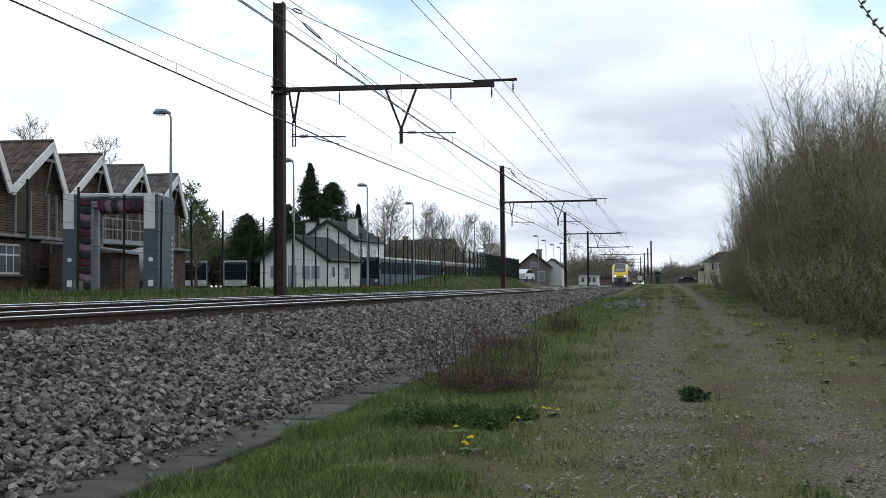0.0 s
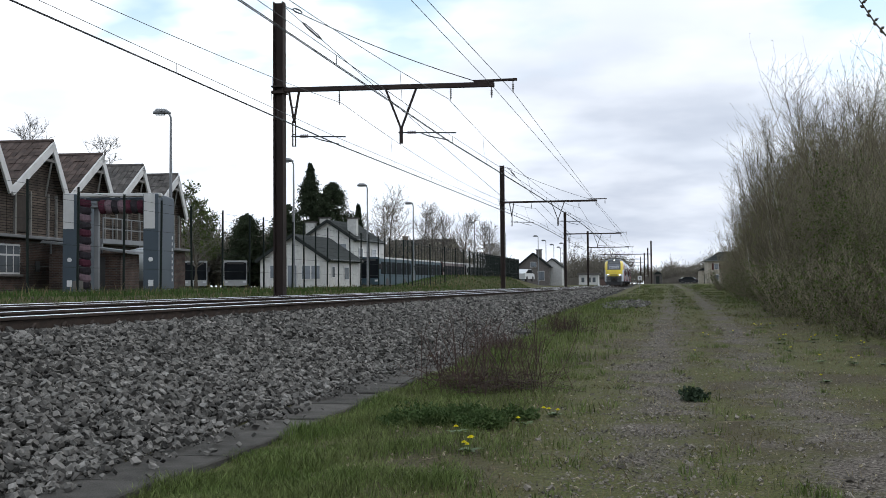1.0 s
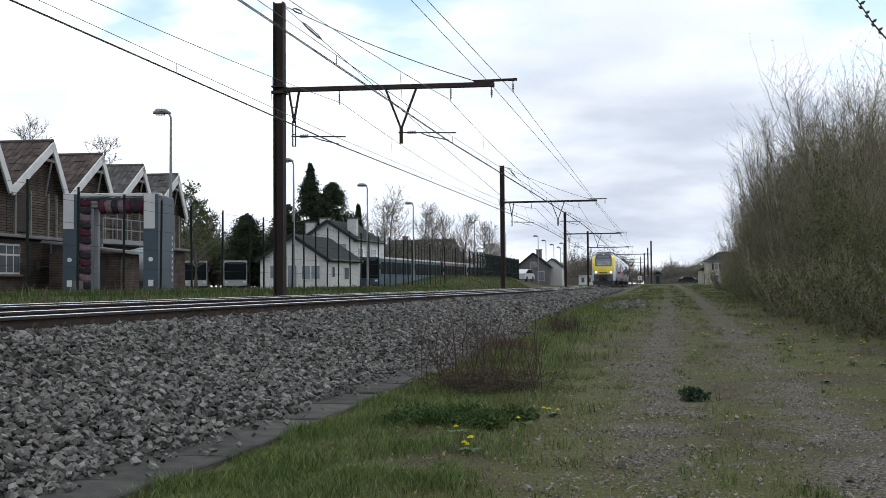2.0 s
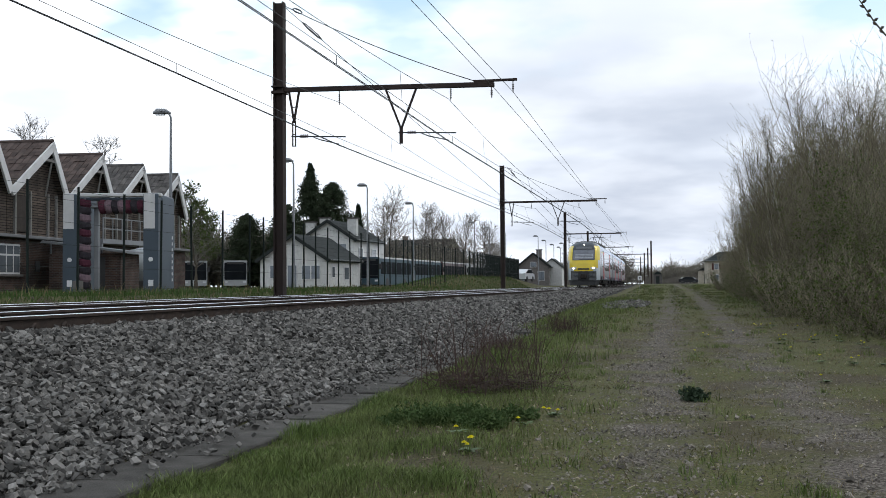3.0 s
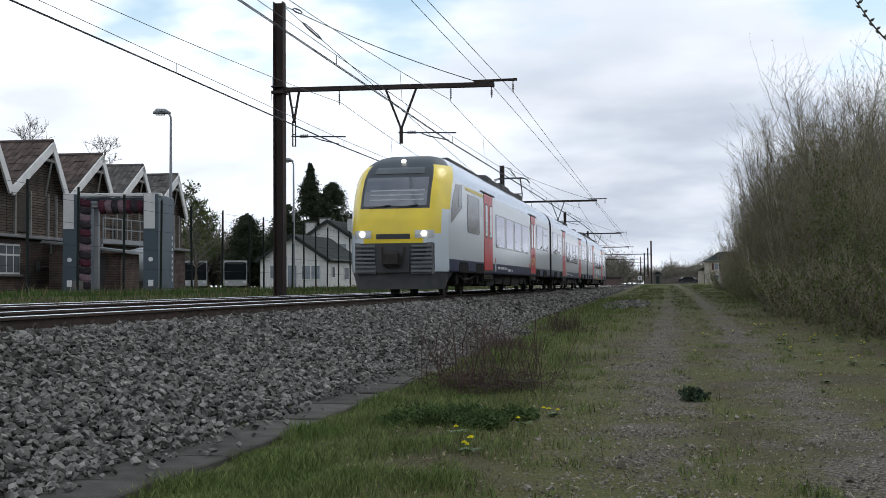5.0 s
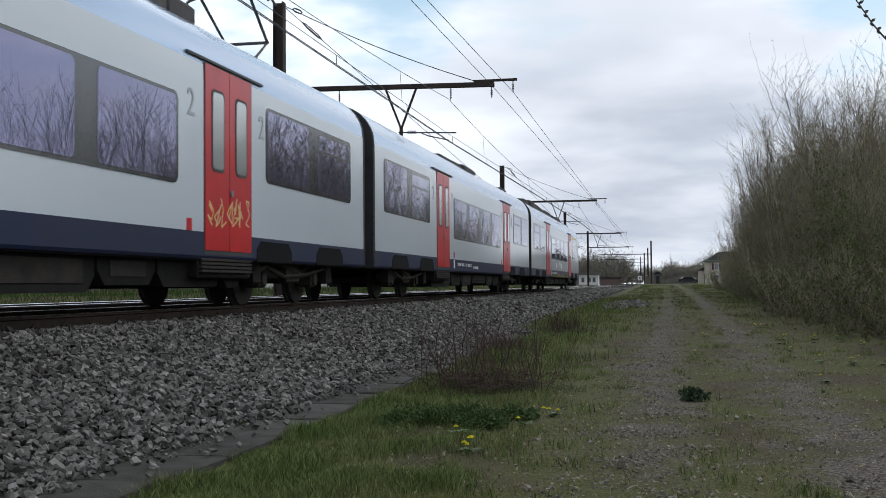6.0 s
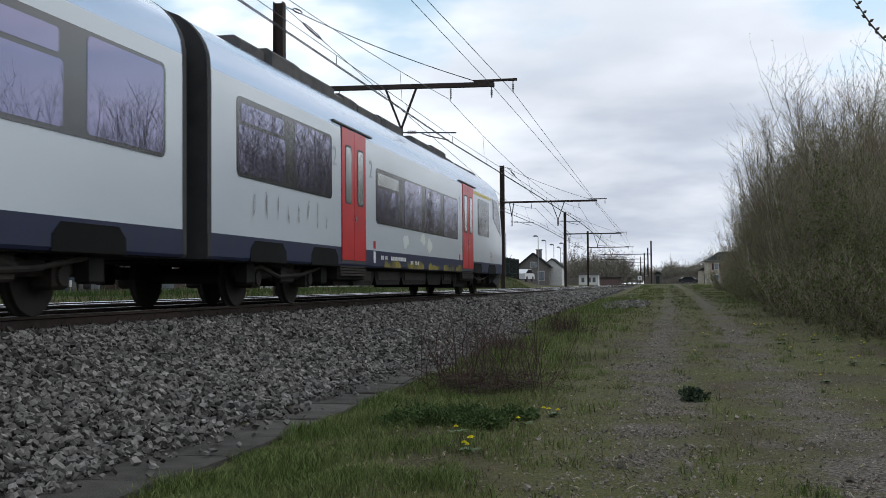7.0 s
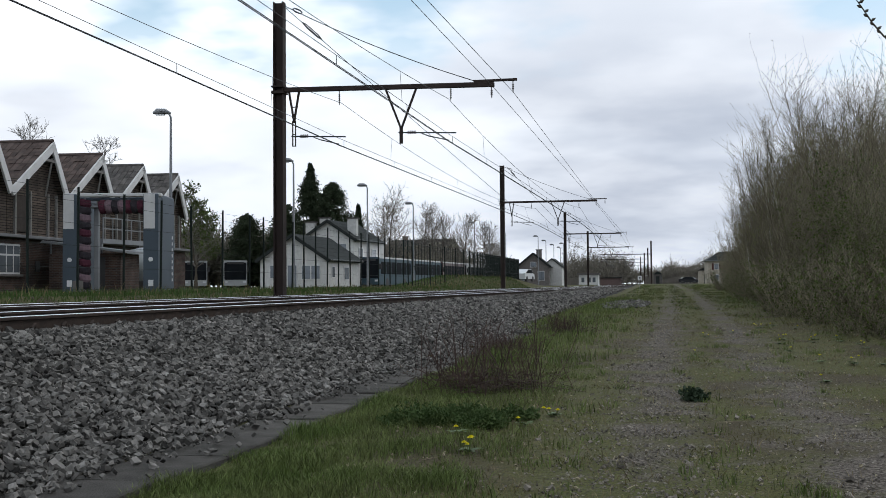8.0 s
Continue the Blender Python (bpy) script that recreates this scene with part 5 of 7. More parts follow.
DARK_GLASS = mat("dark_vehicle_glass", (0.008, 0.010, 0.012), (0.014, 0.016, 0.02), 1, 0.65, spec=0.04)


GREY_WOOD = mat("grey_weathered_wood", (0.20, 0.195, 0.185), (0.13, 0.125, 0.115), 4, 0.85)


def facade_pose():
    """Along the workshop's front: x runs along it, y towards the line, z up."""
    a, b = Vector((-28.35, 41.8, 0.1)), Vector((-30.0, 62.5, 0.1))
    ux = (b - a).normalized()
    uy = Vector((ux.y, -ux.x, 0))
    return Matrix(((ux.x, uy.x, 0, a.x), (ux.y, uy.y, 0, a.y), (0, 0, 1, 0.1), (0, 0, 0, 1)))


def build_workshop():
    """A row of saw-tooth gables: a long slope that rises to the ridge, and a short steep one."""
    pitch, n, rise, run, drop, valley = 5.28, 7, 2.45, 3.74, 1.54, 4.60
    th = thing("workshop", facade_pose(), "brick and timber workshop with a row of tiled saw-tooth gables", "building")
    x_of = lambda k: 4.7 + (k - 3) * pitch       # ridge of gable k
    x0, x1 = x_of(0) - run, x_of(n - 1) + drop
    part("wall", Geo().box(x0, x1, -9, -0.10, -0.3, 2.46), BRICK, th, "dark brown brick lower wall")
    part("upper_wall", Geo().box(x0, x1, -9, -0.35, 2.46, valley), SIDING, th, "weathered brown boarded upper wall")
    part("ledge", Geo().box(x0, x1, -0.4, 0.25, 2.42, 2.56, bevel=0.02), mat("grey_ledge", (0.16, 0.165, 0.17), (0.12, 0.12, 0.125), 3, 0.8), th, "grey ledge between storeys")
    rng = random.Random(31)
    for k in range(n):
        c, top = x_of(k), valley + rise
        part("gable_wall", Geo().prism([(c - run, valley - 0.02), (c + drop, valley - 0.02), (c, top - 0.12)], "y", -0.6, -0.40), SIDING, th, "brown boarded gable")
        for s, wide in ((-1, run), (1, drop)):
            ang, ln = math.atan2(rise, wide), math.hypot(rise, wide)
            m = Matrix.Translation((c, 0, top)) @ Matrix.Rotation(s * ang, 4, "Y")
            part("barge_board", Geo().box(min(0, s * (ln + 0.12)), max(0, s * (ln + 0.12)), 0.0, 0.10, -0.34, 0.02, m=m), WHITE_PAINT, th, "broad white barge board")
            part("soffit", Geo().box(min(0, s * ln), max(0, s * ln), -0.42, 0.0, -0.10, -0.04, m=m), SIDING, th)
            g = Geo()
            courses = 13 if s < 0 else 9
            for j in range(courses):
                a, b = ln * j / courses, ln * (j + 1) / courses + 0.05
                for t in range(30):
                    y0 = -9 + t * 0.3
                    lift = 0.016 * (j % 2) + rng.uniform(0, 0.022)
                    g.box(min(s * a, s * b), max(s * a, s * b), y0, y0 + rng.uniform(0.26, 0.285), lift, 0.06 + lift, m=m @ Matrix.Rotation(s * 0.035, 4, "Y"))
            part("roof_slope", g, TILE if k < 5 else GREY_TILE, th, "tiled roof slope", kind="stuff")
        part("ridge_cap", Geo().tube([(c, -9, top + 0.05), (c, 0.02, top + 0.05)], 0.11, 8), TILE if k < 5 else GREY_TILE, th, "rounded ridge tiles")
        # boards of the loft front, with pale posts and a brace
        for j in range(17):
            z = 2.60 + 0.118 * j
            part("louvre", Geo().box(c - run + 0.25, c + drop - 0.25, -0.35, -0.325 + 0.012 * (j % 2), z, z + 0.085), SIDING, th)
        for q in (-2.9, -1.55, 0.1, 0.9):
            part("post", Geo().box(c + q - 0.05, c + q + 0.05, -0.34, -0.22, 2.56, 4.62), GREY_WOOD, th, "grey weathered post")
        part("shutter", Geo().box(c - 2.75, c - 1.7, -0.33, -0.27, 2.75, 4.35), mat("dark_loft_shutter", (0.034, 0.029, 0.026), (0.05, 0.042, 0.036), 4, 0.85), th, "dark loft shutter")
        part("strut", Geo().tube([(c - 0.1, -0.3, 4.5), (c - 0.1, 0.04, top - 0.75)], 0.05, 6), GREY_WOOD, th)
        part("beam", Geo().box(c - 0.75, c + 0.35, -0.4, 0.05, top - 0.95, top - 0.83), GREY_WOOD, th, "grey tie beam under the gable")
    for c, w in ((1.0, 1.75), (-3.6, 1.75), (x_of(4) - 1.9, 1.2), (x_of(5) - 0.4, 1.2)):
        win = part("window", Geo().box(c - w / 2, c + w / 2, -0.12, -0.06, 0.82, 2.14), WHITE_PAINT, th, "white framed window")
        for k in range(3):
            a, b = c - w / 2 + w * k / 3 + 0.05, c - w / 2 + w * (k + 1) / 3 - 0.05
            part("pane", Geo().box(a, b, -0.06, -0.045, 0.90, 1.62), PANE, win)
            part("pane", Geo().box(a, b, -0.06, -0.045, 1.70, 2.06), PANE, win)
        part("sill", Geo().box(c - w / 2 - 0.1, c + w / 2 + 0.1, -0.1, 0.05, 0.72, 0.82), CONCRETE, win)
    part("vent", Geo().box(3.3, 3.7, -0.10, -0.07, 0.95, 1.45), RUBBER, th, "small dark vent")
    part("downpipe", Geo().tube([(4.6, -0.02, 0.0), (4.6, -0.02, 2.4)], 0.05, 6), GALV, th)


def build_wash():
    """Drive-through bus wash with brushes."""
    th = thing("bus_wash", pose(-22.2, 40.2, 0.1, 0, 0, 12), "blue-grey bus wash portal with striped rotating brushes", "bus wash")
    for s, wide in ((-1, 0.55), (1, 0.60)):
        x = s * 1.62
        part("side_housing", Geo().box(x - wide / 2, x + wide / 2, -0.2, 2.3, -0.2, 3.95, bevel=0.04), BLUE_GREY, th)
        part("front_panel", Geo().box(x - wide / 2 + 0.02, x + 0.16, -0.215, -0.19, 2.55, 3.93), WHITE_PAINT, th, "white upper front panel")
        for z in (1.32,):
            part("lamp_plate", Geo().tube([(x, -0.2, z), (x, -0.23, z)], 0.09, 12), WHITE_SIGN, th)
        part("notice", Geo().box(x - 0.1, x + 0.1, -0.225, -0.20, 0.25, 0.5), WHITE_SIGN, th)
    for k in range(8):
        part("marker_plate", Geo().box(1.92, 1.93, 1.95, 2.05, 0.45 + 0.25 * k, 0.58 + 0.25 * k), WHITE_SIGN, th)
    part("top_beam", Geo().box(-1.9, 2.0, -0.15, 0.15, 3.84, 3.98, bevel=0.02), WHITE_PAINT, th, "white top beam")
    part("top_beam", Geo().box(-1.9, 1.95, 0.3, 0.5, 3.72, 3.84, bevel=0.02), BLUE_GREY, th)
    stripes = (mat("red_brush", (0.085, 0.028, 0.042), (0.06, 0.02, 0.032), 9, 0.9, bump=0.6), mat("pink_brush", (0.19, 0.13, 0.15), (0.14, 0.10, 0.12), 9, 0.9, bump=0.6), mat("black_brush", (0.025, 0.022, 0.028), (0.04, 0.035, 0.04), 9, 0.9, bump=0.6))
    brush = part("brush_shaft", Geo().tube([(-1.3, 0.2, 3.45), (1.3, 0.2, 3.45)], 0.06, 8), GALV, th)
    for k in range(7):
        a = -0.55 + 0.26 * k
        part("brush_ring", Geo().tube([(a, 0.2, 3.45), (a + 0.06, 0.2, 3.46), (a + 0.20, 0.2, 3.44), (a + 0.27, 0.2, 3.45)], [0.24, 0.29, 0.29, 0.24], 14), stripes[(0, 1, 2, 1, 0, 2, 0)[k]], brush)
    up = part("upright_shaft", Geo().tube([(-1.12, 0.1, 0.0), (-1.12, 0.1, 3.8)], 0.05, 8), GALV, th)
    for k in range(12):
        z = 0.15 + 0.30 * k
        part("brush_ring", Geo().tube([(-1.12, 0.1, z), (-1.10, 0.1, z + 0.06), (-1.13, 0.1, z + 0.24), (-1.12, 0.1, z + 0.30)], [0.20, 0.25, 0.25, 0.20], 12), stripes[(2, 1, 2, 0)[k % 4]], up)
    for x in (-0.75, 1.25):
        part("guide_post", Geo().box(x - 0.09, x + 0.09, 0.4, 0.6, -0.1, 3.6), GALV, th)
    # shed and tank behind the wash
    sh = thing("wash_shed", pose(-26.3, 46.2, 0.1, 0, 0, 8), "low grey shed with a lean-to roof", "shed")
    part("wall", Geo().box(-1.7, 1.6, -1.2, 1.2, -0.3, 1.75), BRICK, sh, "dark brick shed wall")
    part("roof", Geo().prism([(-2.0, 2.25), (-1.9, 2.35), (1.9, 1.85), (1.9, 1.75)], "y", -1.5, 1.4), GALV, sh)
    part("door", Geo().box(0.1, 0.9, -1.24, -1.2, -0.1, 1.6), mat("dark_shed_door", (0.04, 0.04, 0.042), (0.05, 0.05, 0.052), 3, 0.7), sh)
    bal = thing("steel_balcony", pose(-26.6, 50.3, 0.1, 0, 0, 86), "grey steel gallery with a rail on the workshop front", "gallery")
    part("deck", Geo().box(-3.4, 3.2, -0.5, 0.5, 2.28, 2.50), GALV, bal)
    for k in range(9):
        part("rail_post", Geo().box(-3.38 + 0.8 * k, -3.34 + 0.8 * k, -0.5, -0.46, 2.5, 3.5), GALV, bal)
        if k % 4 == 0:
            part("column", Geo().box(-3.40 + 0.8 * k, -3.30 + 0.8 * k, -0.45, -0.35, -0.3, 2.3), GALV, bal)
    for z in (2.95, 3.46):
        part("hand_rail", Geo().box(-3.4, 3.2, -0.5, -0.46, z, z + 0.05), GALV, bal)
    tk = thing("water_tank", pose(-25.6, 49.6, 0.1), "pale metal water tank on a dark base", "tank")
    part("shell", Geo().tube([(0, 0, 0.5), (0, 0, 0.56), (0, 0, 1.9), (0, 0, 2.05), (0, 0, 2.15)], [0.8, 0.85, 0.85, 0.7, 0.2], 20), mat("pale_tank_metal", (0.38, 0.40, 0.41), (0.28, 0.30, 0.31), 2, 0.45, 0.3), tk, smooth=True)
    part("base", Geo().box(-0.8, 0.8, -0.8, 0.8, -0.3, 0.5), CONCRETE, tk)
    cab = thing("junction_cabinet", pose(-18.2, 30.9, 0.1), "small pale concrete junction cabinet", "cabinet")
    part("body", Geo().box(-0.11, 0.11, -0.11, 0.11, -0.3, 0.42, bevel=0.02), CONCRETE, cab)


def fence_x(y):
    return bend(y) - D - 9.6


def build_fence():
    """Tall posts with thin strained wires; close green bars on the bank farther on."""
    rng = random.Random(3)
    th = thing("yard_fence", pose(0, 0, 0), "tall dark fence of thin posts and strained mesh", "fence")
    y = 18.0
    tops = []
    post = Geo().tube([(0, 0, -0.3), (0, 0, 3.22)], 0.038, 6).mesh("post", FENCE_PAINT)
    while y < 72:
        x = fence_x(y)
        m = pose(x, y, 0.05, rng.uniform(-0.8, 0.8), rng.uniform(-0.8, 0.8), 0)
        shared("post", post, th, m)
        tops.append((x, y))
        y += rng.uniform(1.9, 2.9) if y < 42 else rng.uniform(1.3, 2.2)
    g = Geo()
    for z in (0.25, 0.9, 1.55, 2.2, 2.85, 3.15):
        for (xa, ya), (xb, yb) in zip(tops, tops[1:]):
            g.tube([(xa, ya, z), (xb, yb, z)], 0.006, 3, cap=False)
    part("strained_wire", g, FENCE_PAINT, th, kind="stuff")
    far = thing("bar_fence", pose(0, 0, 0), "dark green close-barred steel fence on the grass bank", "fence")
    bars = Geo()
    y = 72.0
    k = 0
    while y < 128:
        x = fence_x(y)
        z = ground_z(x, y)
        if k % 6 == 0:
            part("post", Geo().box(x - 0.04, x + 0.04, y - 0.05, y + 0.05, z - 0.3, 3.30), FENCE_PAINT, far)
        else:
            bars.box(x - 0.012, x + 0.012, y - 0.016, y + 0.016, z + 0.05, 3.22)
        y += 0.20 + 0.75 * step(104, 76, y)
        k += 1
    part("infill", bars, FENCE_PAINT, far, kind="stuff")
    for z in (1.6, 3.1):
        part("rail", Geo().tube([(fence_x(72 + 4 * j) + 0.03, 72 + 4 * j, z) for j in range(15)], 0.02, 4), FENCE_PAINT, far)


def lamp_post(x, y, h, arm, first=[None]):
    if first[0]:
        return copy_thing(first[0], pose(x, y, ground_z(x, y), 0, 0, arm))
    th = thing("street_lamp", pose(x, y, ground_z(x, y), 0, 0, arm), "slim grey street lamp with a flat curved head", "street lamp", "lamps of the yard")
    part("pole", Geo().tube([(0, 0, -0.2), (0, 0, 3.0), (0, 0, h - 0.2), (-0.1, 0, h)], [0.085, 0.075, 0.05, 0.045], 8), GALV, th)
    g = Geo().tube([(0.0, 0, h - 0.02), (-0.25, 0, h + 0.06), (-0.6, 0, h + 0.05), (-0.78, 0, h)], [0.05, 0.13, 0.15, 0.05], 10)
    part("head", g, GALV, th)
    part("lens", Geo().box(-0.65, -0.28, -0.09, 0.09, h - 0.10, h - 0.06), WHITE_SIGN, th)
    first[0] = th
    return th


def pitched_house(name, m, label, w, d, eave, ridge, wall, roof, openings=(), chimneys=(), side_open=()):
    """A house with its gable at y = 0 facing -y, w wide and d deep."""
    th = thing(name, m, label, "house")
    h = w / 2
    part("wall", Geo().prism([(-h, -0.5), (h, -0.5), (h, eave), (0, ridge - 0.1), (-h, eave)], "y", 0, d), wall, th)
    ln, ang = math.hypot(h + 0.35, (ridge - eave) * (h + 0.35) / h), math.atan2(ridge - eave, h)
    for s in (-1, 1):
        mm = Matrix.Translation((0, 0, ridge)) @ Matrix.Rotation(s * ang, 4, "Y")
        rows = 12
        slope = part("roof", Geo().box(min(0, s * ln), max(0, s * ln), -0.28, d + 0.28, -0.06, 0.06, m=mm), roof, th)
        for j in range(rows):
            a, b = ln * j / rows, ln * (j + 1) / rows + 0.03
            part("slate_course", Geo().box(min(s * a, s * b), max(s * a, s * b), -0.3, d + 0.3, 0.062, 0.12 + 0.015 * (j % 2), m=mm), roof, slope)
        part("verge", Geo().box(min(0, s * ln), max(0, s * ln), -0.36, -0.30, -0.16, 0.10, m=mm), SLATE, th)
    part("gutter", Geo().tube([(h + 0.38, -0.2, eave - 0.15), (h + 0.38, d + 0.2, eave - 0.15)], 0.06, 6), GALV, th)
    for x0, x1, z0, z1 in openings:
        win = part("window", Geo().box(x0, x1, -0.06, 0.05, z0, z1), WHITE_PAINT, th, "white window frame")
        n = max(1, round((x1 - x0) / 0.8))
        for k in range(n):
            a, b = x0 + (x1 - x0) * k / n + 0.06, x0 + (x1 - x0) * (k + 1) / n - 0.06
            part("pane", Geo().box(a, b, -0.075, -0.06, z0 + 0.08, z1 - 0.08), PANE, win)
    for y0, y1, z0, z1 in side_open:
        win = part("window", Geo().box(h - 0.05, h + 0.06, y0, y1, z0, z1), WHITE_PAINT, th, "white window frame")
        part("pane", Geo().box(h + 0.06, h + 0.075, y0 + 0.08, y1 - 0.08, z0 + 0.08, z1 - 0.08), PANE, win)
    for x, y, z in chimneys:
        ch = part("chimney", Geo().box(x - 0.45, x + 0.45, y - 0.3, y + 0.3, eave - 0.2, z), wall, th)
        part("chimney_cap", Geo().box(x - 0.55, x + 0.55, y - 0.4, y + 0.4, z, z + 0.12), CONCRETE, ch)
    return th


def bus(m, colour, label, length=11.8, trim=None):
    """A single-deck bus along y, front at -y."""
    th = thing("bus", m, label, "bus", "parked buses")
    part("body", Geo().prism(round_rect(-1.25, 1.25, 0.32, 3.0, 0.18), "y", 0, length), colour, th)
    part("skirt", Geo().box(-1.265, 1.265, 0.05, length - 0.05, 0.30, 0.78), trim or mat("yellow_bus_skirt", (0.40, 0.36, 0.06), (0.33, 0.30, 0.06), 2, 0.5), th, "lower body panels")
    part("roof_edge", Geo().box(-1.2, 1.26, 0.1, length - 0.1, 2.84, 3.02, bevel=0.04), WHITE_PAINT, th, "pale roof edge")
    part("windscreen", Geo().prism(round_rect(-1.16, 1.16, 0.95, 2.80, 0.12), "y", -0.02, 0.01), DARK_GLASS, th)
    part("destination_board", Geo().box(-0.9, 0.9, -0.025, 0.0, 2.62, 2.85), RUBBER, th)
    for s in (-1, 1):
        for k in range(6):
            y0 = 0.6 + k * (length - 1.0) / 6
            part("side_window", Geo().prism(round_rect(y0, y0 + (length - 1.0) / 6 - 0.14, 1.35, 2.55, 0.08), "x", s * 1.24, s * 1.262), DARK_GLASS, th)
        part("headlamp", Geo().box(s * 0.95 - 0.15, s * 0.95 + 0.15, -0.03, 0.0, 0.62, 0.80), WHITE_SIGN, th)
        part("mirror", Geo().box(min(s * 1.3, s * 1.5), max(s * 1.3, s * 1.5), -0.25, -0.12, 1.8, 2.35, bevel=0.02), RUBBER, th)
        for y in (2.6, length - 3.0):
            part("wheel", Geo().tube([(s * 1.05, y, 0.47), (s * 1.28, y, 0.47)], 0.47, 18), RUBBER, th)
    return th


def hipped_house(name, m, label, w, d, eave, ridge, wall, roof, openings=()):
    """A house with a hipped roof, its front at y = 0 facing -y."""
    th = thing(name, m, label, "house")
    h, o = w / 2, 0.4
    part("wall", Geo().box(-h, h, 0, d, -0.5, eave), wall, th)
    rows = 12
    g = Geo()
    for j in range(rows):
        a, b = j / rows, (j + 1) / rows
        z0, z1 = eave + (ridge - eave) * a, eave + (ridge - eave) * b
        i, k = (h - 0.8) * a, (d / 2 - 0.1) * a
        i2, k2 = (h - 0.8) * b - 0.05, (d / 2 - 0.1) * b - 0.05
        x0, x1, y0, y1 = -h - o + i, h + o - i, -o + k, d + o - k
        p0, p1, q0, q1 = -h - o + i2, h + o - i2, -o + k2, d + o - k2
        g.add([(x0, y0, z0), (x1, y0, z0), (x1, y1, z0), (x0, y1, z0), (p0, q0, z1), (p1, q0, z1), (p1, q1, z1), (p0, q1, z1)],
              [(3, 2, 1, 0), (4, 5, 6, 7), (0, 1, 5, 4), (1, 2, 6, 5), (2, 3, 7, 6), (3, 0, 4, 7)])
    part("roof", g, roof, th)
    part("gutter", Geo().tube([(-h - o, -o - 0.05, eave), (h + o, -o - 0.05, eave)], 0.06, 6), GALV, th)
    for x0, x1, z0, z1 in openings:
        win = part("window", Geo().box(x0, x1, -0.06, 0.05, z0, z1), WHITE_PAINT, th, "white window frame")
        part("pane", Geo().box(x0 + 0.08, x1 - 0.08, -0.075, -0.06, z0 + 0.08, z1 - 0.08), PANE, win)
    return th


def small_car(m, colour, label):
    th = thing("car", m, label, "car", "parked cars")
    prof = [(-2.1, 0.30), (2.1, 0.30), (2.15, 0.65), (2.05, 0.88), (1.5, 0.95), (0.9, 1.42), (-0.7, 1.46), (-1.7, 1.05), (-2.15, 0.95)]
    part("body", Geo().prism(prof, "y", -0.82, 0.82), colour, th)
    part("glass", Geo().prism([(1.35, 0.97), (0.86, 1.37), (-0.66, 1.41), (-1.5, 1.05), (-1.5, 0.97)], "y", -0.835, 0.835), DARK_GLASS, th)
    for x in (-1.3, 1.3):
        for s in (-1, 1):
            part("wheel", Geo().tube([(x, s * 0.66, 0.31), (x, s * 0.86, 0.31)], 0.31, 16), RUBBER, th)
    return th


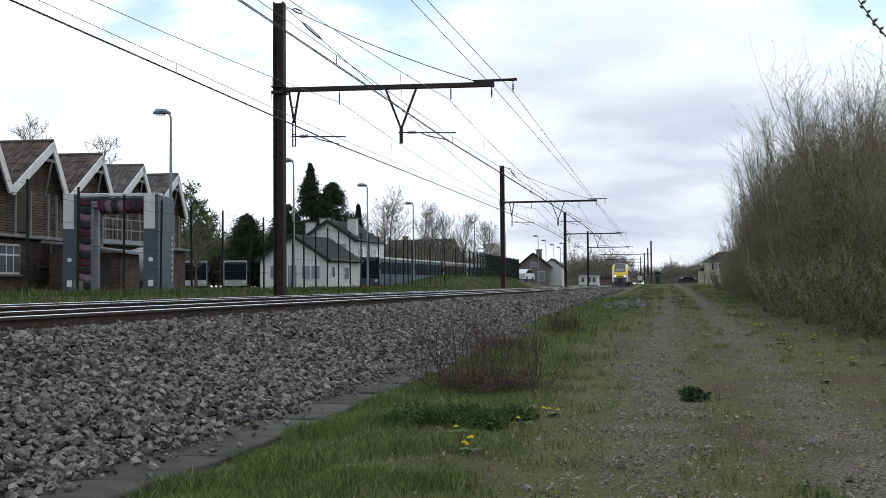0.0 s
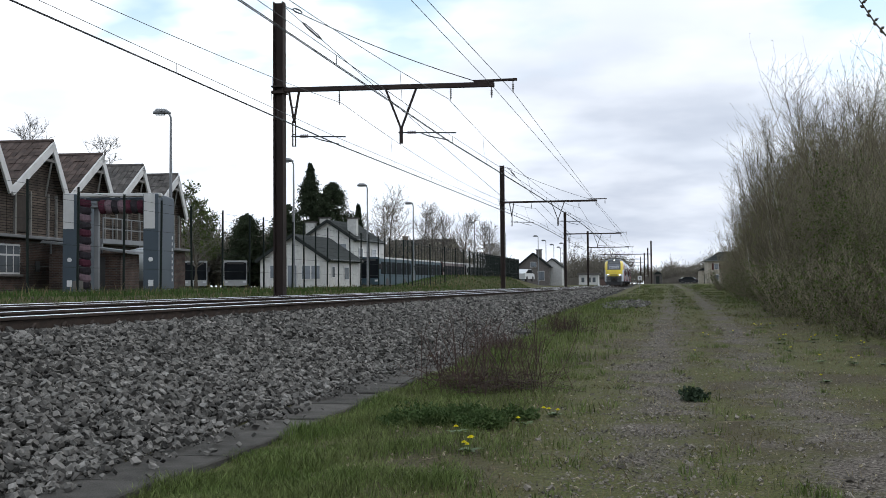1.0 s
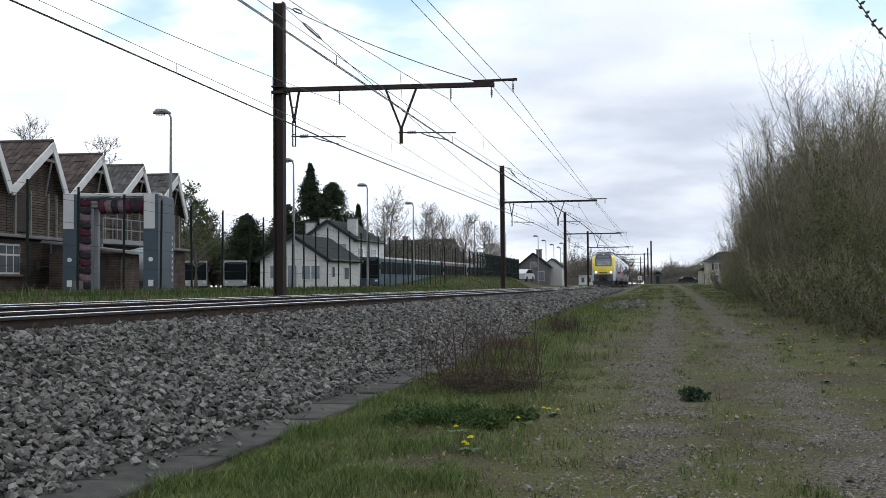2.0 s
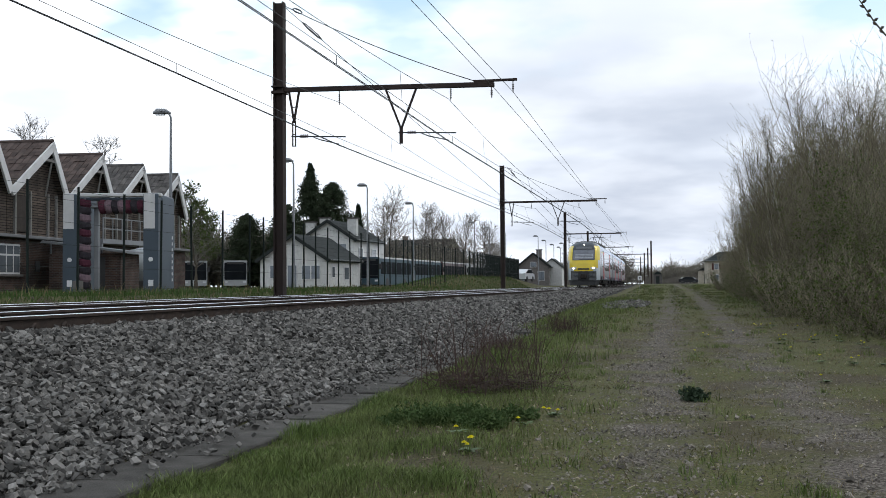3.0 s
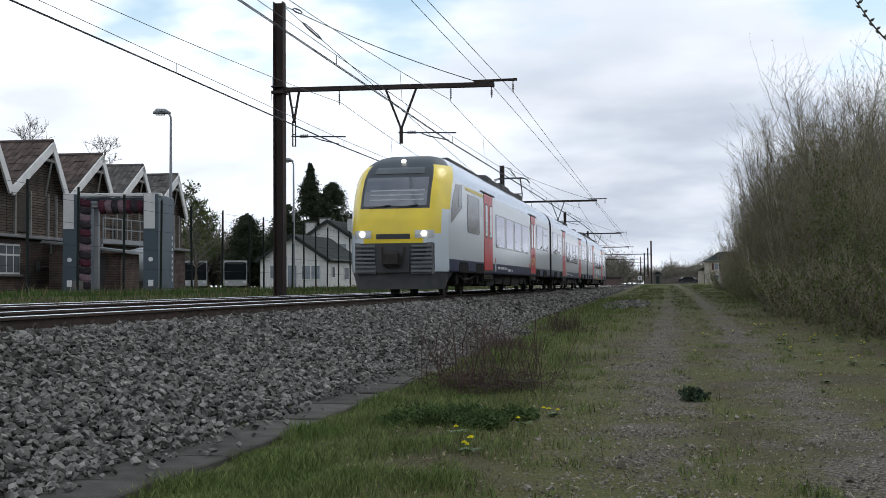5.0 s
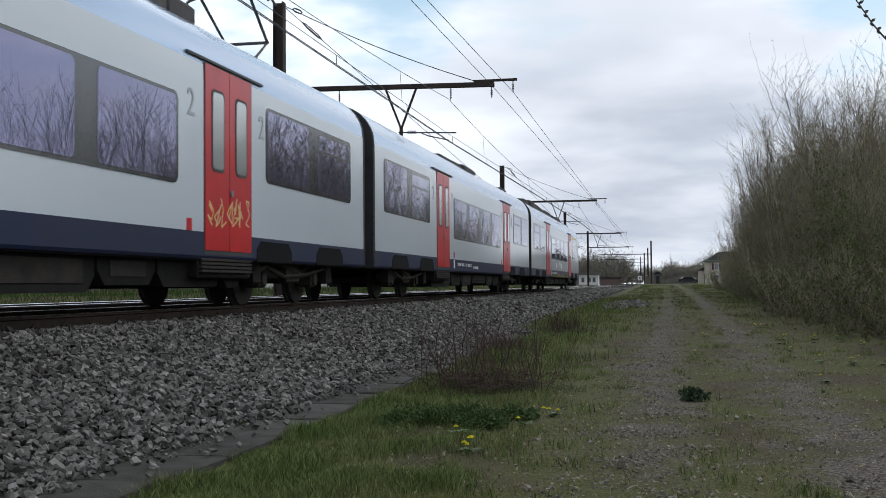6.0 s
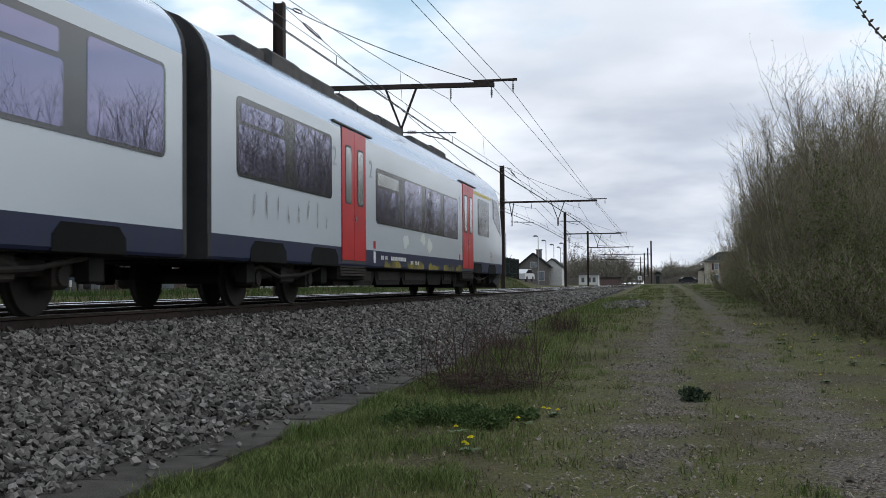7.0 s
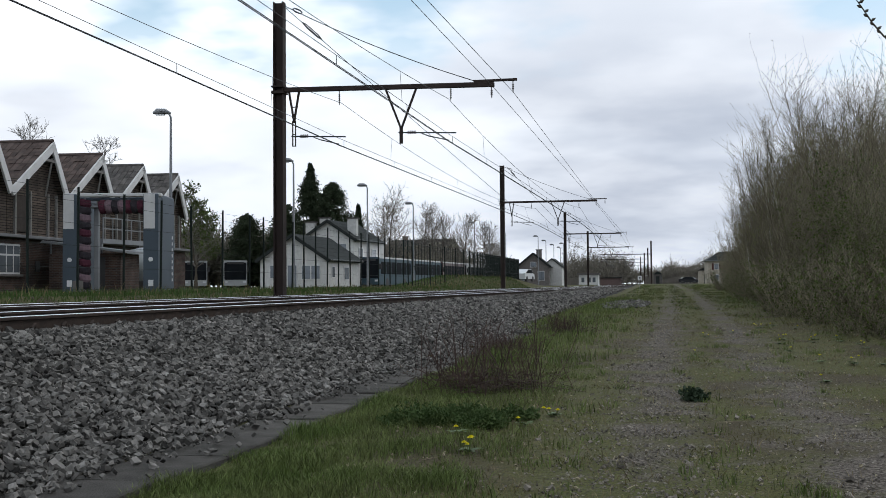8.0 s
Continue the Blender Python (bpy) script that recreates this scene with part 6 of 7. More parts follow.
def build_yard():
    build_workshop()
    build_wash()
    build_fence()
    for x, y in ((-21.7, 44.4), (-22.9, 63.4), (-23.3, 81.0), (-24.3, 100.0), (-24.5, 132.6), (-24.9, 146.0), (-25.2, 162.0), (-21.8, 173.5), (-22.7, 191.5), (-23.5, 211.0), (-23.9, 227.0), (-21.0, 205.0)):
        lamp_post(x, y, 7.85, 12)
    pitched_house("white_cottage", pose(-32.0, 88.5, 0.1, 0, 0, -3), "white painted cottage with a dark slate roof", 6.1, 8.0, 2.55, 4.55, WALL_WHITE, SLATE,
                  openings=((-2.15, -0.95, 0.85, 2.05), (0.75, 2.45, 0.75, 2.0), (-0.55, 0.35, 0.0, 2.05)), side_open=((1.0, 1.7, 0.9, 1.9), (4.0, 5.2, 0.7, 1.9)))
    pitched_house("white_house", pose(-33.0, 101.0, 0.1, 0, 0, -3), "taller white house with dark roof and broad chimneys", 5.3, 8.0, 4.75, 6.5, WALL_WHITE, SLATE,
                  openings=((0.9, 1.9, 3.3, 4.3),), chimneys=((-1.95, 0.5, 6.35), (-0.65, 0.9, 6.75), (2.0, 1.5, 6.7)), side_open=((1.2, 2.4, 2.8, 3.9), (5.0, 6.4, 2.8, 3.9)))
    annex = thing("white_annex", pose(-32.2, 111.0, 0.1), "white two-storey annex with a flat dark roof", "house")
    part("wall", Geo().box(-1.0, 0.95, 0, 4, -0.3, 4.75), WALL_WHITE, annex)
    part("roof", Geo().box(-1.15, 1.1, -0.15, 4.15, 4.75, 5.0), SLATE, annex)
    win = part("window", Geo().box(-0.35, 0.6, -0.06, 0.02, 3.1, 4.3), WHITE_PAINT, annex, "white window frame")
    part("pane", Geo().box(-0.27, 0.52, -0.075, -0.06, 3.18, 4.22), PANE, win)
    white_bus = mat("white_bus_paint", (0.36, 0.37, 0.38), (0.30, 0.31, 0.32), 1, 0.35)
    blue_bus = mat("blue_bus_paint", (0.030, 0.066, 0.090), (0.022, 0.050, 0.070), 1, 0.6)
    dark_bus = mat("dark_red_bus_paint", (0.075, 0.030, 0.030), (0.055, 0.026, 0.026), 1, 0.4)
    for k, (c, word) in enumerate(((blue_bus, "blue-green"), (blue_bus, "blue-green"), (dark_bus, "dark red"), (white_bus, "white"))):
        bus(pose(-29.7 + 0.5 * k, 103.0 + 12.4 * k, 0.1, 0, 0, -2), c, word + " bus parked in a row behind the fence", trim=blue_bus)
    for x, y, r in ((-50.8, 109.8, 25), (-46.6, 110.7, 23), (-48.9, 117.0, 24)):
        bus(pose(x, y, 0.1, 0, 0, r), white_bus, "white and yellow bus parked by the trees", 10.5)
    pitched_house("modern_house", pose(-23.2, 178.0, 0.1, 0, 0, 4), "grey house with a steep dark roof", 5.0, 7.0, 3.3, 5.3, mat("grey_house_wall", (0.16, 0.145, 0.14), (0.12, 0.11, 0.105), 3, 0.85), SLATE,
                  openings=((-1.9, -0.9, 0.8, 2.4), (0.7, 1.8, 0.8, 2.4), (-0.5, 0.5, 3.0, 3.9)), chimneys=((0.8, 3.0, 5.9),))
    wb = thing("white_block", pose(-20.9, 184.0, 0.1), "plain white gabled outbuilding", "building")
    part("wall", Geo().prism([(-1.7, -0.3), (1.7, -0.3), (1.7, 3.1), (0, 4.4), (-1.7, 3.1)], "y", 0, 6), WALL_WHITE, wb)
    part("roof", Geo().prism([(-1.9, 3.0), (0, 4.45), (1.9, 3.0), (1.9, 3.12), (0, 4.6), (-1.9, 3.12)], "y", -0.2, 6.2), SLATE, wb)
    pitched_house("dark_roofed_house", pose(-34.5, 168.0, 0.1, 0, 0, 75), "house behind the fence with a long dark roof", 8.0, 11.0, 3.6, 7.4, mat("brown_brick_house", (0.11, 0.075, 0.06), (0.085, 0.06, 0.05), 5, 0.9), SLATE, chimneys=((1.0, 9.0, 8.0),))
    small_car(pose(-18.3, 131, ground_z(-18.3, 131), 0, 0, 82), mat("white_car_paint", (0.55, 0.56, 0.57), (0.5, 0.51, 0.52), 1, 0.3), "white van parked beside the fence")
    small_car(pose(2.1, 250, 0.272, 0, 0, -8), mat("black_car_paint", (0.012, 0.013, 0.015), (0.02, 0.02, 0.022), 1, 0.25), "black car standing at the path end")
    st = thing("station_shelter", pose(-24.0, 299.0, 0.1), "low white flat-roofed station building", "building")
    part("wall", Geo().box(-2.6, 2.6, 0, 5, -0.3, 2.7), WALL_WHITE, st)
    part("roof", Geo().box(-3.0, 3.0, -0.5, 5.5, 2.7, 3.2), CONCRETE, st)
    for x in (-1.5, 0.2, 1.5):
        part("window", Geo().box(x - 0.4, x + 0.4, -0.03, 0.02, 0.7, 2.0), PANE, st)
    br = thing("brick_row", pose(-21.0, 330.0, 0.1), "low red-brown brick platform buildings", "building")
    part("wall", Geo().box(-2, 4.0, 0, 4, -0.3, 1.9), mat("red_brick_row", (0.13, 0.09, 0.08), (0.10, 0.075, 0.07), 4, 0.9), br)
    part("roof", Geo().box(-2.3, 4.3, -0.3, 4.3, 1.9, 2.15), SLATE, br)
    cream = mat("cream_render", (0.35, 0.32, 0.265), (0.28, 0.255, 0.215), 2, 0.9)
    h = hipped_house("cream_house", pose(9.0, 212.0, 0.28, 0, 0, 4), "cream two-storey house with red shutters and a hipped slate roof", 7.4, 7.0, 4.2, 6.0, cream, SLATE,
                     openings=((-2.6, -1.7, 0.5, 1.7), (-0.6, 0.5, 0.3, 1.8), (-2.6, -1.7, 2.6, 3.7), (-0.5, 0.4, 2.6, 3.7), (1.7, 2.6, 2.6, 3.7)))
    red = mat("red_shutter_paint", (0.085, 0.035, 0.03), (0.065, 0.03, 0.026), 3, 0.8)
    for x in (-2.8, -1.5, -0.7, 0.6, 1.5):
        part("shutter", Geo().box(x - 0.17, x + 0.17, -0.06, -0.01, 2.55, 3.75), red, h, "dull red shutter")
    for x, y, w, hh, skin in ((-5.6, 300, 2.2, 2.5, CONCRETE), (5.4, 230, 3.0, 2.6, cream)):
        wb = thing("far_outbuilding", pose(x, y, 0.3), "small pale outbuilding with a dark door by the crossing", "building", "outbuildings by the crossing")
        part("wall", Geo().box(-w / 2, w / 2, 0, 4, -0.4, hh), skin, wb)
        part("door", Geo().box(-0.45, 0.45, -0.04, 0.02, 0.0, 2.0), SLATE, wb, "dark door")
        part("roof", Geo().prism([(-w / 2 - 0.2, hh), (w / 2 + 0.2, hh), (0, hh + 0.9)], "y", -0.2, 4.2), SLATE, wb)
    small_car(pose(1.6, 275, 0.272, 0, 0, 70), mat("white_car_paint", (0.55, 0.56, 0.57), (0.5, 0.51, 0.52), 1, 0.3), "white car standing behind the black one")
    sg = thing("line_sign", pose(-3.35, 97.0, ground_z(-3.35, 97)), "small white square sign on a thin post", "sign")
    part("post", Geo().tube([(0, 0, -0.2), (0, 0, 1.15)], 0.03, 6), GALV, sg)
    part("plate", Geo().box(-0.17, 0.17, -0.03, -0.01, 0.85, 1.19), WHITE_SIGN, sg)
    part("symbol", Geo().box(-0.06, 0.06, -0.035, -0.03, 0.95, 1.08), RUBBER, sg)
    cv = thing("platform_edge", pose(-5.5, 270, 0), "low grey platform edge beyond the crossing", "platform", kind="structure")
    part("slab", Geo().box(-5.8, -2.8, 0, 90, -0.5, 0.30), CONCRETE, cv)


def build_trees():
    conifer(-39.6, 115, 13.5, 4.9, 1, "tall pointed dark spruce behind the house")
    conifer(-36.8, 114, 11.2, 2.7, 2, "round-topped dark evergreen behind the house", True)
    conifer(-36.2, 122, 9.3, 1.6, 3, "small pointed dark spruce beside the house")
    conifer(-40.5, 110, 8.6, 2.4, 4, "broad dark evergreen behind the house", True)
    for k, (x, y, h, wd) in enumerate(((-38.7, 145, 13.4, 0.62), (-35.0, 150, 12.2, 0.55), (-32.8, 165, 11.8, 0.65), (-36.5, 160, 11.5, 0.6), (-30.5, 172, 10.8, 0.6), (-48.5, 76, 14.2, 0.42), (-49.1, 84, 14.0, 0.42),
                                      (-33.5, 205, 8.5, 0.6), (-41.0, 138, 10.0, 0.6), (-37.2, 139, 11.0, 0.7), (-33.8, 157, 11.0, 0.7), (-31.6, 185, 9.0, 0.7))):
        bare_tree("bare_tree", "bare grey-brown deciduous tree with fine twigs", x, y, h, 20 + k, width=wd, group="bare trees beyond the yard")
    for k, (x, y, h) in enumerate(((-47.0, 102, 10.9), (-48.6, 105, 9.6), (-53.0, 118, 9.0), (-44.5, 122, 8.2), (-40.0, 126, 7.5))):
        bare_tree("budding_tree", "deciduous tree in first pale green leaf", x, y, h, 50 + k, leaf=LEAF, amount=0.7, size=0.22, group="budding trees beyond the yard")
    for k, (x, y, h) in enumerate(((-47.5, 116, 8.2), (-43.5, 118, 7.6), (-51.0, 124, 7.4))):
        conifer(x, y, h, 2.5, 60 + k, "dark shaggy evergreen behind the buses", True)
    # far woods
    for nm, x0, x1, y0, y1, h, n, seed in (("far_woods", -62, -31, 140, 200, 7.2, 54, 3), ("far_woods", -36, -19, 330, 420, 11.5, 60, 4), ("far_woods", -16, -9, 480, 600, 9.0, 12, 14), ("far_woods", -60, 34, 430, 520, 9.0, 120, 15), ("far_woods", -4, 16, 320, 370, 8.0, 32, 5), ("far_woods", 7, 18, 225, 285, 9.0, 22, 6),
                                           ("far_woods", -90, -44, 124, 160, 9.0, 110, 7), ("far_woods", -72, -44, 119, 125, 7.4, 80, 8)):
        rng = random.Random(seed)
        st = Sticks()
        for _ in range(n):
            x, y = rng.uniform(x0, x1), rng.uniform(y0, y1)
            hh = h * rng.uniform(0.6, 1.05)
            st.stick((x, y, -0.3), (x, y, hh * 0.5), 0.16, 0.1)
            for _ in range(22):
                side = Vector((rng.gauss(0, 1), rng.gauss(0, 1), rng.uniform(0.2, 1.2))).normalized()
                grow(st, rng, (x, y, hh * rng.uniform(0.03, 0.62)), side, hh * rng.uniform(0.25, 0.45), 0.07, 1, 0.6, 0.1, 3, 3, 0.5, 0.7, 0.6, 0.03)
        w = solid(nm, st.geo(), FAR_TWIG, "distant bare brown woods", "woods", kind="stuff")
        # dull olive, paled in the colour itself for distance haze
        part("leaf_haze", st.leaves(0.34, rng), mat("haze_lightened_olive_leaves", (0.185, 0.172, 0.130), (0.130, 0.122, 0.094), 0.5, 0.9, island=0.3), w, kind="stuff")


def build_far_hedges():
    for k, (x0, x1, y0, n, top) in enumerate(((-9.5, 20, 316, 2600, 2.4), (-44, -25, 322, 1800, 2.6))):
        rng = random.Random(300 + k)
        st = Sticks()
        for _ in range(n):
            x, y = rng.uniform(x0, x1), y0 + rng.uniform(0, 8)
            h = top * (0.55 + 0.5 * noise.noise((x * 0.35, y * 0.2, k)) + rng.uniform(-0.15, 0.25))
            z = ground_z(x, y) - 0.1
            st.stick((x, y, z), (x + rng.gauss(0, 0.25), y + rng.gauss(0, 0.25), z + max(0.5, h)), 0.06, 0.03)
        solid("far_hedge", st.geo(), FAR_TWIG, "low bare hedge beyond the crossing", "hedge", kind="stuff")


# ---- the near ground ----
def blades(spots, height, width, seed, lean=0.5):
    """Grass blades at n x 2 spots."""
    r = np.random.RandomState(seed)
    n = len(spots)
    z = np.array([ground_z(x, y) for x, y in spots])
    p = np.column_stack([spots, z - 0.01])
    lush = np.array([0.75 + 0.85 * noise.noise((x * 2.2, y * 1.5, 21)) for x, y in spots])
    h = height * r.uniform(0.45, 1.25, n) * np.clip(lush, 0.25, 1.5)
    a = r.uniform(0, 6.283, n)
    l = h * lean * r.uniform(0.1, 1.2, n)
    tip = p + np.column_stack([np.cos(a) * l, np.sin(a) * l, h])
    mid = p + np.column_stack([np.cos(a) * l * 0.3, np.sin(a) * l * 0.3, h * 0.58])
    b = r.uniform(0, 6.283, n)
    s = np.column_stack([np.cos(b), np.sin(b), np.zeros(n)]) * (width * r.uniform(0.6, 1.3, n))[:, None]
    v = np.stack([p - s, p + s, mid + s * 0.7, mid - s * 0.7, tip], axis=1)
    g = Geo()
    g.v = v.reshape(-1, 3).tolist()
    base = np.arange(n)[:, None] * 5
    g.f = (base + np.array([[0, 1, 2, 3]])).tolist() + (base + np.array([[3, 2, 4]])).tolist()
    return g


FRESH = mat("fresh_grass", (0.080, 0.116, 0.032), (0.128, 0.148, 0.058), 1.5, 0.8, island=0.55)
DULL = mat("dull_mossy_grass", (0.078, 0.086, 0.024), (0.100, 0.092, 0.034), 1.2, 0.8, island=0.4)
VERGE = mat("dark_verge_grass", (0.042, 0.076, 0.020), (0.060, 0.092, 0.028), 1.5, 0.85, island=0.3)
STRAW = mat("dry_straw_grass", (0.19, 0.155, 0.085), (0.13, 0.105, 0.06), 2, 0.85, island=0.4)


def build_grass():
    r = np.random.RandomState(11)
    def strip(n, y0, y1, x0, x1, keep=lambda x, y: True, clump=0.0):
        y = y0 + (y1 - y0) * r.uniform(0, 1, n) ** 1.7
        x = r.uniform(x0, x1, n)
        if clump:
            c = r.randint(0, max(1, n // 40), n)
            cx = r.uniform(x0, x1, n // 40 + 1); cy = y0 + (y1 - y0) * r.uniform(0, 1, n // 40 + 1) ** 1.7
            x, y = cx[c] + r.normal(0, clump, n), cy[c] + r.normal(0, clump * 1.6, n)
        pts = [(a + bend(b), b) for a, b in zip(x, y) if keep(a, b)]
        return np.array(pts)
    field = lambda x, y, s, o: noise.noise((x * s, y * s, o))
    edge = lambda x, y: x > -3.02 + 0.10 * noise.noise((y * 1.3, 0, 2)) 
    lush = strip(95000, 4.5, 15, -3.1, -1.0, lambda x, y: edge(x, y) and r.random_sample() < (-1.0 - x) / 1.3 + 0.7 * field(x, y, 1.3, 1))
    solid("tall_grass", blades(lush, 0.095, 0.0030, 1, 0.8), FRESH, "lush fresh green grass beside the concrete lids", "grass", kind="stuff")
    lush2 = strip(30000, 15, 60, -3.6, -1.0, lambda x, y: (edge(x, y) or (y > 24 and x > -3.62)) and r.random_sample() < (-1.2 - x) / 1.6 + 0.8 * field(x, y, 0.7, 3))
    solid("tall_grass", blades(lush2, 0.17, 0.006, 2), FRESH, "fresh green grass along the ballast foot", "grass", kind="stuff")
    rut = lambda x, y: min(abs(x + 0.33), abs(x - 1.12)) > 0.25 + 0.18 * noise.noise((x * 2, y * 0.8, 5))
    turf = strip(60000, 4.5, 30, -2.2, 4.6, lambda x, y: (rut(x, y) or r.random_sample() < 0.10) and field(x, y, 1.1, 7) > -0.25 and r.random_sample() > step(24, 32, y))
    solid("short_turf", blades(turf, 0.028, 0.0036, 3, 1.3), DULL, "short mossy turf on the path", "grass", kind="stuff")
    turf2 = strip(30000, 22, 110, -2.4, 4.4, lambda x, y: rut(x, y) and r.random_sample() < step(22, 34, y) and field(x, y, 0.8, 7) > -0.25)
    solid("short_turf", blades(turf2, 0.055, 0.008, 4, 0.9), DULL, "short mossy turf farther along the path", "grass", kind="stuff")
    tuft = strip(9000, 5, 26, -2.6, 4.4, lambda x, y: rut(x, y), 0.06)
    solid("grass_tufts", blades(tuft, 0.11, 0.004, 5, 0.7), FRESH, "scattered green grass tufts", "grass", kind="stuff")
    straw = strip(12000, 4.5, 34, -3.0, 4.6, lambda x, y: field(x, y, 0.7, 9) > -0.1)
    solid("dry_grass", blades(straw, 0.10, 0.0024, 6, 1.6), STRAW, "thin dry straw-coloured stalks", "grass", kind="stuff")
    n = 60000
    yy = 24 + 120 * r.uniform(0, 1, n) ** 1.6
    xx = r.uniform(-3.2, 5.2, n)
    lane = lambda x, y: max(step(0.75, 0.15, abs(x - 1.12 + 0.5 * field(x, y, 0.25, 6))), 0.6 * step(0.55, 0.1, abs(x + 0.33 + 0.5 * field(x, y, 0.25, 8))))
    far = np.array([(a + bend(b), b) for a, b in zip(xx, yy)
                    if r.random_sample() < step(24, 60, b) * (0.55 + 1.1 * field(a, b * 0.5, 0.5, 4)) * (1 - lane(a, b))])
    solid("path_grass", blades(far[::3], 0.09, 0.016, 9, 0.8), VERGE, "green grass on the far stretch of the path", "grass", kind="stuff")
    solid("path_grass", blades(far[1::3], 0.10, 0.016, 10, 0.8), FRESH, "fresh grass on the far stretch of the path", "grass", kind="stuff")
    solid("path_grass", blades(far[2::3], 0.08, 0.014, 12, 0.9), DULL, "mossy grass on the far stretch of the path", "grass", kind="stuff")
    # far side of the line
    n = 60000
    y = 14 + 106 * r.uniform(0, 1, n)
    x = np.where(y > 58, r.uniform(-6.6, -13.5, n), r.uniform(-6.6, -10.8, n))
    pts = np.array([(bend(b) - D + a, b) for a, b in zip(x, y)])
    solid("verge_grass", blades(pts, 0.20, 0.010, 7, 0.7), VERGE, "green grass verge below the yard fence", "grass", kind="stuff")
    pts = np.array([(bend(b) - D + a, b) for a, b in zip(r.uniform(-7.2, -10.6, 2500), 14 + 106 * r.uniform(0, 1, 2500))])
    solid("verge_grass", blades(pts, 0.35, 0.012, 8, 0.7), STRAW, "dry stalks in the verge below the fence", "grass", kind="stuff")


def broad_leaf(g, base, a, length, width, rise, curl=0.5):
    """A leaf as a folded, bent blade of five cross-sections."""
    ca, sa = math.cos(a), math.sin(a)
    vs = []
    for k in range(6):
        t = k / 5
        w = width * math.sin(math.pi * (0.12 + 0.86 * t)) ** 0.8
        o = length * t
        z = rise * t - curl * rise * t * t * 1.1
        for s, lift in ((-1, 0.25), (0, 0), (1, 0.25)):
            vs.append((base[0] + ca * o - sa * s * w, base[1] + sa * o + ca * s * w, base[2] + z + lift * w))
    fs = []
    for k in range(5):
        for j in range(2):
            fs.append((3 * k + j, 3 * k + j + 1, 3 * k + 4 + j, 3 * k + 3 + j))
    g.add(vs, fs)


def rosette(name, x, y, r, n, height, material, label, seed, group=""):
    rng = random.Random(seed)
    th = thing(name, pose(x, y, ground_z(x, y) + 0.004, 0, 0, rng.uniform(0, 360)), label, "plant", group)
    for k in range(n):
        g = Geo()
        ln = r * rng.uniform(0.55, 1.05)
        broad_leaf(g, (0, 0, 0.005), 6.283 * k / n + rng.uniform(-0.4, 0.4), ln, ln * rng.uniform(0.17, 0.26), height * rng.uniform(0.4, 1.2))
        part("leaf", g, material, th)
    return th


def leafy_clump(name, x, y, radius, height, count, size, material, label, seed, group=""):
    """A low plant of many small leaves on short stalks."""
    rng = random.Random(seed)
    st = Sticks()
    for _ in range(count):
        a, q = rng.uniform(0, 6.283), radius * math.sqrt(rng.random())
        h = height * rng.uniform(0.25, 1.0) * (1 - 0.5 * q / radius)
        tip = Vector((math.cos(a) * q, math.sin(a) * q, h))
        st.stick((tip.x * 0.5, tip.y * 0.5, 0), tip, 0.003, 0.002)
        for k in range(5):
            st.leaf.append(tuple(Vector((tip.x * 0.6, tip.y * 0.6, h * 0.3)).lerp(tip, k / 4)))
    th = thing(name, pose(x, y, ground_z(x, y)), label, "plant", group)
    part("stalk_mass", st.geo(), material, th, kind="stuff")
    part("foliage", st.leaves(size, rng), material, th, kind="stuff")
    return th


def dandelion(x, y, seed, blooms):
    rng = random.Random(seed)
    th = rosette("dandelion", x, y, 0.12, 8, 0.05, mat("dandelion_leaf", (0.045, 0.080, 0.018), (0.06, 0.09, 0.022), 6, 0.6), "yellow dandelion with open blooms in the grass", seed, "dandelions on the path")
    yel = mat("dandelion_yellow", (0.74, 0.68, 0.03), (0.66, 0.56, 0.02), 20, 0.7)
    for k in range(blooms):
        bx, by, h = rng.uniform(-0.09, 0.09), rng.uniform(-0.06, 0.06), rng.uniform(0.05, 0.11)
        part("stem", Geo().tube([(bx * 0.4, by * 0.4, 0), (bx, by, h)], 0.003, 5), FRESH, th)
        g = Geo()
        for ring, (rr, up) in enumerate(((0.024, 0.004), (0.017, 0.011), (0.009, 0.015))):
            for j in range(12):
                a = 6.283 * j / 12 + ring * 0.26
                ca, sa = math.cos(a), math.sin(a)
                w = 0.005
                g.add([(bx, by, h), (bx + ca * rr * 0.7 - sa * w, by + sa * rr * 0.7 + ca * w, h + up), (bx + ca * rr, by + sa * rr, h + up), (bx + ca * rr * 0.7 + sa * w, by + sa * rr * 0.7 - ca * w, h + up)], [(0, 1, 2, 3)])
        part("bloom", g, yel, th, "yellow ray bloom")


def bramble(x, y, size, height, seed, label):
    rng = random.Random(seed)
    st = Sticks()
    for _ in range(70):
        bx, by = rng.gauss(0, size * 0.28), rng.gauss(0, size * 0.22)
        d = Vector((rng.gauss(0, 0.35), rng.gauss(0, 0.35), 1))
        grow(st, rng, (bx, by, -0.02), d, height * rng.uniform(0.5, 1.2), 0.0058, 1, 0.05, 0.03, 4, 1, 0.5, 0.5, 0.6)
    for _ in range(220):
        bx, by = rng.gauss(0, size * 0.3), rng.gauss(0, size * 0.22)
        d = Vector((rng.gauss(0, 1), rng.gauss(0, 1), rng.uniform(-0.1, 0.5)))
        grow(st, rng, (bx, by, rng.uniform(0.0, 0.25) * height), d, size * rng.uniform(0.15, 0.35), 0.0035, 1, 0.12, -0.04, 3, 1, 0.6, 0.5, 0.6)
    th = thing("bramble_bush", pose(x, y, ground_z(x, y)), label, "bush", "bramble bushes")
    part("tangle", st.geo(), RED_STEM, th)
    part("foliage", st.leaves(0.03, rng), mat("dull_bramble_leaf", (0.06, 0.055, 0.025), (0.09, 0.05, 0.035), 4, 0.8, island=0.3), th, kind="stuff")


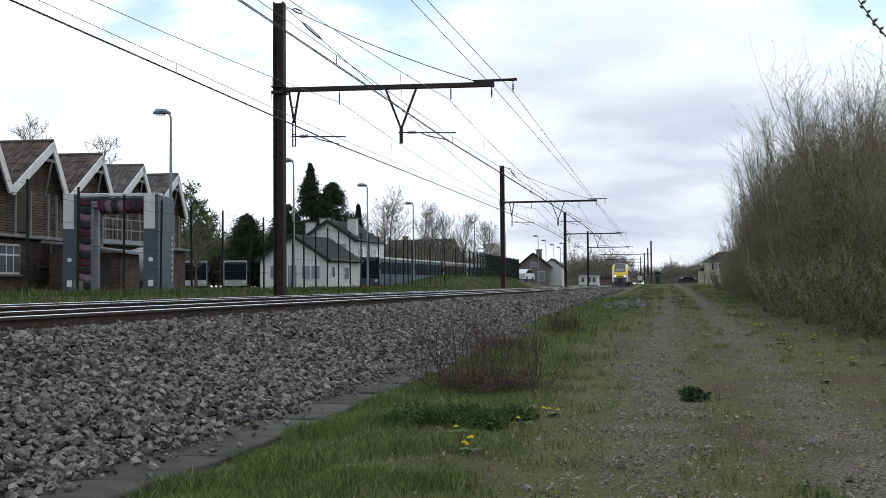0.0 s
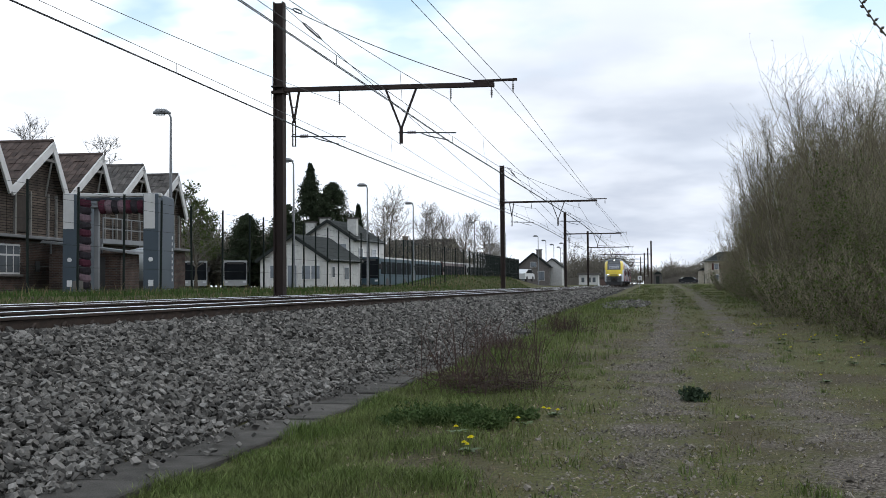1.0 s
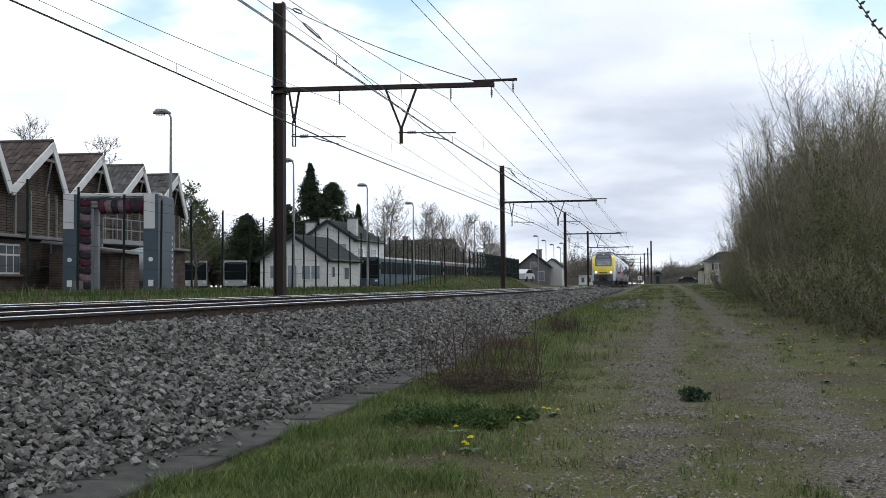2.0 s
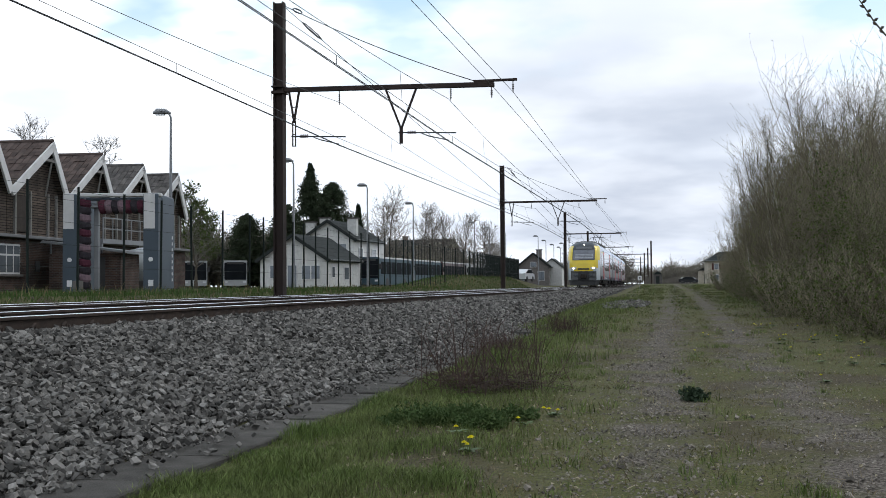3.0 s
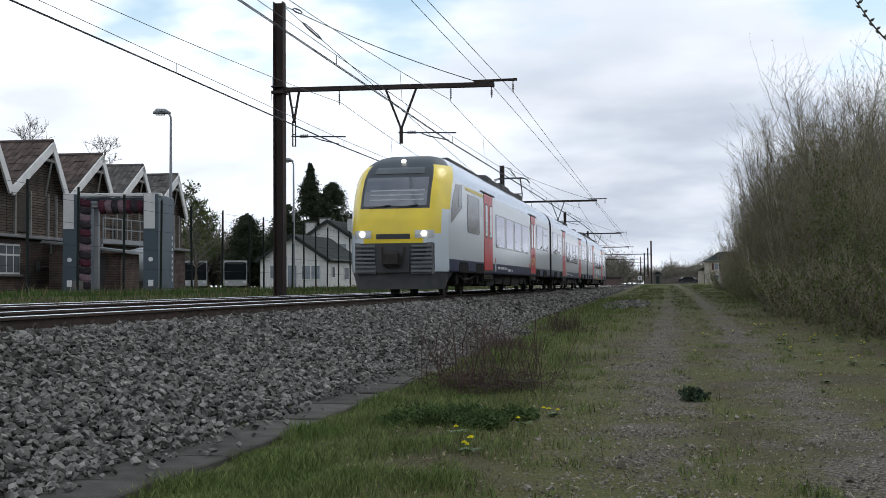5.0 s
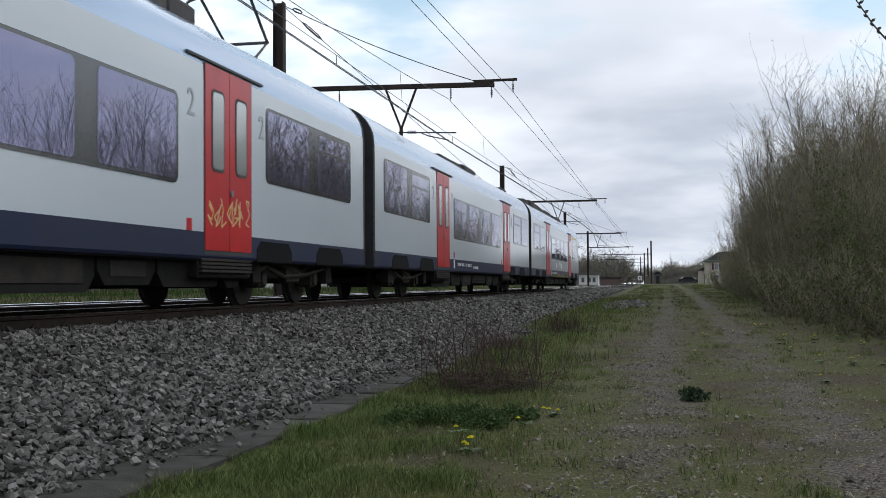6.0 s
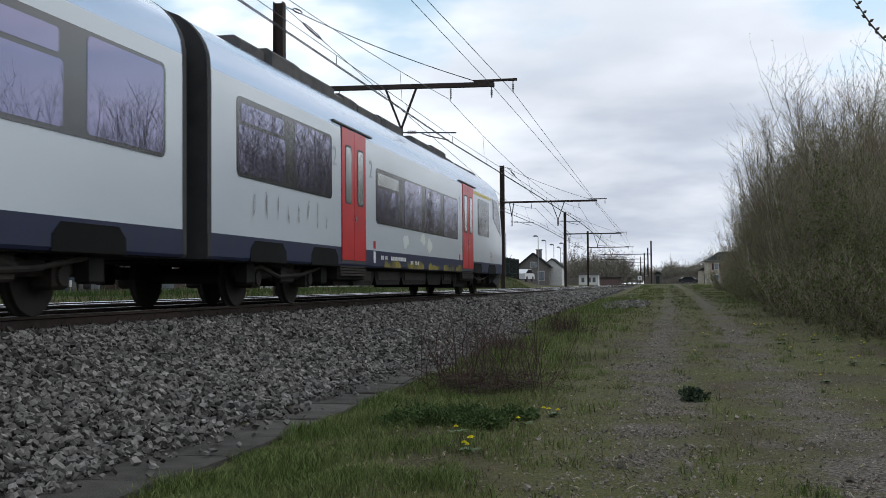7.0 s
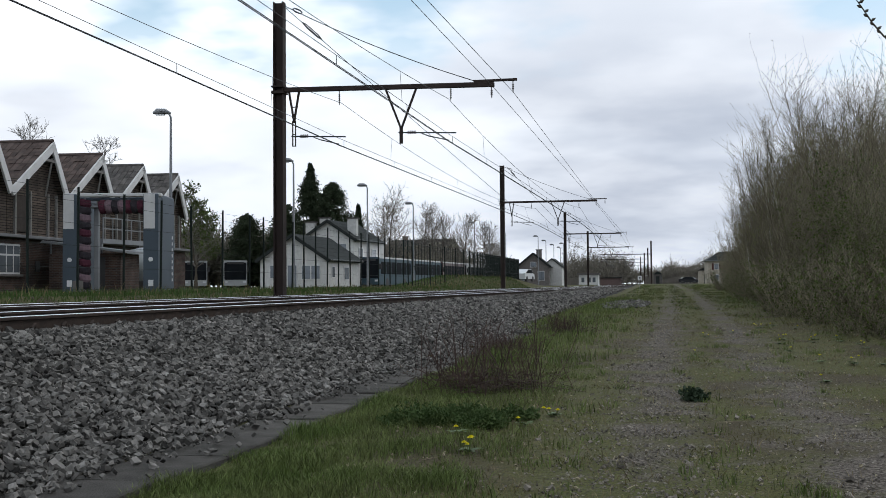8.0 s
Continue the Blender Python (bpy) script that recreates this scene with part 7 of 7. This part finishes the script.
def build_small_things():
    bramble(-2.1, 11.6, 1.25, 0.72, 1, "bare reddish-brown bramble bush in the grass")
    bramble(-2.45, 24.0, 0.9, 0.42, 2, "small bare bramble beside the ballast foot")
    bramble(-2.75, 17.5, 0.7, 0.30, 3, "low dry bramble at the ballast foot")
    weed = mat("dark_weed_leaf", (0.042, 0.074, 0.024), (0.066, 0.096, 0.034), 5, 0.85)
    rng = random.Random(4)
    for k in range(9):
        x, y = -2.2 + 0.09 * k + rng.uniform(-0.1, 0.1), 9.1 + rng.uniform(-0.35, 0.35)
        leafy_clump("broadleaf_weed", x, y, rng.uniform(0.16, 0.26), rng.uniform(0.13, 0.21), 120, 0.036, weed, "dark green broad-leaved weed in the grass", 100 + k, "weeds in the grass")
    leafy_clump("thistle", 0.12, 11.05, 0.15, 0.17, 60, 0.055, mat("blue_green_thistle", (0.022, 0.036, 0.022), (0.032, 0.050, 0.028), 8, 0.8), "dark green prickly thistle on the path", 7)
    for k, (x, y, n) in enumerate(((-1.45, 7.55, 4), (-1.08, 9.6, 3), (-1.25, 9.0, 1), (1.85, 21.0, 3), (2.05, 11.0, 1), (1.7, 20.0, 1), (0.25, 17.0, 1), (1.6, 13.0, 1), (2.25, 15.5, 1), (-1.7, 8.4, 1), (1.1, 24, 1), (0.5, 22, 2))):
        dandelion(x, y, 30 + k, n)
    for k in range(14):
        dandelion(rng.uniform(1.6, 3.2), rng.uniform(11, 27), 60 + k, rng.choice((1, 1, 2)))
    # loose pebbles on the wheel tracks, and a grey rubble heap
    rng = random.Random(6)
    shapes = stone_shapes(rng)
    pts, sz = [], []
    for _ in range(15000):
        y = 4.5 + 26 * rng.random() ** 1.9
        x = rng.choice((-0.30, -0.30, 1.18)) + rng.gauss(0, 0.30) if rng.random() < 0.75 else rng.uniform(-1.2, 2.4)
        r = rng.uniform(0.004, 0.012) if rng.random() < 0.98 else rng.uniform(0.014, 0.026)
        pts.append((x + bend(y), y, ground_z(x + bend(y), y) + r * 0.25)); sz.append(r)
    solid("path_pebbles", scatter_stones(pts, sz, rng, shapes), mat("pale_pebbles", (0.21, 0.19, 0.165), (0.11, 0.098, 0.084), 20, 0.9, island=0.5), "loose pebbles on the worn wheel tracks", "pebbles", kind="stuff")
    pts, sz = [], []
    for _ in range(900):
        a, q = rng.uniform(0, 6.283), math.sqrt(rng.random())
        x, y = -2.2 + 1.0 * q * math.cos(a), 47.5 + 6.5 * q * math.sin(a)
        pts.append((x, y, ground_z(x, y) + 0.07 * (1 - q) + 0.01)); sz.append(rng.uniform(0.02, 0.075))
    solid("rubble_heap", scatter_stones(pts, sz, rng, shapes), STONE, "low heap of grey rubble beside the path", "rubble", kind="stuff")
    st = Sticks()
    for _ in range(170):
        x, y = rng.uniform(-1.8, 4.0), 4.6 + 18 * rng.random() ** 1.5
        a, ln = rng.uniform(0, 6.283), rng.uniform(0.05, 0.28)
        z = ground_z(x, y) + 0.015
        m = (x + math.cos(a) * ln * 0.5, y + math.sin(a) * ln * 0.5, z + rng.uniform(0, 0.02))
        st.stick((x, y, z), m, 0.003, 0.0026)
        b = a + rng.gauss(0, 0.4)
        st.stick(m, (m[0] + math.cos(b) * ln * 0.5, m[1] + math.sin(b) * ln * 0.5, z + rng.uniform(0, 0.02)), 0.0026, 0.0015)
    solid("fallen_twigs", st.geo(), mat("pale_dead_twigs", (0.22, 0.19, 0.14), (0.14, 0.115, 0.085), 6, 0.9, island=0.4), "fallen dry twigs and stalks on the path", "twigs", kind="stuff")
    pale = mat("pale_litter_leaf", (0.30, 0.27, 0.19), (0.20, 0.17, 0.12), 8, 0.9, island=0.35)
    r = np.random.RandomState(9)
    lf = Sticks()
    for _ in range(2600):
        x, y = r.uniform(-2.2, 4.2), 5 + 24 * r.uniform(0, 1) ** 1.5
        lf.leaf.append((x, y, ground_z(x, y) + 0.02))
    solid("leaf_litter", lf.leaves(0.028, rng), pale, "pale fallen leaves on the moss", "leaves", kind="stuff")


def build_twig():
    """A budding twig that hangs into the view close to the lens."""
    rng = random.Random(2)
    d = 3.2
    right = Vector((math.cos(YAW), math.sin(YAW), 0))
    fwd = (AIM - EYE).normalized()
    up = right.cross(fwd)
    at = lambda px, py: EYE + fwd * d + right * (px * d) + up * (py * d)
    root = at(0.374, 0.232)
    pts = [at(0.374, 0.232), at(0.384, 0.218), at(0.394, 0.203), at(0.405, 0.190), at(0.43, 0.168), at(0.50, 0.10), at(0.62, 0.02)]
    g = Geo()
    loc = [p - root for p in pts]
    g.tube(loc, [0.0012, 0.0018, 0.0022, 0.0026, 0.004, 0.006, 0.009], 6)
    th = thing("budding_twig", Matrix.Translation(root), "dark thin budding twig hanging near the lens", "twig")
    part("stem", g, BARK, th)
    for k in range(12):
        t = 3.3 * k / 12
        i = int(t)
        p = loc[i].lerp(loc[i + 1], t - i)
        s = 1 if k % 2 else -1
        e = p + (right * 0.012 * s + up * 0.008 + fwd * rng.uniform(-0.01, 0.01))
        part("bud", Geo().tube([p, p.lerp(e, 0.5), e], [0.002, 0.0048, 0.001], 6), BARK, th)
    return th, root, right, up


build_yard()
build_trees()
build_hedge()
build_grass()
build_far_hedges()
build_small_things()
twig = build_twig()


build_slabs()
build_stones(bank)


def sway():
    th, root, right, up = twig
    rows = [(0.5 * k, Matrix.Translation(root - right * (0.009 * step(2.5, 4.5, 0.5 * k) + 0.003 * math.sin(1.9 * k)) + up * 0.002 * math.sin(1.3 * k))) for k in range(17)]
    walk(th, rows)


def motions():
    """The train runs towards the camera on the near track at 34.3 m/s; the twig sways a little."""
    for car, o in TRAIN:
        rows = [(0.5 * k, track_pose(280.65 - 34.32 * 0.5 * k - 0.38 * (k % 2) - o)) for k in range(17)]
        walk(car, rows)
    sway()


motions()
